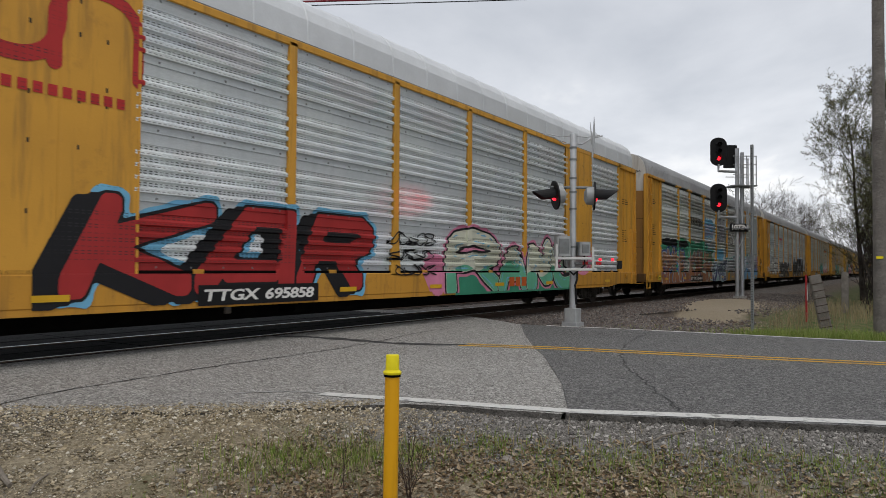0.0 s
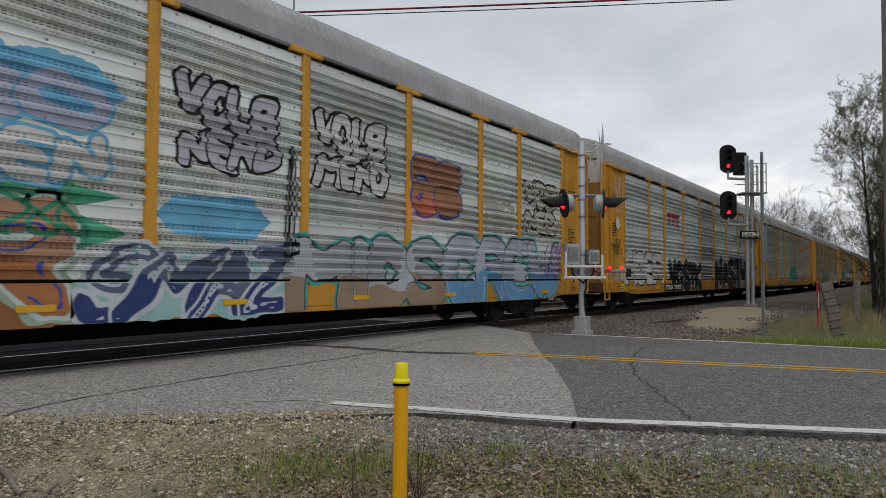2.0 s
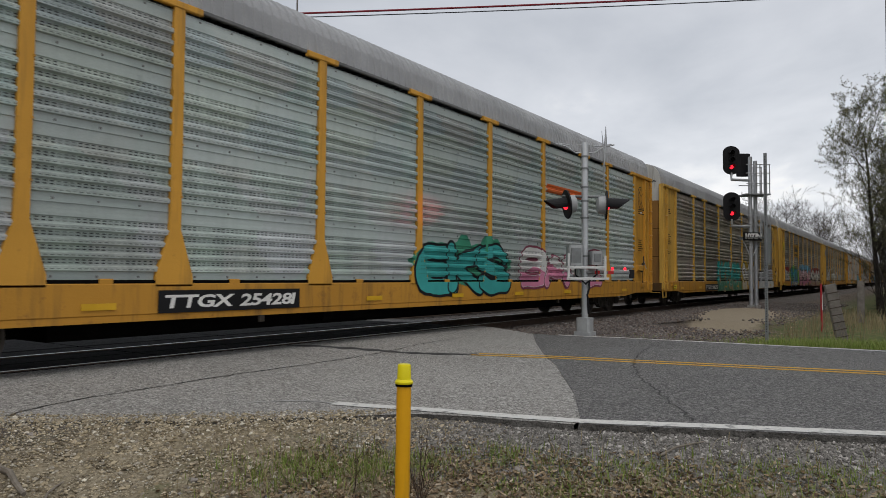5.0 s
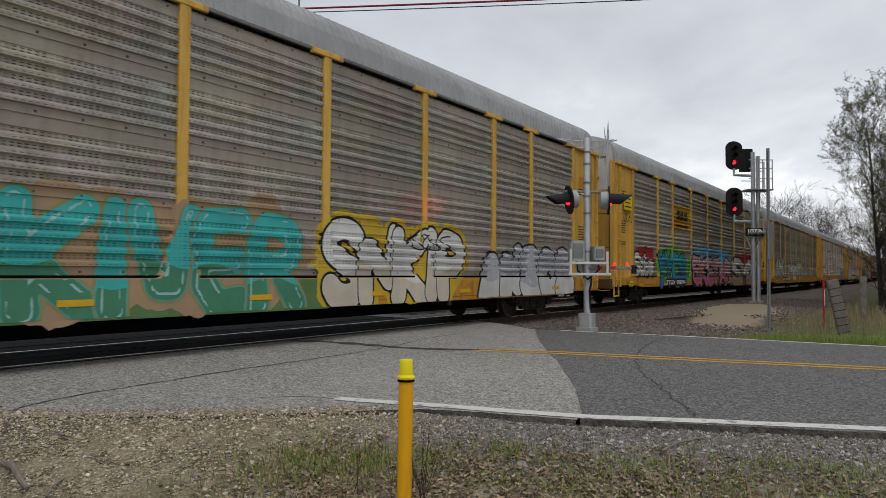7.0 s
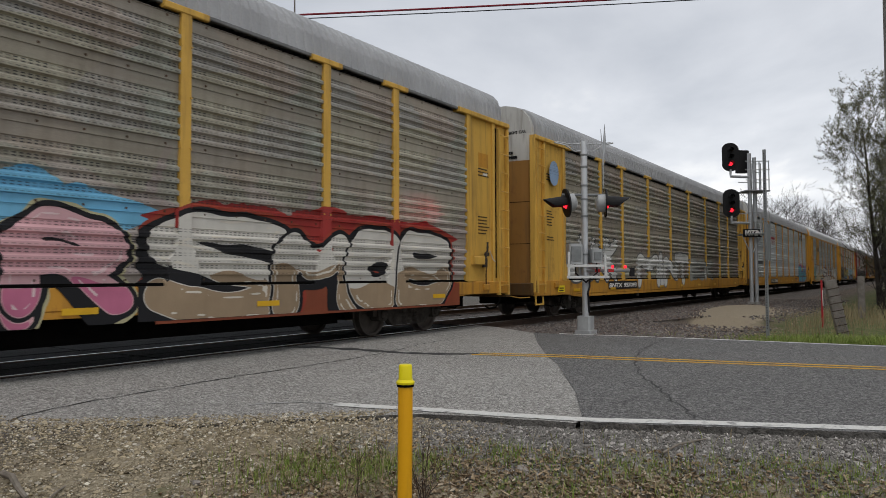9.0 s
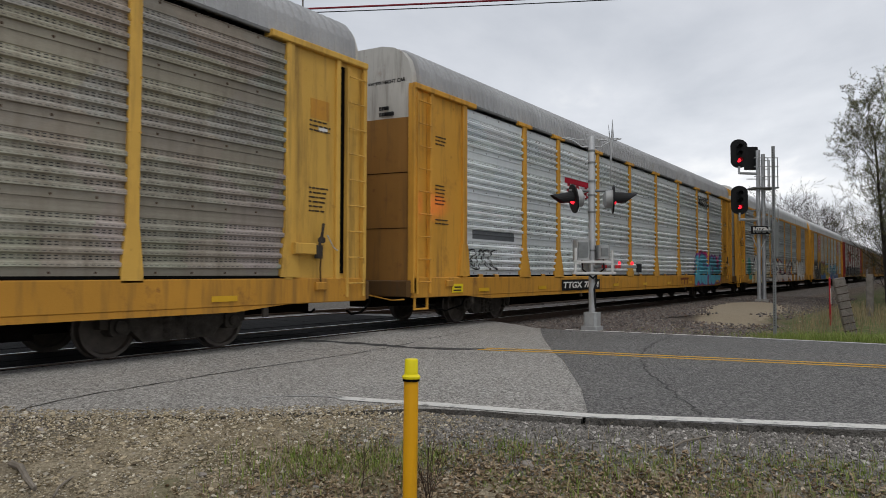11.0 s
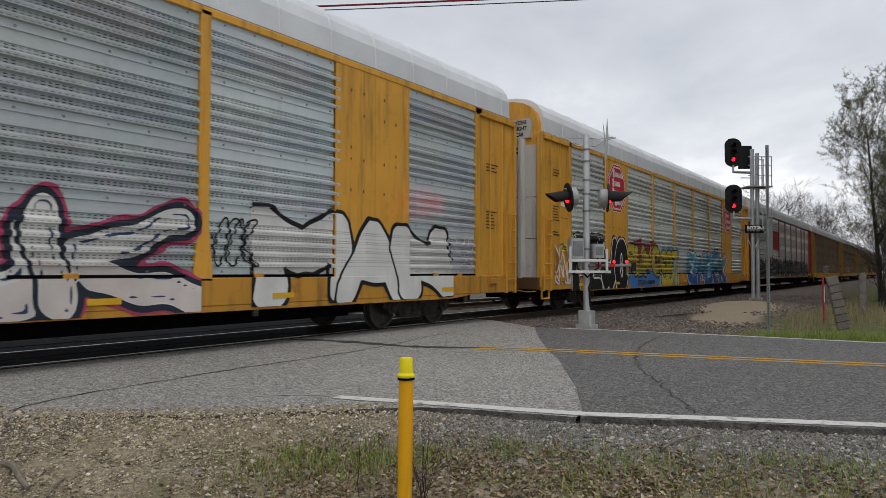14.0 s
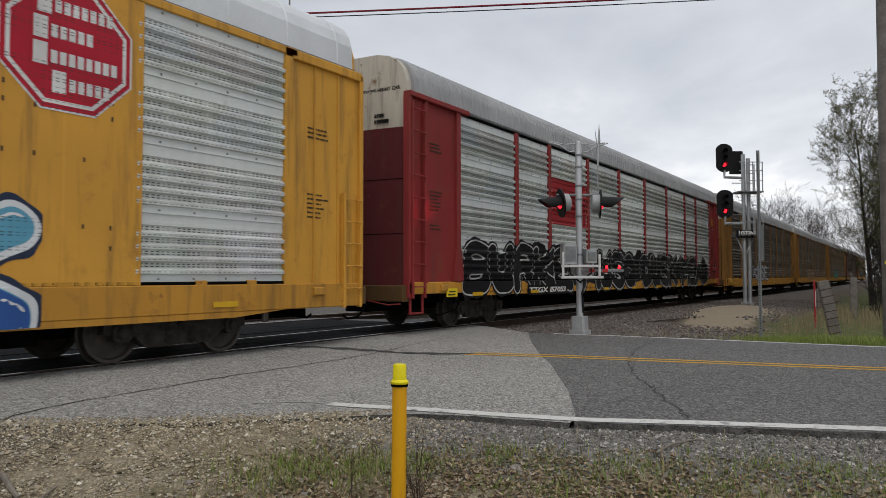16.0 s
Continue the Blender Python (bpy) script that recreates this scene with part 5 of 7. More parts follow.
def sheet_mesh(width, mat, cache={}):
    key = (round(width, 2), mat.name)
    if key not in cache:
        s = Shape()
        vs = [(x, PANEL - o, z) for x in (0, width) for z, o in PROFILE] + [(x, PANEL + 0.045, z) for x in (0, width) for z in (SHEET_LOW, SHEET_TOP)]
        n = len(PROFILE)
        fs = [(i, i + 1, n + i + 1, n + i) for i in range(n - 1)]
        fs += [(2 * n, 2 * n + 1, 2 * n + 3, 2 * n + 2), (0, n, 2 * n + 2, 2 * n), (n - 1, 2 * n + 1, 2 * n + 3, 2 * n - 1)]
        s.add(vs, fs)
        # bolt heads on the flat bands
        for k in range(5):
            z = SHEET_LOW + (SHEET_TOP - SHEET_LOW) / 4 * k + (0.04 if k < 4 else -0.04)
            x = 0.35
            while x < width - 0.2:
                s.box(x - .013, x + .013, PANEL - .002, PANEL + .02, z - .013, z + .013, 1)
                x += 0.55
        cache[key] = s.mesh("side_panel", [mat, M["bolt_rust"] if "dirty" in mat.name else M["steel_bolt"]])
    return cache[key]


def post_mesh(mat, capped, flare, cache={}):
    key = (mat.name, capped, flare)
    if key not in cache:
        s = Shape()
        w = 0.085
        s.bar(-w, w, SIDE, PANEL + 0.02, 1.75, EAVE, "z", 0.004)
        f = 0.1 + 0.2 * flare
        ring = [(-f, SILL_TOP - 0.04), (f, SILL_TOP - 0.04), (f, SILL_TOP + 0.1), (w, 1.75), (-w, 1.75), (-f, SILL_TOP + 0.1)]
        s.prism(ring, "y", SIDE, PANEL + 0.02)
        if capped:
            s.bar(-0.36, 0.36, SIDE - 0.015, PANEL + 0.03, EAVE - 0.02, EAVE + 0.075, "x", 0.012)
        for z in (2.2, 2.9, 3.6, 4.3):
            for x in (-.075, .075):
                s.box(x - .012, x + .012, SIDE - .012, SIDE + .01, z - .012, z + .012)
        cache[key] = s.mesh("post", mat)
    return cache[key]


def roof_mesh(mat, style, cache={}):
    key = (mat.name, style)
    if key not in cache:
        s = Shape()
        half, top = 1.46, RIDGE + (.06 if style == "B" else -.1)
        sect = []
        for i in range(15):
            a = math.pi * i / 14
            c, q = math.cos(a), math.sin(a)
            y = -half * math.copysign(abs(c) ** 0.6, c)
            sect.append((y, EAVE + 0.06 + (top - EAVE - 0.06) * abs(q) ** 0.55 * (0.93 + 0.07 * q)))
        xs, up = [], []
        x = 0.95
        while x < 27.3:
            for d, u in ((0, 0), (.02, .03), (.08, .03), (.10, 0)) if style != "B" else ((0, 0), (.015, .016), (.045, .016), (.06, 0)):
                xs.append(x + d); up.append(u)
            x += 0.19 if style != "B" else 1.18
        xs.append(27.32); up.append(0)
        vs = []
        for x, u in zip(xs, up):
            for y, z in sect:
                k = u
                n = Vector((0, y, (z - 4.2) * 1.2)).normalized()
                vs.append((x, y + n.y * k, z + n.z * k))
        m = len(sect)
        fs = [(i * m + j, i * m + j + 1, (i + 1) * m + j + 1, (i + 1) * m + j) for i in range(len(xs) - 1) for j in range(m - 1)]
        fs += [tuple(range(m)), tuple(range((len(xs) - 1) * m, len(xs) * m))]
        s.add(vs, fs)
        # edge rails whose dark colour stands for the shaded gap below the roof
        s.bar(0.9, 27.36, -1.49, -1.42, EAVE + 0.03, EAVE + 0.09, "x", 0.01, 1)
        s.bar(0.9, 27.36, 1.42, 1.49, EAVE + 0.0, EAVE + 0.10, "x", 0.01, 1)
        cache[key] = s.mesh("roof", [mat, M["eave_shade"]], False)
    return cache[key]


def mirrored(x):
    """Turns a near-side part to the far side."""
    return pose(x, 0, 0, 0, 0, 180)


def ladder(x, z0, z1, mat, parent, rungs):
    s = Shape()
    for d in (-.21, .21):
        s.bar(x + d - .03, x + d + .03, SIDE - .035, SIDE + .03, z0, z1, "z", .008)
    lad = part("ladder", s, mat, parent)
    for i in range(rungs):
        z = z0 + (i + .5) * (z1 - z0) / rungs
        part("rung", Shape().tube([(x - .2, SIDE - .05, z), (x + .2, SIDE - .05, z)], .011, 6), mat, lad)


def end_bay(root, flip, body, end_low, end_top, style, split):
    """One end of a car at its left; flip turns it to the other end."""
    turn = pose(HALF, 0, 0, 0, 0, 180) if flip else pose(-HALF, 0, 0)

    def fit(name, shape, mats, label=""):
        return part(name, shape, mats, root, label, at=turn)

    for side in (1, -1):
        y = lambda v: v * side
        a, b = sorted((y(-1.46), y(-1.36)))
        fit("end_plate", Shape().box(0.75, 2.62, a, b, SILL_TOP - .02, EAVE), body)
        a, b = sorted((y(SIDE), y(-1.36)))
        fit("door_post", Shape().bar(2.46, 2.62, a, b, SILL_TOP - .02, EAVE, "z", .004), body)
        if style == "A":
            sx = 1.38 if flip else 1.26
            fit("stiffener", Shape().bar(sx, sx + .1, a, b, SILL_TOP - .02, EAVE, "z", .015), body)
            a2, b2 = sorted((y(SIDE - .03), y(-1.36)))
            fit("header", Shape().bar(.72, 2.95, a2, b2, EAVE - .02, EAVE + .09, "x", .015), body)
            fit("gusset", Shape().prism([(2.32, SILL_TOP + .02), (2.72, SILL_TOP + .02), (2.66, 1.6), (2.62, 1.75), (2.42, 1.75)], "y", *sorted((y(SIDE - .012), y(-1.40)))), body)
        else:
            for xx in (1.32, 1.9):
                fit("stiffener", Shape().bar(xx, xx + .035, a + .03 * (side > 0), b - .03 * (side < 0), SILL_TOP, EAVE, "z", .01), body)
            fit("header", Shape().bar(0.75, 2.62, a, b, EAVE - .1, EAVE + .06, "x", .015), body)
        fit("corner_post", Shape().bar(.70, .80, a, b, SILL_TOP - .3, EAVE, "z", .012), body)
        # ladder on each corner
        lad = Shape()
        o = y(SIDE - .035)
        span = (.72 if style == "A" else .62, EAVE - .1 if style == "A" else 2.6)
        lo = fit("ladder", lad.bar(.77, .83, *sorted((o, y(SIDE + .06))), *span, "z", .008), body)
        part("stile", Shape().bar(1.19, 1.25, *sorted((o, y(SIDE + .06))), *span, "z", .008), body, lo)
        top = 4.5 if style == "A" else 2.5
        n = 9 if style == "A" else 5
        for i in range(n):
            z = .95 + i * (top - .95) / (n - 1)
            part("rung", Shape().tube([(.80, o - .015 * side, z), (1.22, o - .015 * side, z)], .013, 6), body, lo)
    # end doors, gap shade put into the darker paints, and the arched gable over them
    s = Shape()
    arc = []
    for i in range(13):
        t = math.pi * i / 12
        c, q = math.cos(t), math.sin(t)
        arc.append((-1.4 * math.copysign(abs(c) ** .6, c), EAVE - .25 + (RIDGE - EAVE + .2) * abs(q) ** .55))
    prof = []
    for yy in np.linspace(-1.33, 1.33, 13):
        prof.append((.78 - .16 * (1 - (yy / 1.33) ** 2) - (.012 if abs(yy) > 1.1 else 0), yy))
    ring = prof + [(.95, 1.33), (.95, -1.33)]
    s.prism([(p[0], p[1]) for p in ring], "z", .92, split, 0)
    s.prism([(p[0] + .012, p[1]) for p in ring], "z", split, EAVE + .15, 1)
    door = fit("end_door", s, [end_low, end_top], "soiled end doors, shade put into darker paints, under an arched gable")
    s = Shape()
    s.add([(0.80, yy, zz) for yy, zz in arc] + [(1.0, yy, zz) for yy, zz in arc],
          [tuple(range(13)), tuple(range(13, 26))] + [(i, (i + 1) % 13, 13 + (i + 1) % 13, 13 + i) for i in range(13)])
    part("gable", s, end_top, door)
    for z in (2.0, 3.1):
        ring2 = [(p[0] - .006, p[1]) for p in prof] + [(.9, 1.33), (.9, -1.33)]
        part("door_seam", Shape().prism(ring2, "z", z, z + .014), M["under"], door)
    if not flip:
        rows = (("EXCESS", .42), ("HEIGHT", .42), ("CAR", .24)) if style == "B" else (("EXCESS HEIGHT CAR", .95),)
        if style == "B":
            part("notice_plate", Shape().box(.655, .82, -1.2, -.6, 4.68, 5.2), M["white_end"], door, "white notice plate")
        for row, (text, wd) in enumerate(rows):
            v, f = word(text, .03, 0, 1, 1.0)
            h = .12 if style == "B" else .09
            y0, z0 = (-.68 - (.42 - wd) / 2, 5.04 - .16 * row) if style == "B" else (-.27, 4.93)
            x0 = .651 if style == "B" else .792
            s = Shape()
            s.add([(x0, y0 - wd * p, z0 + h * q) for p, q in v], f)
            part("end_lettering", s, M["black_paint"], door, "black stencilled words on the end")
        s = Shape()
        for row, n in ((0, 4), (1, 6)):
            for k in range(n):
                s.box(.66, .75, -.66 - .06 * k - .035, -.66 - .06 * k, 4.38 - .12 * row, 4.45 - .12 * row)
        part("end_number", s, M["black_paint"], door, "two rows of black stencilled marks")["kind"] = "stuff"
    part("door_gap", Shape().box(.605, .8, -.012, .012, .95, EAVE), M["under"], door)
    if style == "B":
        for yy in (-.95, -.4, .4, .95):
            part("door_rib", Shape().bar(.55, .8, yy - .09, yy + .09, .95, EAVE - .1, "z", .05), end_low, door)
    # buffer beam, coupler, hose and cut lever
    s = Shape()
    s.bar(.55, .78, -1.45, 1.45, .66, .98, "y", .02)
    fit("buffer_beam", s, M["yellow_deep"])
    s = Shape()
    s.bar(.18, .9, -.09, .09, .78, .98, "x", .02)
    s.bar(-.02, .2, -.17, .13, .72, 1.02, "x", .04)
    s.bar(-.06, .08, .02, .16, .74, 1.0, "z", .03)
    fit("coupler", s, M["truck"])
    pth = [(.6, -.55, .75), (.45, -.6, .52), (.25, -.58, .36), (.05, -.5, .33), (0, -.42, .4)]
    fit("air_hose", Shape().tube(pth, .024, 7), M["under"])
    fit("cut_lever", Shape().tube([(.5, -1.45, .62), (.42, -1.2, .6), (.42, -.4, .72), (.3, -.2, .9)], .013, 6), body)
    s = Shape()
    for x0 in (.78, 1.2):
        s.bar(x0, x0 + .05, -1.48, -1.44, .42, .8, "z", .006)
    s.bar(.78, 1.25, -1.48, -1.44, .40, .44, "x", .006)
    fit("step", s, body)
    if flip and style == "A":
        s = Shape()
        s.bar(1.82, 2.0, 1.50, 1.57, 1.36, 1.58, "z", .03)
        s.lathe([(.05, -.04), (.05, .04)], (1.88, 1.57, 1.66), (0, 1, 0), 12)
        fit("brake_box", s, M["truck"], "black hand-brake lever and chain box")
        fit("brake_lever", Shape().tube([(1.93, 1.56, 1.55), (1.9, 1.6, 1.75), (1.84, 1.57, 1.93)], .024, 8), M["truck"])
        fit("brake_chain", Shape().tube([(1.88, 1.56, 1.4), (1.9, 1.56, 1.2), (1.86, 1.54, .95)], .016, 6), M["yellow_deep"])
        fit("notice_frame", Shape().box(1.62, 2.05, 1.455, 1.464, 3.66, 3.98), M["notice_ground"], "outlined notice on the end plate")
        fit("brake_rod", Shape().tube([(1.75, 1.57, 1.75), (1.6, 1.57, 1.55), (1.5, 1.57, 1.5)], .012, 6), M["white_end"])
        fit("step_board", Shape().bar(2.05, 2.5, 1.5, 1.62, 1.42, 1.6, "x", .015), body)
        fit("white_plate", Shape().box(1.66, 1.86, 1.455, 1.466, 3.46, 3.54), M["label_white"], "small white plate")
        # black strip on the plate, painting the shade of the slot
        fit("door_slot", Shape().box(1.255, 1.375, 1.45, 1.475, 1.12, EAVE - .1), M["under"], "black strip for the shaded slot beside the end ladder")
    pth = [(1.0, -1.2, .62), (1.5, -1.25, .42), (2.2, -1.25, .33), (2.9, -1.2, .42), (3.2, -1.1, .6)]
    fit("brake_cable", Shape().tube(pth, .018, 6), M["under"])
    # yellow notice and stencils
    if style == "B":
        plate = fit("notice", Shape().box(1.98, 2.4, -1.475, -1.455, 1.70, 1.9), M["placard"], "small yellow warning plate")
        fit("white_plate", Shape().box(2.0, 2.3, -1.475, -1.455, 2.95, 3.05), M["label_white"], "small white plate")
        fit("panel_line", Shape().box(1.96, 2.44, -1.468, -1.455, 2.62, 2.632), M["stencil"])
        z0, y0 = 1.74, -1.479
    else:
        plate = fit("notice", Shape().box(2.0, 2.42, SIDE - .028, SIDE - .02, .72, .9), M["placard"], "small yellow warning plate")
        z0, y0 = .75, SIDE - .031
    for k in range(2):
        part("notice_bar", Shape().box(2.05 + .03 * k, 2.34, y0, y0 + .004, z0 + .065 * k, z0 + .03 + .065 * k), M["stencil"], plate)


def truck_mesh(cache={}):
    if "m" not in cache:
        s = Shape()
        for y in (-1.0, 1.0):
            ring = [(-1.15, .40), (-.72, .36), (-.55, .20), (.55, .20), (.72, .36), (1.15, .40), (1.15, .56), (.7, .58), (.42, .70), (-.42, .70), (-.7, .58), (-1.15, .56)]
            s.prism(ring, "y", y - .07, y + .07)
            for x in (-.9, .9):
                s.bar(x - .14, x + .14, y - .11, y + .11, .30, .55, "y", .05)
                s.lathe([(.085, 0), (.085, .05), (.05, .07)], (x, y - .10 if y < 0 else y + .10, .42), (0, -1 if y < 0 else 1, 0), 12)
            for x in (-.19, 0, .19):
                prof = []
                for i in range(9):
                    prof.append((.075 if i % 2 else .055, .22 + i * .04))
                s.lathe(prof, (x, y * 1.05, 0), sides=10)
        s.bar(-.2, .2, -1.0, 1.0, .5, .78, "y", .03)
        s.box(-.75, -.6, -.75, .75, .35, .45)
        s.box(.6, .75, -.75, .75, .35, .45)
        cache["m"] = s.mesh("truck_frame", M["truck"])
    return cache["m"]


def wheel_mesh(cache={}):
    if "m" not in cache:
        s = Shape()
        prof = [(.0, -.075), (.10, -.075), (.11, -.06), (.17, -.03), (.33, -.015), (.35, -.06), (.395, -.065), (.40, .05), (.425, .06), (.425, .08), (.35, .08), (.33, .03), (.16, .01), (.10, .05), (0, .05)]
        s.lathe(prof, (0, 0, 0), (0, 1, 0), 28)
        for k in range(4):
            a = k * math.pi / 2
            s.box(.22 * math.cos(a) - .02, .22 * math.cos(a) + .02, -.035, 0, .22 * math.sin(a) - .02, .22 * math.sin(a) + .02)
        cache["m"] = s.mesh("wheel", M["wheel"], True)
        cache["a"] = Shape().lathe([(.075, -1.02), (.075, -.8), (.085, -.7), (.085, .7), (.075, .8), (.075, 1.02)], (0, 0, 0), (0, 1, 0), 12).mesh("axle", M["wheel"], True)
    return cache["m"], cache["a"]


WHEEL_R = 0.40
SETS = []


def running_gear(root):
    wheel, axle = wheel_mesh()
    for uc in (4.18, 24.1):
        x = uc - HALF
        part("truck_frame", truck_mesh(), None, root, "cast steel truck side frames with springs", at=pose(x, 0, 0))
        for d in (-.9, .9):
            ws = part("wheelset", axle, None, root, "steel axle with two wheels", at=pose(x + d, 0, WHEEL_R))
            for sy in (1, -1):
                part("wheel", wheel, None, ws, at=pose(0, -.755 * sy - .02 * sy, 0, 0, 0, 0 if sy > 0 else 180))
            SETS.append((ws, x + d))


def under_body(root, body, low, tabs):
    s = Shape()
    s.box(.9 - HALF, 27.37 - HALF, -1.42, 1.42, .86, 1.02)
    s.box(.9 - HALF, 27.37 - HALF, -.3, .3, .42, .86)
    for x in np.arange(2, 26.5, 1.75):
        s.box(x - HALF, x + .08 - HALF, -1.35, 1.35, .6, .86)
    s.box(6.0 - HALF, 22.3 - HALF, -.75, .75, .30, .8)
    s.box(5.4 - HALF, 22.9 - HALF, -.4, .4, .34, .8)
    part("underframe", s, M["under"], root, "sooty steel underframe with its shade put into the near-black colour")
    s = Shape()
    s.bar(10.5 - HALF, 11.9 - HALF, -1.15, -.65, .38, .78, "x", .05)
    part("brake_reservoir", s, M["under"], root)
    s = Shape()
    for sy in (1, -1):
        y0, y1 = sorted((SIDE * sy, (SIDE + .09) * sy))
        s.bar(.72 - HALF, 27.55 - HALF, y0, y1, low + .06, SILL_TOP, "x", .015)
        s.prism([(2.6 - HALF, low + .06), (3.6 - HALF, low - .02), (24.7 - HALF, low - .02), (25.7 - HALF, low + .06)], "y", y0 + .01, y1 - .01)
    sill = part("side_sill", s, body, root)
    # brackets near the ends
    for u in (1.9, 26.4):
        s = Shape().bar(u - .12 - HALF, u + .12 - HALF, SIDE - .05, SIDE + .01, .84, .98, "x", .02)
        part("bracket", s, body, sill)
    # solid black strip that paints the shade between sill and sheets
    part("sill_gap", Shape().box(2.62 - HALF, 25.7 - HALF, SIDE + .012, PANEL + .03, SILL_TOP + .002, SHEET_LOW), M["under"], sill, "black strip for the shaded gap above the sill")
    for u in (3.3, 6.2, 11.4, 14.2, 17.0, 19.9, 24.5):
        part("reflector", Shape().box(u - .22 - HALF, u + .22 - HALF, SIDE - .022, SIDE - .018, .72, .80), M["reflector"], sill, "yellow reflector strip")
    for u in ([3.2, 3.9, 25.0] + [p + 1.0 for p in POSTS] if tabs else []):
        s = Shape().bar(u - .09 - HALF, u + .09 - HALF, SIDE + .004, PANEL, SILL_TOP - .02, SILL_TOP + .06, "x", .012)
        part("sheet_clip", s, body, sill)
    # rope and brackets that hang under the sill
    for u in (2.9, 8.8, 19.4, 25.3):
        s = Shape().bar(u - .05 - HALF, u + .05 - HALF, SIDE + .02, SIDE + .08, low - .12, low + .08, "z", .01)
        part("hanger", s, M["truck"], sill)


def stencils(root, seed, where):
    """Rows of small unreadable lettering as thin bars."""
    rng = random.Random(seed)
    for u0, z0, w, rows in where:
        s = Shape()
        for r in range(rows):
            x = u0 - HALF
            z = z0 - r * .075
            end = x + w * rng.uniform(.6, 1)
            while x < end:
                l = rng.uniform(.04, .14)
                s.box(x, min(x + l, end), SIDE + .05, SIDE + .075, z, z + .026)
                x += l + .025
        part("stencil_lettering", s, M["stencil"], root, "small black stencilled notices, unreadable")["kind"] = "stuff"


# ---- lettering and spray paint ----
GLYPHS = {}


def load_glyphs(chars):
    """Letter outlines of the built-in font as flat meshes, plain and thickened."""
    made = []
    for ch in sorted(set(chars)):
        for off in (0.0, 0.03, 0.085, 0.13):
            cu = bpy.data.curves.new("glyph", "FONT")
            cu.body, cu.offset, cu.resolution_u = ch, off, 3
            ob = new("glyph", cu)
            made.append((ch, off, ob))
    dg = bpy.context.evaluated_depsgraph_get()
    for ch, off, ob in made:
        me = bpy.data.meshes.new_from_object(ob.evaluated_get(dg))
        v = np.array([p.co[:2] for p in me.vertices]) if len(me.vertices) else np.zeros((0, 2))
        f = [tuple(p.vertices) for p in me.polygons]
        GLYPHS[ch, off] = (v, f)
        bpy.data.meshes.remove(me)
    for ch, off, ob in made:
        cu = ob.data
        bpy.data.objects.remove(ob)
        bpy.data.curves.remove(cu)


def word(text, off, jig, seed, squeeze=0.92):
    """Outline of a word set in a unit box: verts in 0..1, 0..1."""
    rng = random.Random(seed)
    vs, fs, x = [], [], 0.0
    for ch in text:
        if ch == " ":
            x += .35; continue
        ref = GLYPHS[ch, 0.0][0]
        v, f = GLYPHS[ch, off]
        lo, hi = ref.min(0), ref.max(0)
        h = max(hi[1] - lo[1], .3)
        a, sc, dz = rng.uniform(-jig, jig), 1 + rng.uniform(-jig, jig) * .8, rng.uniform(-jig, jig) * .35
        c = (lo + hi) / 2
        q = (v - c) * np.array([1, 1 / (h + .16)]) * np.array([1 + jig * .6, sc])
        w = (hi[0] - lo[0]) * (1 + jig * .6)
        q = np.stack([q[:, 0] * math.cos(a) - q[:, 1] * math.sin(a), q[:, 0] * math.sin(a) + q[:, 1] * math.cos(a)], 1)
        q += np.array([x + w / 2, .5 + dz])
        k = sum(len(p) for p in vs)
        vs.append(q)
        fs += [tuple(i + k for i in p) for p in f]
        x += w * squeeze + .05
    v = np.concatenate(vs)
    return v / np.array([max(x, .1), 1]), fs


def cloud(seed, lobes=9):
    """A sprayed haze with a lumpy outline, in the unit box, as one strip."""
    rng = random.Random(seed)
    bumps = [(rng.uniform(.75, 1.25) / lobes, (i + .5) / lobes + rng.uniform(-.03, .03), rng.uniform(.1, .3), rng.uniform(.05, .2)) for i in range(lobes)]
    vs, fs, m = [], [], lobes * 9
    for k in range(m + 1):
        x = k / m
        up = max([h * math.sqrt(max(0, 1 - ((x - c) / (w * .8)) ** 2)) for w, c, h, d in bumps])
        dn = max([d * math.sqrt(max(0, 1 - ((x - c) / (w * .8)) ** 2)) for w, c, h, d in bumps])
        e = min(1, 6 * min(x, 1 - x) + .02)
        j = rng.uniform(-.015, .015)
        vs += [(x, .5 + (-.3 - dn + j) * e), (x, .5 + (.2 + up + j) * e)]
        if k:
            fs.append((2 * k - 2, 2 * k, 2 * k + 1, 2 * k - 1))
    return np.array(vs), fs


def surface_out(u, z, style):
    """How far the car's side stands out, in metres from its centre line."""
    if z < SILL_TOP + .002:
        return SIDE
    for p in (2.52, 25.96):
        if abs(u - p) < .1 or u < 2.52 or u > 25.96:
            return SIDE
    wide = style == "B" and (5.15 < u < 7.27 or 21.1 < u < 23.2)
    if wide:
        return SIDE + .012
    posts = POSTS if style != "B" else POSTS[2:6]
    for p in posts:
        w = .1 if z > 1.75 else .1 + .2 * (1.75 - z) / .7
        if abs(u - p) < w + .001:
            return SIDE
    return PANEL - float(np.interp(z, PZ, PO))


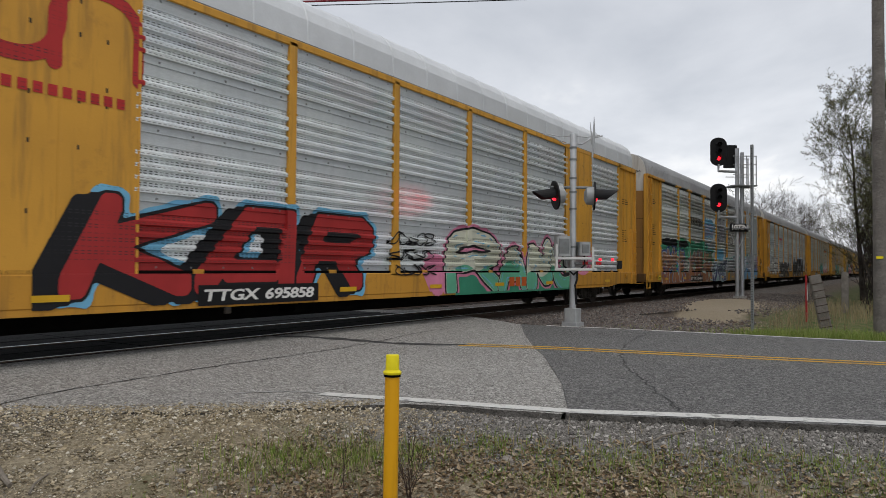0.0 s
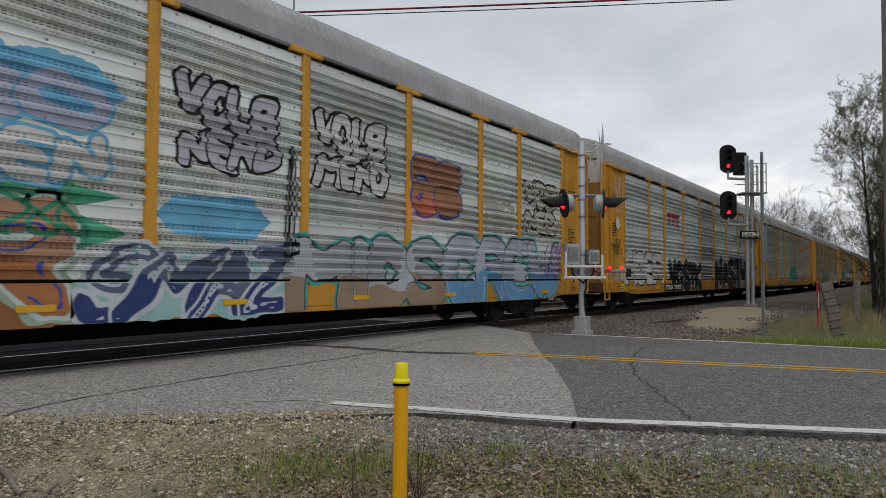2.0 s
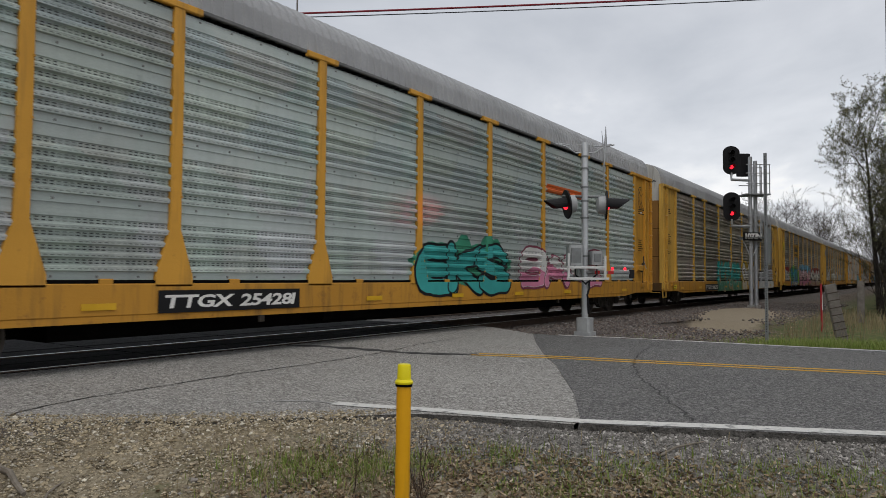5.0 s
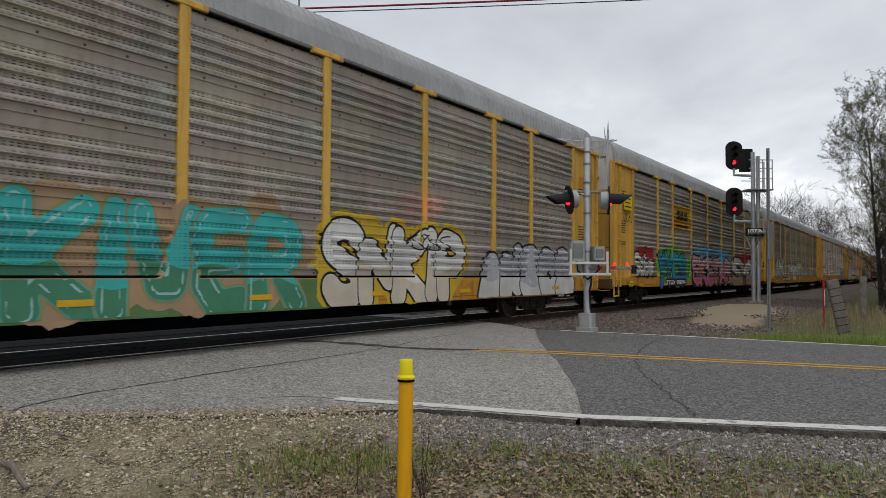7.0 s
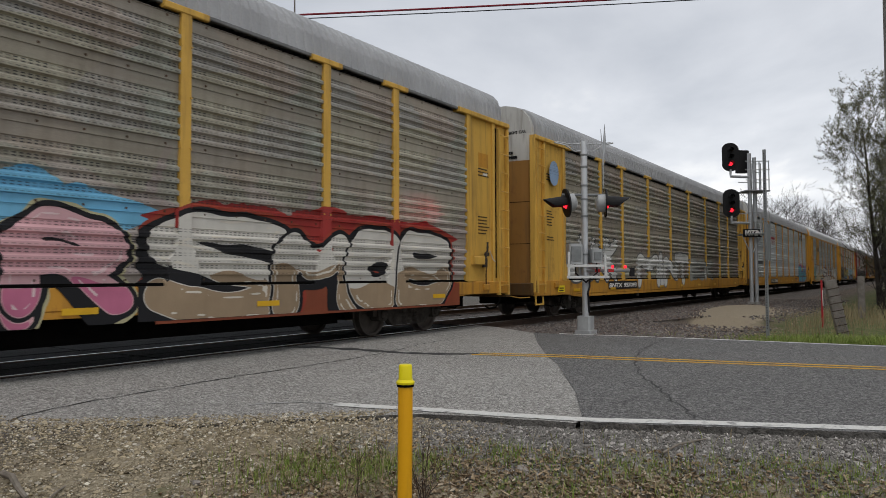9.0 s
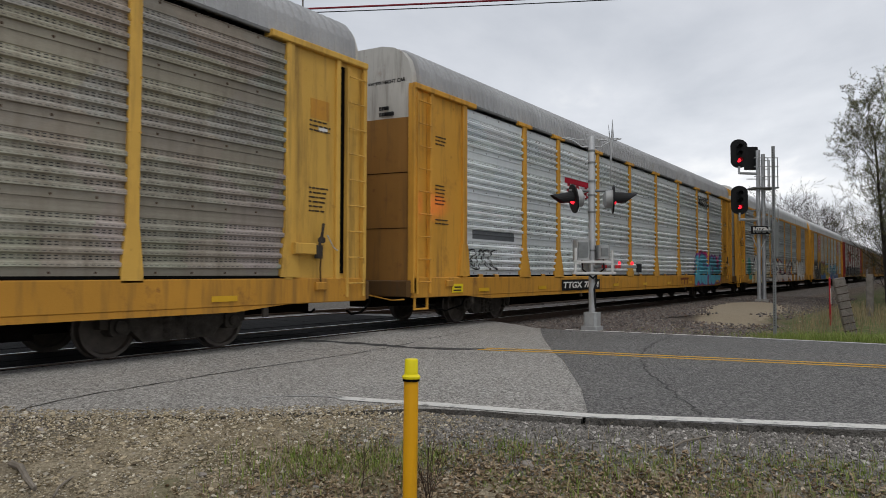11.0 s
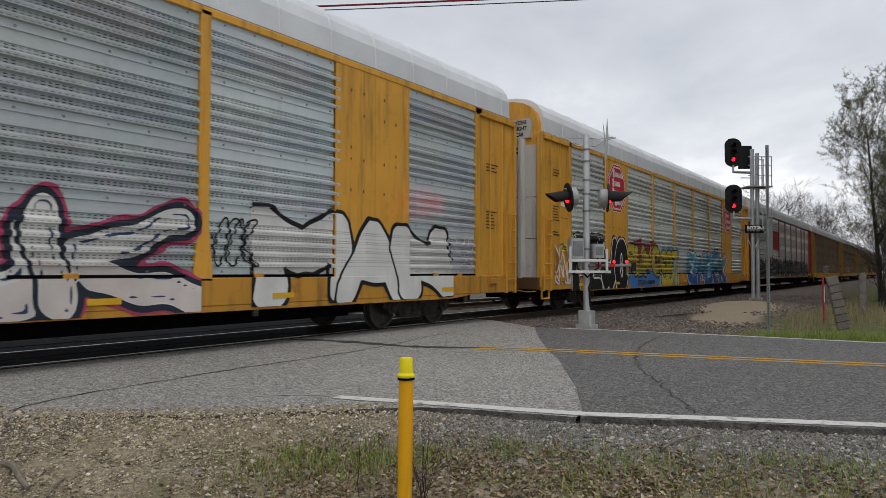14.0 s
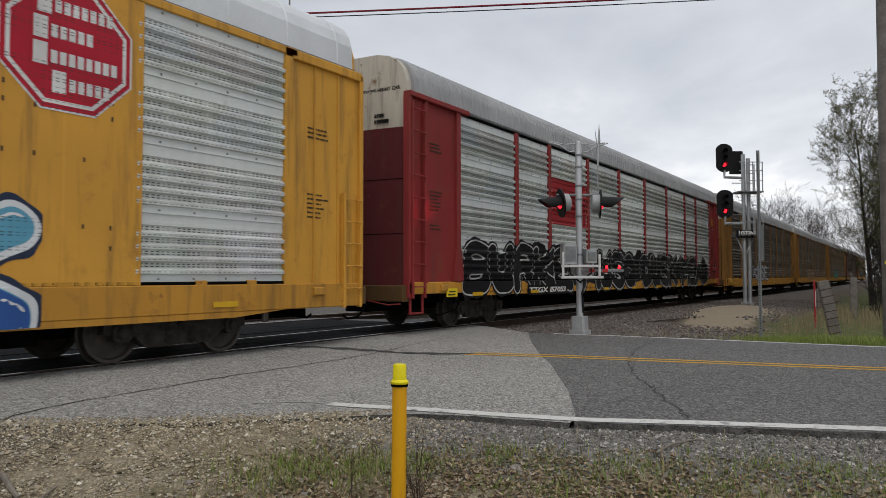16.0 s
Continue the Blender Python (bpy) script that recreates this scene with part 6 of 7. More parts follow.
def drape(name, v, f, root, style, mat, lift, label=""):
    """Lays a flat outline in car length and height over the ribs, posts and sill."""
    bm = bmesh.new()
    bv = [bm.verts.new((p[0], 0, p[1])) for p in v]
    for q in f:
        if len(set(q)) > 2:
            try:
                bm.faces.new([bv[i] for i in q])
            except ValueError:
                pass
    lo, hi = v.min(0), v.max(0)
    zs = [z for z in PZ if lo[1] < z < hi[1]]
    zs += [z for z in (SILL_TOP, SILL_TOP + .03) if lo[1] < z < hi[1]]
    us = []
    edges = POSTS if style != "B" else POSTS[2:6]
    for p in edges:
        us += [p - .13, p - .1, p + .1, p + .13]
    if style == "B":
        for p in (5.15, 7.27, 21.1, 23.2):
            us += [p - .02, p, p + .02]
    us += [2.62, 2.65, 25.83, 25.86]
    us = [u for u in us if lo[0] < u < hi[0]]
    for co, no in [((0, 0, z), (0, 0, 1)) for z in zs] + [((u, 0, 0), (1, 0, 0)) for u in us]:
        bmesh.ops.bisect_plane(bm, geom=bm.verts[:] + bm.edges[:] + bm.faces[:], plane_co=co, plane_no=no, dist=1e-5)
    for p in bm.verts:
        u, z = p.co.x, p.co.z
        p.co = (u - HALF, surface_out(u, z, style) - lift, z)
    me = bpy.data.meshes.new(name)
    bm.to_mesh(me)
    bm.free()
    me.materials.append(mat)
    return part(name, me, None, root, label)


def place(v, u0, u1, z0, z1, shear=0.0):
    q = v.copy()
    x = q[:, 0] + shear * (q[:, 1] - .5)
    return np.stack([u0 + (u1 - u0) * x, z0 + (z1 - z0) * q[:, 1]], 1)


SEED = [100]
# strokes of spray-can letters on a grid five wide and seven high
STROKES = dict(zip("ABCDEFGHIJKLMNOPQRSTUVWXYZ", (
    "002640 1232", "000636453303 33423000", "4536160402103041", "00062644422000", "46060040 0333", "460600 0333",
    "453616040210304143 4323", "0006 4046 0343", "2026", "4641301001", "0006 460340", "060040", "0006234640", "00064046",
    "163644423010020416", "00063645443303", "163644423010020416 2240", "00063645443303 2340", "45361605044241301001",
    "0646 2620", "060210304246", "062046", "0610233046", "0046 0640", "062346 2320", "06460040")))
STROKES.update(a="00163640 1131", o="103041433414030110", b="06003041423303", e="02424334140301103041", y="060343 4640", t="0646 2620 0605 4645",
               n="00064640", g="4536160402103041423202")


def rounded(pts, times):
    """Cuts the corners of a line of points."""
    for _ in range(times):
        closed = pts[0] == pts[-1]
        out = [] if closed else [pts[0]]
        for a, c in zip(pts, pts[1:]):
            out += [(a[0] * .75 + c[0] * .25, a[1] * .75 + c[1] * .25), (a[0] * .25 + c[0] * .75, a[1] * .25 + c[1] * .75)]
        out.append(out[0] if closed else pts[-1])
        pts = out
    return pts


def letter_fields(text, box, bold, jig, seed, soft, shear, U, Z, fat=1.0, wide=None, lap=.11):
    """For each letter, the distance of every grid point from its strokes, less the stroke's half width."""
    rng = random.Random(seed)
    u0, u1, z0, z1 = box
    H = z1 - z0
    wide = wide or [.5 if c == "I" else 1.3 if c in "MW" else .6 if c == " " else 1.0 for c in text]
    unit = (u1 - u0) / sum(wide)
    x, fields = u0, []
    for ch, w in zip(text, wide):
        cell = w * unit
        if ch != " ":
            r = min(bold * H, fat * {"I": .4, "M": .155, "W": .155, "N": .19, "n": .2, "H": .185, "U": .2}.get(ch, .205) * cell, fat * (.128 if ch in "ABEFGHPRSKXZabe" else .25) * H)
            over = lap * cell
            top, low = z1 - rng.uniform(0, jig) * H * .5, z0 + rng.uniform(0, jig) * H * .3
            tilt = rng.uniform(-jig, jig) * .5 + shear
            ph = [rng.uniform(0, 6.28) for _ in range(4)]
            amp = jig * .16
            uu = U + amp * np.sin(Z * 4.1 + ph[0]) + amp * .6 * np.sin(Z * 9 + U * 3 + ph[1])
            zz = Z + amp * np.sin(U * 3.7 + ph[2]) + amp * .6 * np.sin(U * 8 + ph[3])
            d = np.full(U.shape, 9.0)
            for st in STROKES[ch].split():
                pts = [(int(st[k]) / 4, int(st[k + 1]) / 6) for k in range(0, len(st), 2)]
                pts = rounded(pts, soft)
                P = [(x - over + r + (cell + 2 * over - 2 * r) * p + tilt * (q - .5) * H, low + r + (top - low - 2 * r) * q) for p, q in pts]
                for a, c in zip(P, P[1:]):
                    ex, ez = c[0] - a[0], c[1] - a[1]
                    l2 = ex * ex + ez * ez or 1e-9
                    k = np.clip(((uu - a[0]) * ex + (zz - a[1]) * ez) / l2, 0, 1)
                    px, pz = np.abs(uu - a[0] - k * ex), np.abs(zz - a[1] - k * ez)
                    m = np.hypot(px, pz) if soft else np.maximum(np.hypot(px, pz) * .88, np.maximum(px, pz))
                    d = np.minimum(d, m)
            # strokes swell towards the foot
            fields.append(d - r * (1.0 + .22 * (.5 - (Z - z0) / H)))
        x += cell
    return fields


def surface_grid(us, zs, style):
    """Outward place of the car's side at each crossing of a grid."""
    return np.array([[surface_out(u, z, style) for u in us] for z in zs])


def spray_grid(box, style, margin, step):
    u0, u1, z0, z1 = box
    us, zs = list(np.arange(u0 - margin, u1 + margin + step, step)), list(np.arange(z0 - margin, z1 + margin + step, step))
    keys_u = []
    for p in (POSTS if style != "B" else POSTS[2:6]):
        keys_u += [p - .102, p - .1, p + .1, p + .102]
    keys_u += [2.518, 2.522, 2.618, 2.622, 25.858, 25.862] + ([5.149, 5.151, 7.269, 7.271, 21.099, 21.101, 23.199, 23.201] if style == "B" else [])
    keys_z = list(PZ) + [SILL_TOP, SILL_TOP + .004]

    def merged(a, keys):
        keys = [k for k in keys if a[0] < k < a[-1]]
        a = [v for v in a if all(abs(v - k) > step * .35 for k in keys)]
        return np.array(sorted(set(a + keys)))

    us, zs = merged(us, keys_u), merged(zs, keys_z)
    stops = set(int(np.argmin(np.abs(us - k))) for k in keys_u if us[0] < k < us[-1])
    return us, zs, surface_grid(us, zs, style), stops


def sprayed_area(name, grid, field, root, mat, lift, label="", floor=SILL_LOW):
    """Meshes where the field is below zero, laid over ribs, posts and sill."""
    us, zs, out, stops = grid
    field = np.where(zs[:, None] < floor - .02, 1.0, field)
    inn = field < 0
    if not inn.any():
        return None
    count = inn[:-1, :-1].astype(int) + inn[1:, :-1] + inn[:-1, 1:] + inn[1:, 1:]
    V, F = [], []

    def vert(i, j, i2=None, j2=None):
        if i2 is None:
            V.append((us[j] - HALF, out[i, j] - lift, zs[i]))
        else:
            a, c = field[i, j], field[i2, j2]
            k = a / (a - c)
            V.append((us[j] + (us[j2] - us[j]) * k - HALF, out[i, j] + (out[i2, j2] - out[i, j]) * k - lift, zs[i] + (zs[i2] - zs[i]) * k))
        return len(V) - 1

    for i in range(len(zs) - 1):
        full = np.nonzero(count[i] == 4)[0]
        run = None
        for j in full:
            if run is not None and j == run[1] and j not in stops and np.ptp(out[i:i + 2, run[0]:j + 2], axis=1).max() < 1e-4:
                run[1] = j + 1
                continue
            if run is not None:
                F.append((vert(i, run[0]), vert(i, run[1]), vert(i + 1, run[1]), vert(i + 1, run[0])))
            run = [j, j + 1]
        if run is not None:
            F.append((vert(i, run[0]), vert(i, run[1]), vert(i + 1, run[1]), vert(i + 1, run[0])))
        for j in np.nonzero((count[i] > 0) & (count[i] < 4))[0]:
            ring = [(i, j), (i, j + 1), (i + 1, j + 1), (i + 1, j)]
            face = []
            for k in range(4):
                a, c = ring[k], ring[(k + 1) % 4]
                if inn[a]:
                    face.append(vert(*a))
                if inn[a] != inn[c]:
                    face.append(vert(*a, *c))
            if len(face) > 2:
                F.append(tuple(face))
    me = bpy.data.meshes.new(name)
    me.from_pydata(V, [], F)
    me.materials.append(mat)
    return part(name, me, None, root, label)


def graffiti(car, text, box, fill, line, back=None, halo=None, shear=0.0, jig=0.12, under=None, label="", bold=.15, edge=.055, glow=.09, soft=2, shine=None, fat=1.0, wide=None, lap=.11):
    """A sprayed piece: haze of colour, outline, fill. box: from, to along the car; low, high."""
    root, style = car
    SEED[0] += 1
    sd = SEED[0]
    u0, u1, z0, z1 = box
    if back:
        m = .3
        v, f = cloud(sd)
        drape("spray_haze", place(v, u0 - m, u1 + m, z0 + .1, z1 + .22), f, root, style, spray(back), .0035)
    H = z1 - z0
    edge, glow = min(edge, .07 * H), min(glow, .1 * H)
    grid = spray_grid(box, style, edge + glow + .06 + abs(under or 0), .045 if H > 1 else .03)
    U, Z = np.meshgrid(grid[0], grid[1])
    fields = letter_fields(text, box, bold, jig, sd, soft, shear, U, Z, fat, wide, lap)
    every = np.minimum.reduce(fields)
    if halo:
        sprayed_area("spray_halo", grid, every - edge - glow + .025 * np.sin(U * 11) * np.sin(Z * 13), root, spray(halo), .0055)
    line_at = every
    if under:
        moved = np.minimum.reduce(letter_fields(text, (u0 + under, u1 + under, z0 - .08, z1 - .08), bold, jig, sd, soft, shear, U, Z, fat, wide, lap))
        mid = np.minimum.reduce(letter_fields(text, (u0 + under / 2, u1 + under / 2, z0 - .04, z1 - .04), bold, jig, sd, soft, shear, U, Z, fat, wide, lap))
        line_at = np.minimum(every, np.minimum(moved, mid))
    sprayed_area("spray_outline", grid, line_at - edge, root, spray(line), .0085)
    cols = fill if isinstance(fill, list) else [fill]
    said = label or "sprayed graffiti letter with an outline"
    for i, d in enumerate(fields):
        for front in fields[i + 1:i + 2]:
            d = np.maximum(d, edge * .7 - front)
        ob = sprayed_area("graffiti_letter", grid, d, root, spray(cols[0]), .0115, said)
        if ob and len(cols) > 1:
            cut = z0 + H * (.42 + .1 * math.sin(i * 2.3)) + .07 * np.sin(U * 5 + i)
            fade = sprayed_area("letter_fade", grid, np.maximum(d + .012, Z - cut), root, spray(cols[1]), .0135)
            if fade:
                fade["kind"] = "stuff"
        if ob and shine:
            wave = .5 * np.sin(U * 6.1 + i * 1.7 + 2 * Z) + .5 * np.sin(Z * 7.3 - U * 2.2 + i)
            gleam = sprayed_area("letter_shine", grid, np.maximum(np.abs(d + .075 + .02 * wave) - .017, -.1 - wave), root, spray(shine), .0155)
            if gleam:
                gleam["kind"] = "stuff"


def separate(v, f):
    """Splits an outline into its connected letters."""
    lead = list(range(len(v)))

    def find(a):
        while lead[a] != a:
            lead[a] = lead[lead[a]]
            a = lead[a]
        return a

    for q in f:
        for a in q[1:]:
            lead[find(a)] = find(q[0])
    bins = {}
    for q in f:
        bins.setdefault(find(q[0]), []).append(q)
    out = []
    for qs in bins.values():
        ids = sorted({a for q in qs for a in q})
        at = {a: i for i, a in enumerate(ids)}
        out.append((v[ids], [tuple(at[a] for a in q) for q in qs]))
    return out


def haze(car, box, color, seed, lift=.003):
    """A cloudy sprayed ground behind letters."""
    v, f = cloud(seed, max(5, int((box[1] - box[0]) * 1.6)))
    drape("spray_haze", place(v, *box), f, car[0], car[1], spray(color), lift, "cloudy sprayed ground colour")


def tag_scrawl(car, box, color, seed, n=5, r=.014):
    """A quick unreadable tag: looping spray lines."""
    root, style = car
    rng = random.Random(seed)
    u0, u1, z0, z1 = box
    vs, fs = [], []
    for i in range(n):
        cx = u0 + (u1 - u0) * (i + .5) / n
        pts = []
        a, b, c = rng.uniform(1, 3), rng.uniform(0, 6), rng.uniform(.5, 2)
        for j in range(22):
            t = j / 21 * 5
            pts.append((cx + (u1 - u0) / n * .55 * math.sin(a * t + b), (z0 + z1) / 2 + (z1 - z0) * .5 * math.sin(c * t + b * .7)))
        for j, (p, q) in enumerate(zip(pts, pts[1:])):
            dx, dz = q[0] - p[0], q[1] - p[1]
            l = math.hypot(dx, dz) or 1
            nx, nz = -dz / l * r, dx / l * r
            k = len(vs)
            vs += [(p[0] + nx, p[1] + nz), (q[0] + nx, q[1] + nz), (q[0] - nx, q[1] - nz), (p[0] - nx, p[1] - nz)]
            fs.append((k, k + 1, k + 2, k + 3))
    drape("spray_tag", np.array(vs), fs, root, style, spray(color), .0165 + .001 * (seed % 4), "scrawled spray tag, unreadable")["kind"] = "stuff"


def number(car, text, u0, u1, z0=.69, z1=.88, ground=True, color=None):
    root, style = car
    if ground:
        drape("number_panel", np.array([(u0 - .1, z0 - .05), (u1 + .1, z0 - .05), (u1 + .1, z1 + .05), (u0 - .1, z1 + .05)]), [(0, 1, 2, 3)], root, style, M["black_paint"], .017)
    v, f = word(text, .03, 0, 1, 1.0)
    drape("car_number", place(v, u0, u1, z0, z1, .02), f, root, style, color or M["label_white"], .019, "white painted car number")


def quads(car, name, label, mat, rects, lift, shear=0.0):
    """Plain blocks of colour: (u0, u1, z0, z1); the blocks of a mark are parts of their own."""
    if name in ("company_mark", "web_lettering") and len(rects) > 1:
        return [quads(car, name, label, mat, [r], lift, shear) for r in rects]
    vs, fs = [], []
    for u0, u1, z0, z1 in rects:
        k = len(vs)
        s = shear * (z1 - z0)
        vs += [(u0, z0), (u1, z0), (u1 + s, z1), (u0 + s, z1)]
        fs.append((k, k + 1, k + 2, k + 3))
    return drape(name, np.array(vs), fs, car[0], car[1], mat, lift, label)


def blocks_logo(car, u0, u1, z0, z1, mat, n=3):
    """A company mark drawn as plain blocks."""
    w = (u1 - u0) / n
    h = z1 - z0
    quads(car, "company_mark", "red block-shaped company mark", mat, [(u0, u1, z1 - h * .3, z1)], .009)
    for i in range(n):
        a = u0 + i * w
        quads(car, "company_mark", "", mat, [(a + w * .28, a + w * .58, z0, z1 - h * .3)], .009, .12)


def polygon(car, name, label, mat, cx, cz, rx, rz, n, lift, turn=0.0):
    v = np.array([(cx + rx * math.cos(2 * math.pi * (i + turn) / n), cz + rz * math.sin(2 * math.pi * (i + turn) / n)) for i in range(n)])
    return drape(name, v, [tuple(range(n))], car[0], car[1], mat, lift, label)


def winding_mark(car, box, color):
    """A company mark drawn as one winding band."""
    grid = spray_grid(box, car[1], .1, .04)
    U, Z = np.meshgrid(grid[0], grid[1])
    band = np.minimum.reduce(letter_fields("Un", box, .075, 0, 1, 2, 0, U, Z))
    sprayed_area("company_mark", grid, band, car[0], spray(color), .006, "red winding band of a company mark")


def octagon_sign(car, cx, cz):
    r = .86
    polygon(car, "emblem", "red and white octagonal railway emblem", M["white_paint"], cx, cz, r, r * .98, 8, .006, .5)
    polygon(car, "emblem", "", spray((.42, .012, .03)), cx, cz, r * .97, r * .95, 8, .0075, .5)
    polygon(car, "emblem", "", M["white_paint"], cx, cz, r * .9, r * .88, 8, .009, .5)
    polygon(car, "emblem", "", spray((.42, .012, .03)), cx, cz, r * .84, r * .82, 8, .0105, .5)
    rects = []
    for i, (w0, w1) in enumerate(((-.38, .5), (-.42, .3), (-.42, .58), (-.2, .45))):
        z = cz + .42 - i * .3
        rects += [(cx + w0, cx + w0 + .16, z - .09, z + .17)]
        x = cx + w0 + .2
        while x < cx + w1:
            rects.append((x, x + .075, z - .05, z + .1)); x += .105
    quads(car, "emblem_lettering", "white lettering as plain bars", M["white_paint"], rects, .012)["kind"] = "stuff"


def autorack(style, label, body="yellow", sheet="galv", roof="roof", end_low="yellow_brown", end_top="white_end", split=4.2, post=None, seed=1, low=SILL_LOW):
    """style A: capped posts; B: wide plates either side; C: plain posts and a coloured square."""
    root = thing("autorack_car", label, "railway wagon", group="autorack train")
    bodym, postm = M[body], M[post or body]
    under_body(root, M["yellow_sill"], low, style == "B" or seed % 2)
    running_gear(root)
    part("roof", roof_mesh(M[roof], style), None, root, "ribbed sheet metal roof with rounded shoulders", at=pose(-HALF, 0, 0))
    for a, b in zip(BAYS, BAYS[1:]):
        wide = style == "B" and (abs(a - 5.3) < .01 or abs(a - 21.2) < .01)
        for m in (pose(a - HALF, 0, 0), mirrored(b - HALF)):
            if wide:
                s = Shape()
                w = b - a
                s.bar(-.13, w + .05, SIDE + .012, PANEL + .05, SILL_TOP, EAVE, "x", .004)
                plate = part("wide_plate", s, bodym, root, at=m)
                s = Shape()
                for row, zz in enumerate((1.5, 1.75, 2.55, 3.1, 3.3, 3.9, 4.3)):
                    for xx in (.28, .62, 1.2, 1.55):
                        if (row * 3 + int(xx * 7)) % 4:
                            s.box(xx - .014, xx + .014, SIDE + .009, SIDE + .02, zz - .028, zz + .028)
                part("rivet_marks", s, M["stencil"], plate)["kind"] = "stuff"
                for x in (-.13, w * .5 - .02, w + .03):
                    part("stiffener", Shape().bar(x, x + .04, SIDE + .0085, PANEL, SILL_TOP, EAVE, "z", .002), bodym, plate)
            else:
                part("side_panel", sheet_mesh(b - a, M[sheet]), None, root, at=m)
    for u in (POSTS if style != "B" else POSTS[2:6]):
        pm = post_mesh(postm, style == "A", .9 if (style == "A" and seed % 2) else .25)
        for m in (pose(u - HALF, 0, 0), mirrored(u - HALF)):
            part("post", pm, None, root, at=m)
    if style == "B":
        s = Shape()
        for sy in (1, -1):
            s.bar(2.5 - HALF, 25.9 - HALF, *sorted((SIDE * sy, (SIDE + .1) * sy)), EAVE - .06, EAVE + .06, "x", .012)
        part("top_rail", s, bodym, root)
    for flip in (False, True):
        end_bay(root, flip, bodym, M[end_low], M[end_top], "A" if style != "B" else "B", split)
    stencils(root, seed, [(1.5, 3.9, .5, 3), (1.5, 2.9, .45, 6), (1.5, 2.2, .5, 2), (26.2, 3.6, .6, 3), (26.2, 2.5, .5, 6), (3.0, .9, .7, 3), (12.2, .92, .6, 2), (24.0, .92, .6, 3)])
    return root, style

# ---- the cars, one by one ----
RED, BLACK, WHITE = (.36, .03, .03), (.012, .012, .014), (.62, .62, .6)
SKY, PINK, TEAL = (.16, .42, .62), (.62, .22, .34), (.05, .36, .34)
GREEN, BLUE, NAVY = (.05, .26, .16), (.05, .17, .42), (.03, .05, .16)
CREAM, TAN, BROWN = (.60, .58, .42), (.36, .25, .15), (.26, .11, .045)
LILAC, SILVER, GOLD = (.42, .45, .58), (.46, .47, .52), (.55, .38, .04)
CYAN, MAGENTA, MINT = (.12, .45, .60), (.60, .06, .22), (.40, .58, .42)
load_glyphs("KARBNGSMOEHXCWVTKYDILUPJFZQ0123456789")
TRAIN = []


def run_train():
    # 0
    c = autorack("B", "autorack wagon with yellow plates, pale roof and red graffiti", sheet="galv_bright", roof="roof_light", end_low="yellow_brown", end_top="yellow", seed=2)
    graffiti(c, "KaR", (6.5, 12.05, .76, 2.06), RED, BLACK, halo=SKY, shear=.36, jig=.005, under=-.34, soft=0, bold=.17, edge=.035, glow=.07, fat=.95, lap=-.02, wide=[1.1, 1.15, 1.0], label="big red slanted graffiti letter with black shadow")
    tag_scrawl(c, (12.6, 14.2, 1.6, 1.85), BLACK, 1); tag_scrawl(c, (12.6, 14.1, 1.3, 1.5), BLACK, 2); tag_scrawl(c, (12.8, 14.2, 1.0, 1.2), BLACK, 3)
    number(c, "TTGX 695858", 8.33, 10.54, .64, .83)
    quads(c, "spray_haze", "green and pink sprayed ground", spray(GREEN), [(15.0, 21.4, .55, 1.02)], .005)
    haze(c, (13.7, 15.6, .55, 1.6), PINK, 301, .0045)
    graffiti(c, "RANG", (14.7, 21.75, .5, 2.05), [(.60, .61, .50), (.13, .42, .27)], BLACK, shine=SKY, halo=PINK, glow=.06, edge=.05, bold=.24, jig=.13, soft=2, fat=1.0, lap=.04, wide=[1.45, .95, 1.0, 1.0], label="pale cream and green graffiti letter with black outline")
    quads(c, "company_mark", "orange block-shaped company mark", spray((.5, .1, .02)), [(17.5, 17.78, .7, .93), (17.85, 18.1, .7, .93), (18.18, 18.45, .7, .93)], .02)
    polygon(c, "spray_haze", "pink sprayed bubble", spray(PINK), 22.4, 1.45, .75, .5, 20, .006)
    tag_scrawl(c, (21.8, 23.0, 1.1, 1.7), (.2, .03, .1), 4)
    winding_mark(c, (5.2, 7.25, 3.42, 4.55), (.42, .03, .03))
    quads(c, "web_lettering", "row of small red lettering", spray((.45, .03, .03)), [(5.45 + .17 * i, 5.56 + .17 * i, 3.1, 3.23) for i in range(10)], .008)
    TRAIN.append(c)
    # 1
    c = autorack("A", "autorack wagon with grey sheets covered in colourful graffiti", sheet="galv_grey", seed=4)
    haze(c, (2.6, 12.5, .9, 2.4), (.08, .36, .22), 309)
    v, f = cloud(7, 14)
    drape("spray_haze", place(v, 2.4, 12.4, 1.6, 2.6), f, c[0], c[1], spray((.08, .36, .22)), .0032)
    v, f = cloud(17, 14)
    drape("spray_haze", place(v, 2.5, 7.4, 2.1, 2.5), f, c[0], c[1], spray(BLACK), .0034)
    quads(c, "spray_haze", "brown sprayed band", spray(BROWN), [(2.7, 11.6, .54, 1.03)], .004)
    graffiti(c, "SMOR", (2.75, 6.3, .5, 2.08), [(.40, .235, .145), (.36, .15, .06)], (.45, .56, .56), halo=(.05, .08, .30), shine=(.04, .07, .32), jig=.3, soft=0, edge=.045, glow=.07, bold=.2, fat=1.0, label="brown interlocking graffiti letter with white and blue edges")
    graffiti(c, "WS", (6.25, 7.0, 1.1, 1.65), (.55, .56, .5), (.3, .3, .28), jig=.3, soft=2)
    graffiti(c, "KAER", (7.15, 11.7, .55, 2.1), [(.40, .235, .145), (.36, .15, .06)], (.5, .6, .58), halo=(.30, .40, .30), shine=(.04, .07, .32), jig=.2, soft=0, edge=.05, bold=.18, glow=.05, fat=1.0, label="brown graffiti letter with white and blue edges")
    haze(c, (11.8, 15.3, .45, 1.6), (.30, .48, .48), 312, .0038)
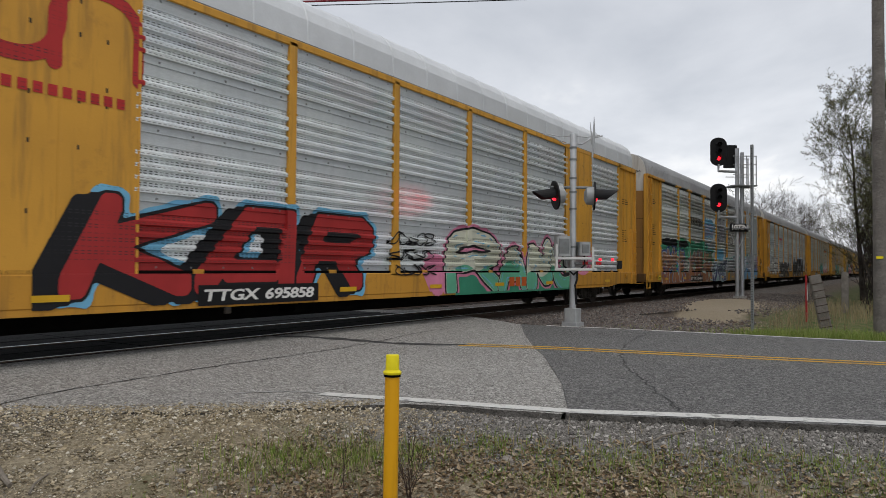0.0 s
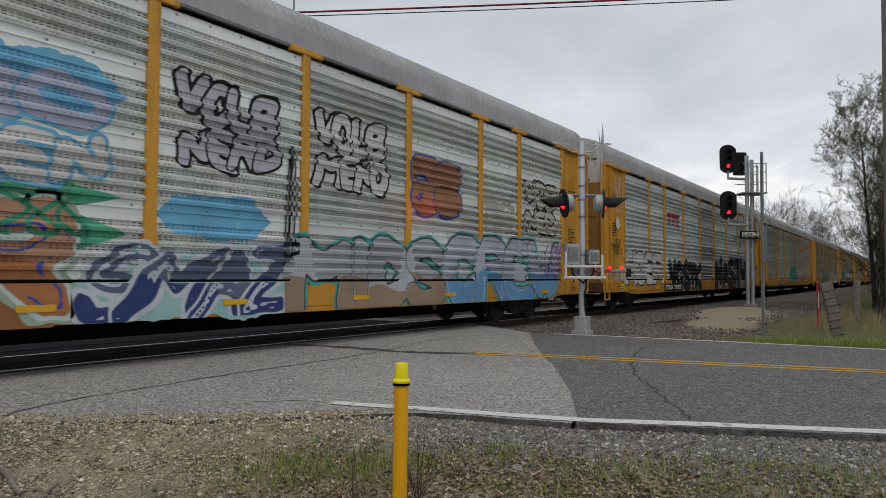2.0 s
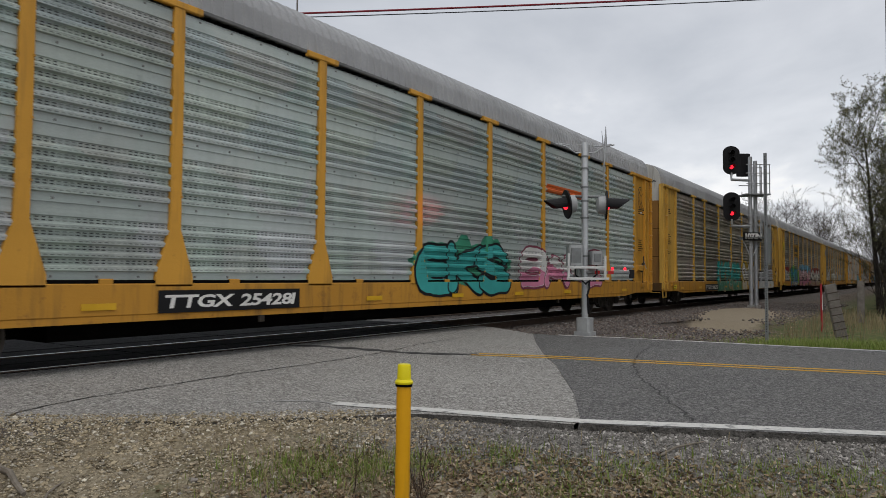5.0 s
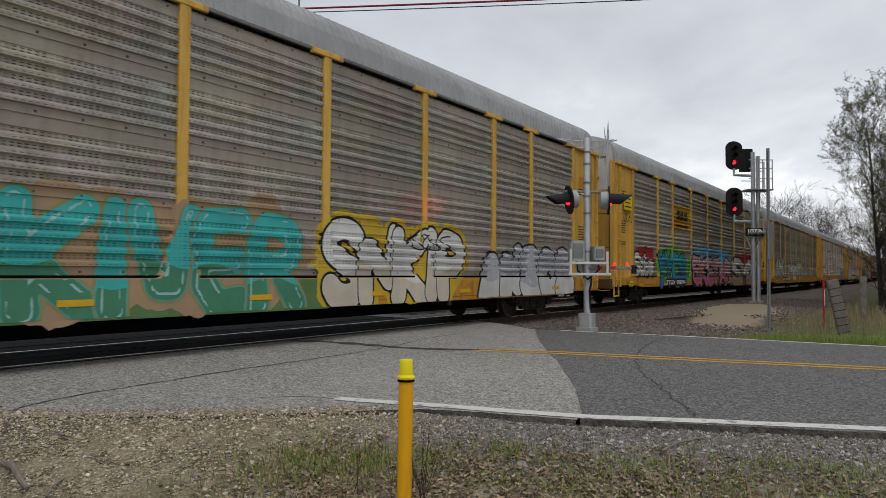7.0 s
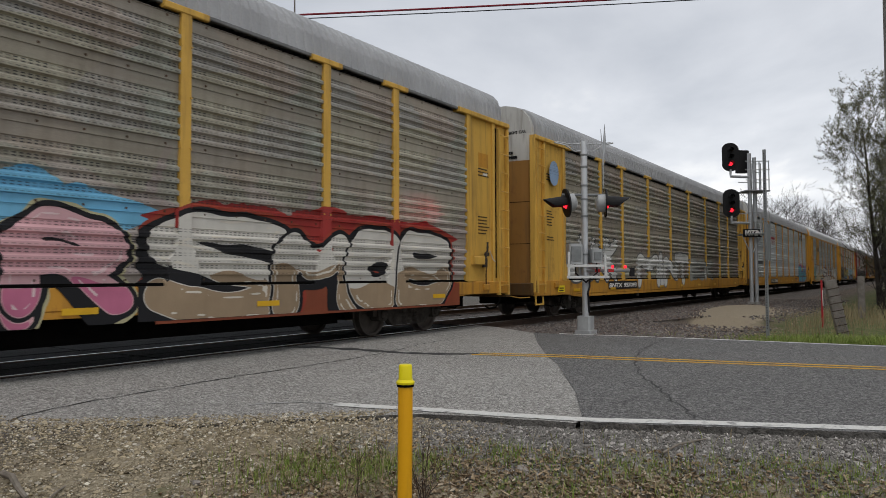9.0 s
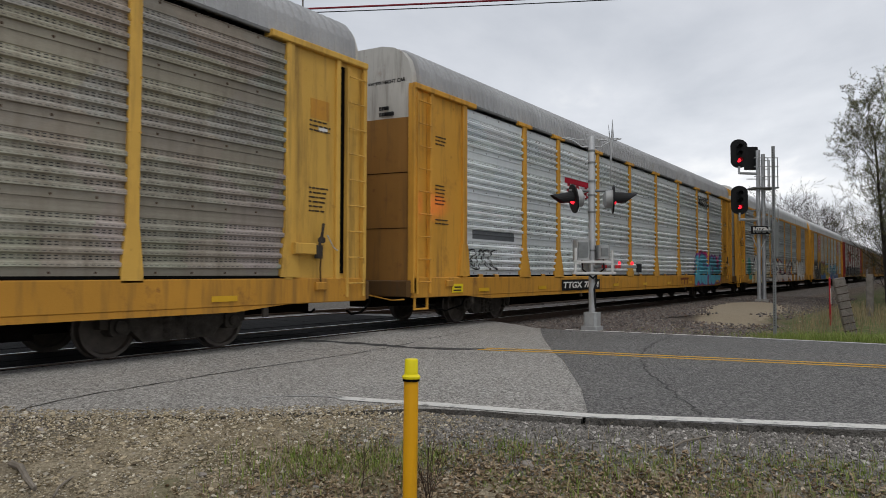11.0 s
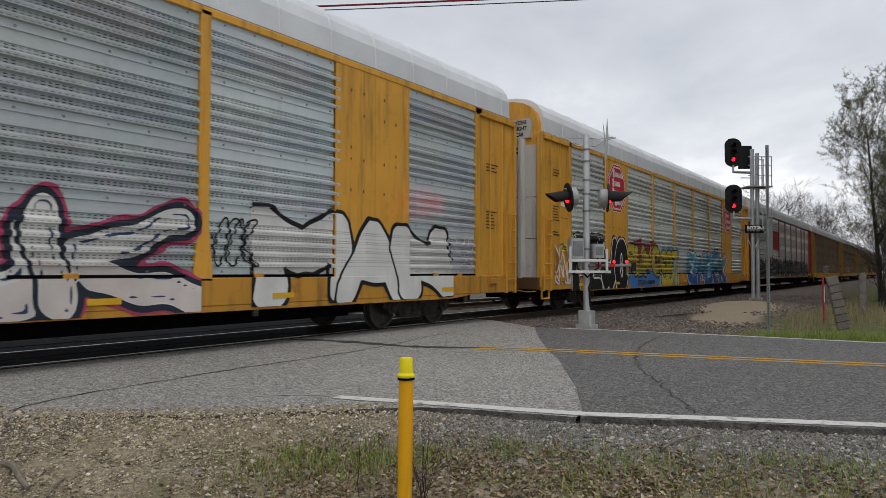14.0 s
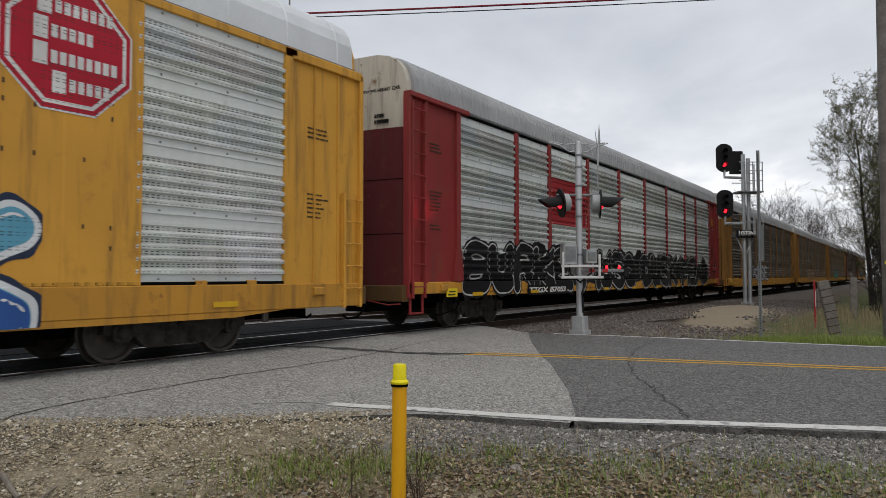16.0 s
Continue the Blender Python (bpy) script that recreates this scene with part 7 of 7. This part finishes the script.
    graffiti(c, "SMAZ", (12.0, 15.25, .5, 1.68), [(.10, .13, .20), NAVY], (.50, .54, .58), jig=.35, soft=0, shear=.45, bold=.09, edge=.06, shine=(.45, .5, .56), label="dark blue angular graffiti letter with white edges")
    graffiti(c, "MIDS", (15.3, 19.6, .45, 1.92), [(.40, .42, .45), (.30, .22, .15)], (.07, .07, .07), halo=TEAL, jig=.12, bold=.2, soft=1, fat=1.05, edge=.035, glow=.04, label="grey and tan graffiti letter with a teal edge")
    graffiti(c, "CREW", (19.8, 25.4, .45, 2.1), [(.46, .49, .56), (.15, .33, .55)], (.08, .09, .1), halo=(.14, .45, .47), shine=(.5, .52, .6), jig=.1, soft=1, bold=.2, fat=1.02, edge=.035, glow=.05, label="lilac and blue graffiti letter with a teal edge")
    graffiti(c, "VOLB", (13.2, 15.0, 3.2, 3.95), SILVER, BLACK, jig=.2); graffiti(c, "NERD", (13.3, 15.0, 2.65, 3.25), SILVER, BLACK, jig=.2)
    graffiti(c, "VOLB", (15.85, 17.7, 3.25, 4.0), WHITE, BLACK, jig=.2); graffiti(c, "MEND", (15.9, 17.8, 2.65, 3.3), WHITE, BLACK, jig=.2)
    graffiti(c, "RB", (18.6, 20.3, 3.0, 3.6), (.36, .19, .11), (.05, .10, .36), jig=.12, soft=2, bold=.3, fat=1.4, edge=.07)
    graffiti(c, "GD", (18.6, 20.3, 2.4, 3.1), (.36, .19, .11), (.05, .10, .36), jig=.12, soft=2, bold=.3, fat=1.3, edge=.07)
    graffiti(c, "BO", (10.3, 12.15, 2.85, 3.55), LILAC, SKY, back=SKY, jig=.2); graffiti(c, "MEN", (10.3, 12.15, 2.2, 2.85), WHITE, SKY, jig=.2)
    graffiti(c, "SOK", (21.4, 22.8, 2.75, 3.1), (.5, .5, .4), SILVER); graffiti(c, "NERD", (21.4, 22.8, 2.3, 2.7), (.5, .5, .4), SILVER)
    graffiti(c, "VOB", (23.4, 25.3, 2.95, 3.7), (.55, .55, .46), BLACK, jig=.2); graffiti(c, "NED", (23.5, 25.3, 2.3, 2.95), (.55, .55, .46), BLACK, jig=.2)
    tag_scrawl(c, (24.6, 25.7, 1.1, 2.0), (.3, .1, .4), 6)
    tag_scrawl(c, (15.2, 15.4, 1.4, 3.2), BLACK, 7, 2); tag_scrawl(c, (10.6, 12, 1.6, 2.1), GREEN, 8, 4, .03)
    haze(c, (12.9, 14.9, 1.6, 2.3), SKY, 305, .0036)
    quads(c, "company_mark", "dark company lettering as plain blocks", M["stencil"], [(7.45 + .3 * i, 7.63 + .3 * i, 3.3, 3.62) for i in range(8)], .008)
    number(c, "ETTX 704184", 7.4, 9.56, .66, .82, True)
    TRAIN.append(c)
    # 2
    c = autorack("A", "autorack wagon with silver sheets and black and white graffiti", sheet="galv", seed=6)
    graffiti(c, "HOER", (2.65, 6.9, .9, 2.1), WHITE, BLACK, halo=(.5, .5, .5), jig=.04, bold=.2, soft=1, fat=1.05, edge=.045, glow=.02, label="white block graffiti letter with black outline")
    graffiti(c, "VOStK", (7.9, 12.9, .5, 1.95), BLACK, WHITE, jig=.14, bold=.24, soft=1, edge=.035, fat=1.1, label="black graffiti letter with white outline")
    graffiti(c, "NASTy", (15.75, 23.4, .42, 2.28), BLACK, WHITE, halo=(.08, .26, .55), jig=.04, bold=.24, soft=1, edge=.06, glow=.06, fat=1.16, wide=[1, 1.05, 1.05, .95, .95], label="big black graffiti letter with white and blue edges")
    blocks_logo(c, 7.65, 9.5, 3.25, 3.75, spray((.38, .012, .03)))
    tag_scrawl(c, (12.9, 14.9, 1.2, 1.7), BLACK, 9); tag_scrawl(c, (13.2, 15.3, 2.0, 2.5), BLACK, 10); tag_scrawl(c, (23.5, 25.6, 1.3, 1.7), BLACK, 11, 4)
    tag_scrawl(c, (1.5, 2.3, 3.3, 4.5), WHITE, 12, 3); tag_scrawl(c, (.85, 1.3, 1.1, 1.4), WHITE, 31, 3, .02); tag_scrawl(c, (1.5, 2.3, 1.05, 1.4), WHITE, 32, 4, .025); tag_scrawl(c, (2.4, 2.75, .95, 1.6), WHITE, 33, 2, .03); tag_scrawl(c, (26.0, 26.8, 3.7, 4.5), BLACK, 34, 3, .02); tag_scrawl(c, (25.5, 26.2, 1.0, 1.5), WHITE, 35, 3, .035); tag_scrawl(c, (24.9, 25.4, 1.15, 1.9), BLACK, 36, 4, .022); tag_scrawl(c, (1.5, 2.2, 1.9, 2.4), BLACK, 13, 4); tag_scrawl(c, (25.9, 26.5, 1.5, 2.6), BLACK, 14, 3)
    polygon(c, "spray_tag", "white sprayed blot", M["white_paint"], 1.85, 2.95, .2, .2, 12, .012)
    number(c, "TTGX 710727", 7.18, 9.54, .65, .85)
    TRAIN.append(c)
    # 3
    c = autorack("A", "autorack wagon with clean grey-green sheets and flared yellow posts", sheet="galv_green", seed=5)
    number(c, "TTGX 254281", 7.1, 9.43, .70, .9)
    graffiti(c, "EKS", (12.8, 16.4, .75, 1.9), TEAL, BLACK, jig=.2, back=GREEN); graffiti(c, "BANE", (17.3, 22.4, .9, 2.0), [WHITE, PINK], (.2, .05, .08), jig=.15)
    quads(c, "company_mark", "orange company mark as a plain slash", spray((.6, .13, .03)), [(18.6, 21.0, 3.45, 3.68)], .01, .5)
    tag_scrawl(c, (26.0, 26.6, 3.6, 4.4), BLACK, 15, 2)
    TRAIN.append(c)
    # 4
    c = autorack("A", "autorack wagon with dirty brown-grey sheets and teal graffiti", body="yellow_bright", sheet="galv_dull", seed=8)
    quads(c, "spray_haze", "green sprayed band", spray((.10, .19, .07)), [(9.6, 15.7, .54, 1.03)], .004)
    haze(c, (9.6, 15.4, .45, 2.35), TAN, 313, .0042)
    graffiti(c, "DKIVER", (9.7, 15.0, .45, 2.1), [(.05, .40, .38), (.06, .22, .13)], (.26, .25, .12), jig=.12, soft=1, bold=.19, fat=1.0, edge=.04, shine=(.30, .52, .50), label="teal graffiti letter over faded tan paint")
    haze(c, (15.2, 20.2, .5, 2.2), GOLD, 302)
    graffiti(c, "SNKIP", (15.6, 19.9, .5, 2.1), [(.64, .64, .62), (.55, .50, .40)], BLACK, halo=GOLD, jig=.12, bold=.18, edge=.045, soft=2, glow=.1, fat=1.02, label="white graffiti letter with black outline on yellow")
    graffiti(c, "ANSCS", (20.6, 25.6, .35, 1.92), [(.45, .46, .49), WHITE], BLACK, jig=.12, bold=.3, edge=.055, soft=3, fat=1.45, shine=WHITE, label="silver bubble graffiti letter with black outline")
    tag_scrawl(c, (18.0, 19.4, 1.6, 1.9), BLACK, 16, 4)
    number(c, "TTGX 988293", 7.24, 9.63, .65, .85)
    TRAIN.append(c)
    # 5
    c = autorack("A", "autorack wagon with dirty brown sheets and bright graffiti along its base", body="yellow_bright", sheet="galv_dull", end_low="yellow_end", seed=10, split=3.9, low=.7)
    haze(c, (2.55, 5.1, .9, 2.2), RED, 303)
    graffiti(c, "Sobe", (2.65, 4.75, 1.06, 1.92), WHITE, BLACK, jig=.08, bold=.2, soft=3, fat=1.0, edge=.06, wide=[1.2, .9, .8, .9])
    graffiti(c, "YYCS", (5.3, 9.1, .62, 2.1), [(.03, .28, .37), (.05, .16, .44)], BLACK, back=(.16, .36, .05), jig=.14, soft=2, bold=.2, fat=1.05, label="blue and teal graffiti letter on green")
    haze(c, (8.9, 10.4, .7, 2.0), (.18, .38, .06), 304)
    v, f = cloud(27, 16)
    drape("spray_haze", place(v, 9.8, 18.3, 1.5, 2.45), f, c[0], c[1], spray(SKY), .003)
    graffiti(c, "SKSTAR", (10.2, 17.5, .62, 2.08), [(.60, .36, .38), (.50, .15, .25)], BLACK, halo=(.45, .42, .25), under=-.14, shine=(.68, .52, .53), jig=.26, soft=1, bold=.19, fat=1.02, edge=.07, glow=.03, label="pink graffiti letter with black outline")
    v, f = cloud(28, 12)
    drape("spray_haze", place(v, 17.8, 25.3, 1.5, 2.4), f, c[0], c[1], spray((.30, .035, .03)), .0032)
    quads(c, "spray_haze", "", spray((.22, .06, .03)), [(18.0, 25.3, .55, 1.03)], .004)
    graffiti(c, "SMOB", (18.1, 24.9, .5, 2.12), [(.56, .54, .49), (.30, .22, .14)], BLACK, halo=(.30, .05, .03), under=-.16, jig=.14, soft=1, bold=.2, fat=1.05, edge=.075, glow=.06, shine=(.6, .56, .48), wide=[1.3, 1, .9, 1], label="white and tan graffiti letter on red")
    quads(c, "spray_haze", "yellow company panel", spray((.52, .30, .03)), [(7.38, 9.92, 2.95, 3.95)], .005)
    quads(c, "company_mark", "dark blue company mark as plain blocks", spray((.02, .025, .04)), [(7.9, 8.35, 3.35, 3.75), (8.45, 8.9, 3.35, 3.75), (9.0, 9.45, 3.35, 3.75), (7.85, 9.5, 3.1, 3.18)], .008)
    tag_scrawl(c, (1.5, 2.3, 2.9, 3.3), BLACK, 18, 3)
    part("notice", Shape().box(1.55 - HALF, 2.3 - HALF, SIDE - .02, SIDE - .01, 3.3, 3.85), M["placard"], c[0], "yellow notice plate")
    for k, (a, e) in enumerate(((1.72, 2.2), (1.66, 2.15), (1.62, 2.24))):
        part("notice_bar", Shape().box(a - HALF, e - HALF, SIDE - .024, SIDE - .019, 3.66 - .14 * k, 3.705 - .14 * k), M["stencil"], c[0])
    number(c, "TTGX 993094", 6.27, 8.94, .72, .92)
    TRAIN.append(c)
    # 6
    c = autorack("A", "autorack wagon with brown-grey sheets and white graffiti letter", body="yellow_bright", sheet="galv_dull", seed=12)
    graffiti(c, "JUNK", (2.9, 6.6, .98, 2.4), WHITE, (.1, .1, .1), jig=.12, label="tall white graffiti letter")
    graffiti(c, "MINT", (8.9, 15.3, .78, 2.15), WHITE, (.16, .16, .16), jig=.1, label="wide white graffiti letter")
    graffiti(c, "BOK", (15.7, 19.5, 1.0, 1.9), (.4, .4, .37), (.3, .3, .27), jig=.12)
    number(c, "BNTX 957093", 5.9, 8.5, .78, .94, True)
    polygon(c, "emblem", "round blue-white emblem", spray((.25, .35, .5)), 1.8, 3.95, .3, .34, 18, .03)
    TRAIN.append(c)
    # 7
    c = autorack("A", "autorack wagon with bright silver sheets and flared yellow posts", sheet="galv_silver", seed=7)
    blocks_logo(c, 7.7, 9.5, 3.28, 3.78, spray((.38, .012, .03)))
    quads(c, "spray_haze", "dark grey painted-over patch", spray((.11, .12, .13)), [(2.9, 4.8, 1.88, 2.08)], .004)
    tag_scrawl(c, (2.7, 3.9, 1.2, 1.65), BLACK, 19, 4)
    haze(c, (21.3, 23.0, 1.6, 2.2), MAGENTA, 314, .004); haze(c, (23.6, 25.0, 1.3, 2.05), MAGENTA, 315, .004); haze(c, (20.8, 21.8, .6, 1.2), MAGENTA, 316, .004)
    graffiti(c, "aEHOW", (20.8, 25.3, .62, 1.98), (.11, .42, .54), (.17, .06, .26), halo=(.25, .07, .26), jig=.16, bold=.24, soft=3, fat=1.15, edge=.05, glow=.05, shine=(.14, .30, .46), label="light blue graffiti letter on magenta")
    tag_scrawl(c, (21.4, 23.0, 4.1, 4.5), BLACK, 20, 5, .03)
    blocks_logo(c, 18.55, 19.7, .68, .95, spray((.16, .045, .02)))
    number(c, "TTGX 710991", 7.47, 9.96, .7, .9)
    TRAIN.append(c)
    # 8
    c = autorack("B", "autorack wagon with yellow plates, pale roof and cream graffiti", sheet="galv_blue", roof="roof_light", end_low="grey_end", end_top="yellow", seed=14, split=4.45)
    graffiti(c, "HUUER", (4.35, 9.8, .45, 2.2), [(.55, .56, .54), (.55, .48, .30)], BLACK, halo=WHITE, jig=.1, bold=.24, soft=1, edge=.04, glow=.02, fat=1.12, label="cream graffiti letter with black outline")
    haze(c, (3.3, 4.9, .7, 2.1), (.05, .30, .27), 308)
    quads(c, "company_mark", "black company mark as plain blocks between brackets", M["stencil"], [(5.55, 5.62, 3.2, 4.1), (5.55, 5.72, 4.03, 4.1), (5.55, 5.72, 3.2, 3.27), (6.98, 7.05, 3.2, 4.1), (6.88, 7.05, 4.03, 4.1), (6.88, 7.05, 3.2, 3.27), (5.85, 6.15, 3.5, 3.85), (6.22, 6.48, 3.5, 3.85), (6.55, 6.82, 3.5, 3.85)], .008)
    number(c, "CTTX 694586", 8.09, 10.5, .64, .83)
    graffiti(c, "SOUK", (10.8, 18.2, .5, 2.05), [WHITE, (.58, .53, .50)], (.02, .025, .04), shine=(.03, .05, .12), halo=(.38, .05, .12), jig=.28, soft=1, bold=.17, fat=1.0, edge=.08, glow=.05, label="white graffiti letter with black and red edges")
    graffiti(c, "MAN", (19.5, 24.5, .55, 2.15), WHITE, BLACK, jig=.2, soft=0, shear=-.1, bold=.2, fat=1.05, edge=.07, wide=[1.15, 1, 1], label="white angular graffiti letter with black outline")
    tag_scrawl(c, (18.6, 19.4, 1.2, 1.9), BLACK, 21, 3); tag_scrawl(c, (24.6, 25.6, 1.2, 1.9), WHITE, 22, 3)
    tag_scrawl(c, (1.5, 2.2, 2.6, 3.6), BLACK, 23, 3)
    TRAIN.append(c)
    # 9
    c = autorack("B", "autorack wagon with yellow plates carrying red octagonal emblems", sheet="galv_warm", roof="roof_light", end_low="white_end", end_top="yellow", seed=16, split=4.5)
    octagon_sign(c, 6.25, 3.85); octagon_sign(c, 22.2, 3.85)
    graffiti(c, "FEWO", (2.75, 7.15, .4, 2.25), BLACK, WHITE, halo=BLACK, jig=.05, bold=.24, soft=1, fat=1.15, edge=.05, glow=.05, label="big black graffiti letter with white outline")
    tag_scrawl(c, (1.5, 2.5, .8, 1.9), WHITE, 24, 4, .03)
    haze(c, (6.9, 11.2, .5, 1.7), BLUE, 306)
    graffiti(c, "RUNC", (7.2, 10.8, .98, 2.15), [(.46, .37, .06), (.33, .27, .06)], (.05, .04, .02), back=(.25, .05, .08), jig=.14, bold=.22, fat=1.05, edge=.07, label="yellow graffiti letter over blue")
    graffiti(c, "SBT", (11.0, 13.3, .52, 2.0), (.48, .36, .05), BLACK, halo=(.22, .40, .52), glow=.12, jig=.1, soft=3, bold=.2, fat=1.02, label="yellow graffiti letter with blue haze")
    graffiti(c, "GNBEK", (14.7, 21.7, .42, 2.12), [(.10, .30, .42), (.03, .09, .30)], (.62, .64, .66), halo=(.02, .03, .06), shine=(.62, .64, .66), jig=.24, soft=1, bold=.19, fat=1.02, edge=.075, glow=.06, wide=[1.3, 1, 1, 1, 1], label="blue graffiti letter with white edges")
    number(c, "TTGX 691899", 8.19, 10.15, .66, .84, False, M["stencil"])
    TRAIN.append(c)
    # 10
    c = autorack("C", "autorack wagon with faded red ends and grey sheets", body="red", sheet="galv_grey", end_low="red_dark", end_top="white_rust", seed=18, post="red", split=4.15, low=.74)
    haze(c, (2.6, 25.5, .85, 2.1), BLACK, 307)
    graffiti(c, "BURKE MUSO DUSK HEAD", (2.8, 25.2, .75, 2.0), BLACK, (.5, .5, .48), halo=BLACK, jig=.12, edge=.035, bold=.2, soft=3, fat=.95, lap=.06, glow=.05, label="long row of black graffiti letter with white outline")
    quads(c, "painted_panel", "plain red painted panel", spray((.34, .03, .035)), [(7.38, 9.9, 2.6, 3.9)], .006)
    number(c, "TTGX 157053", 5.9, 8.2, .72, .88)
    TRAIN.append(c)
    # those behind, never close; distant shade is put into their darker colours
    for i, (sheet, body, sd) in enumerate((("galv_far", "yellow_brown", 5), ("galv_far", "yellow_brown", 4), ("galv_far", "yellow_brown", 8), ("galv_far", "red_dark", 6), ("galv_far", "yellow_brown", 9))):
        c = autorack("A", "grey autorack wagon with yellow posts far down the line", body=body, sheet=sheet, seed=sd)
        graffiti(c, ("KOSE", "BREAK", "SWEN", "MOLD", "RUNG")[i], (9, 14, .9, 1.9), (SILVER, TAN, TEAL, SILVER, BLUE)[i], BLACK, jig=.12)
        TRAIN.append(c)


run_train()


# ---- what moves ----
def train_x(n, t):
    """Where the middle of car n stands at t seconds."""
    return PITCH * (n - 1 + 1.1319 - 0.59689 * t - 0.00005 * t * t) - 5.542 + HALF


def motions():
    times = [0, 2, 4, 6, 8, 10, 12, 14, 16]
    for n, (root, style) in enumerate(TRAIN):
        walk(root, [(t, pose(train_x(n, t), TRACK_Y, 0)) for t in times])
    for ws, x in SETS:
        rows = []
        for k in range(16 * FPS + 1):
            t = k / FPS
            roll = math.degrees((train_x(0, 0) - train_x(0, t)) / WHEEL_R)
            rows.append((t, pose(x, 0, WHEEL_R, 0, -roll, 0)))
        walk(ws, rows)


motions()
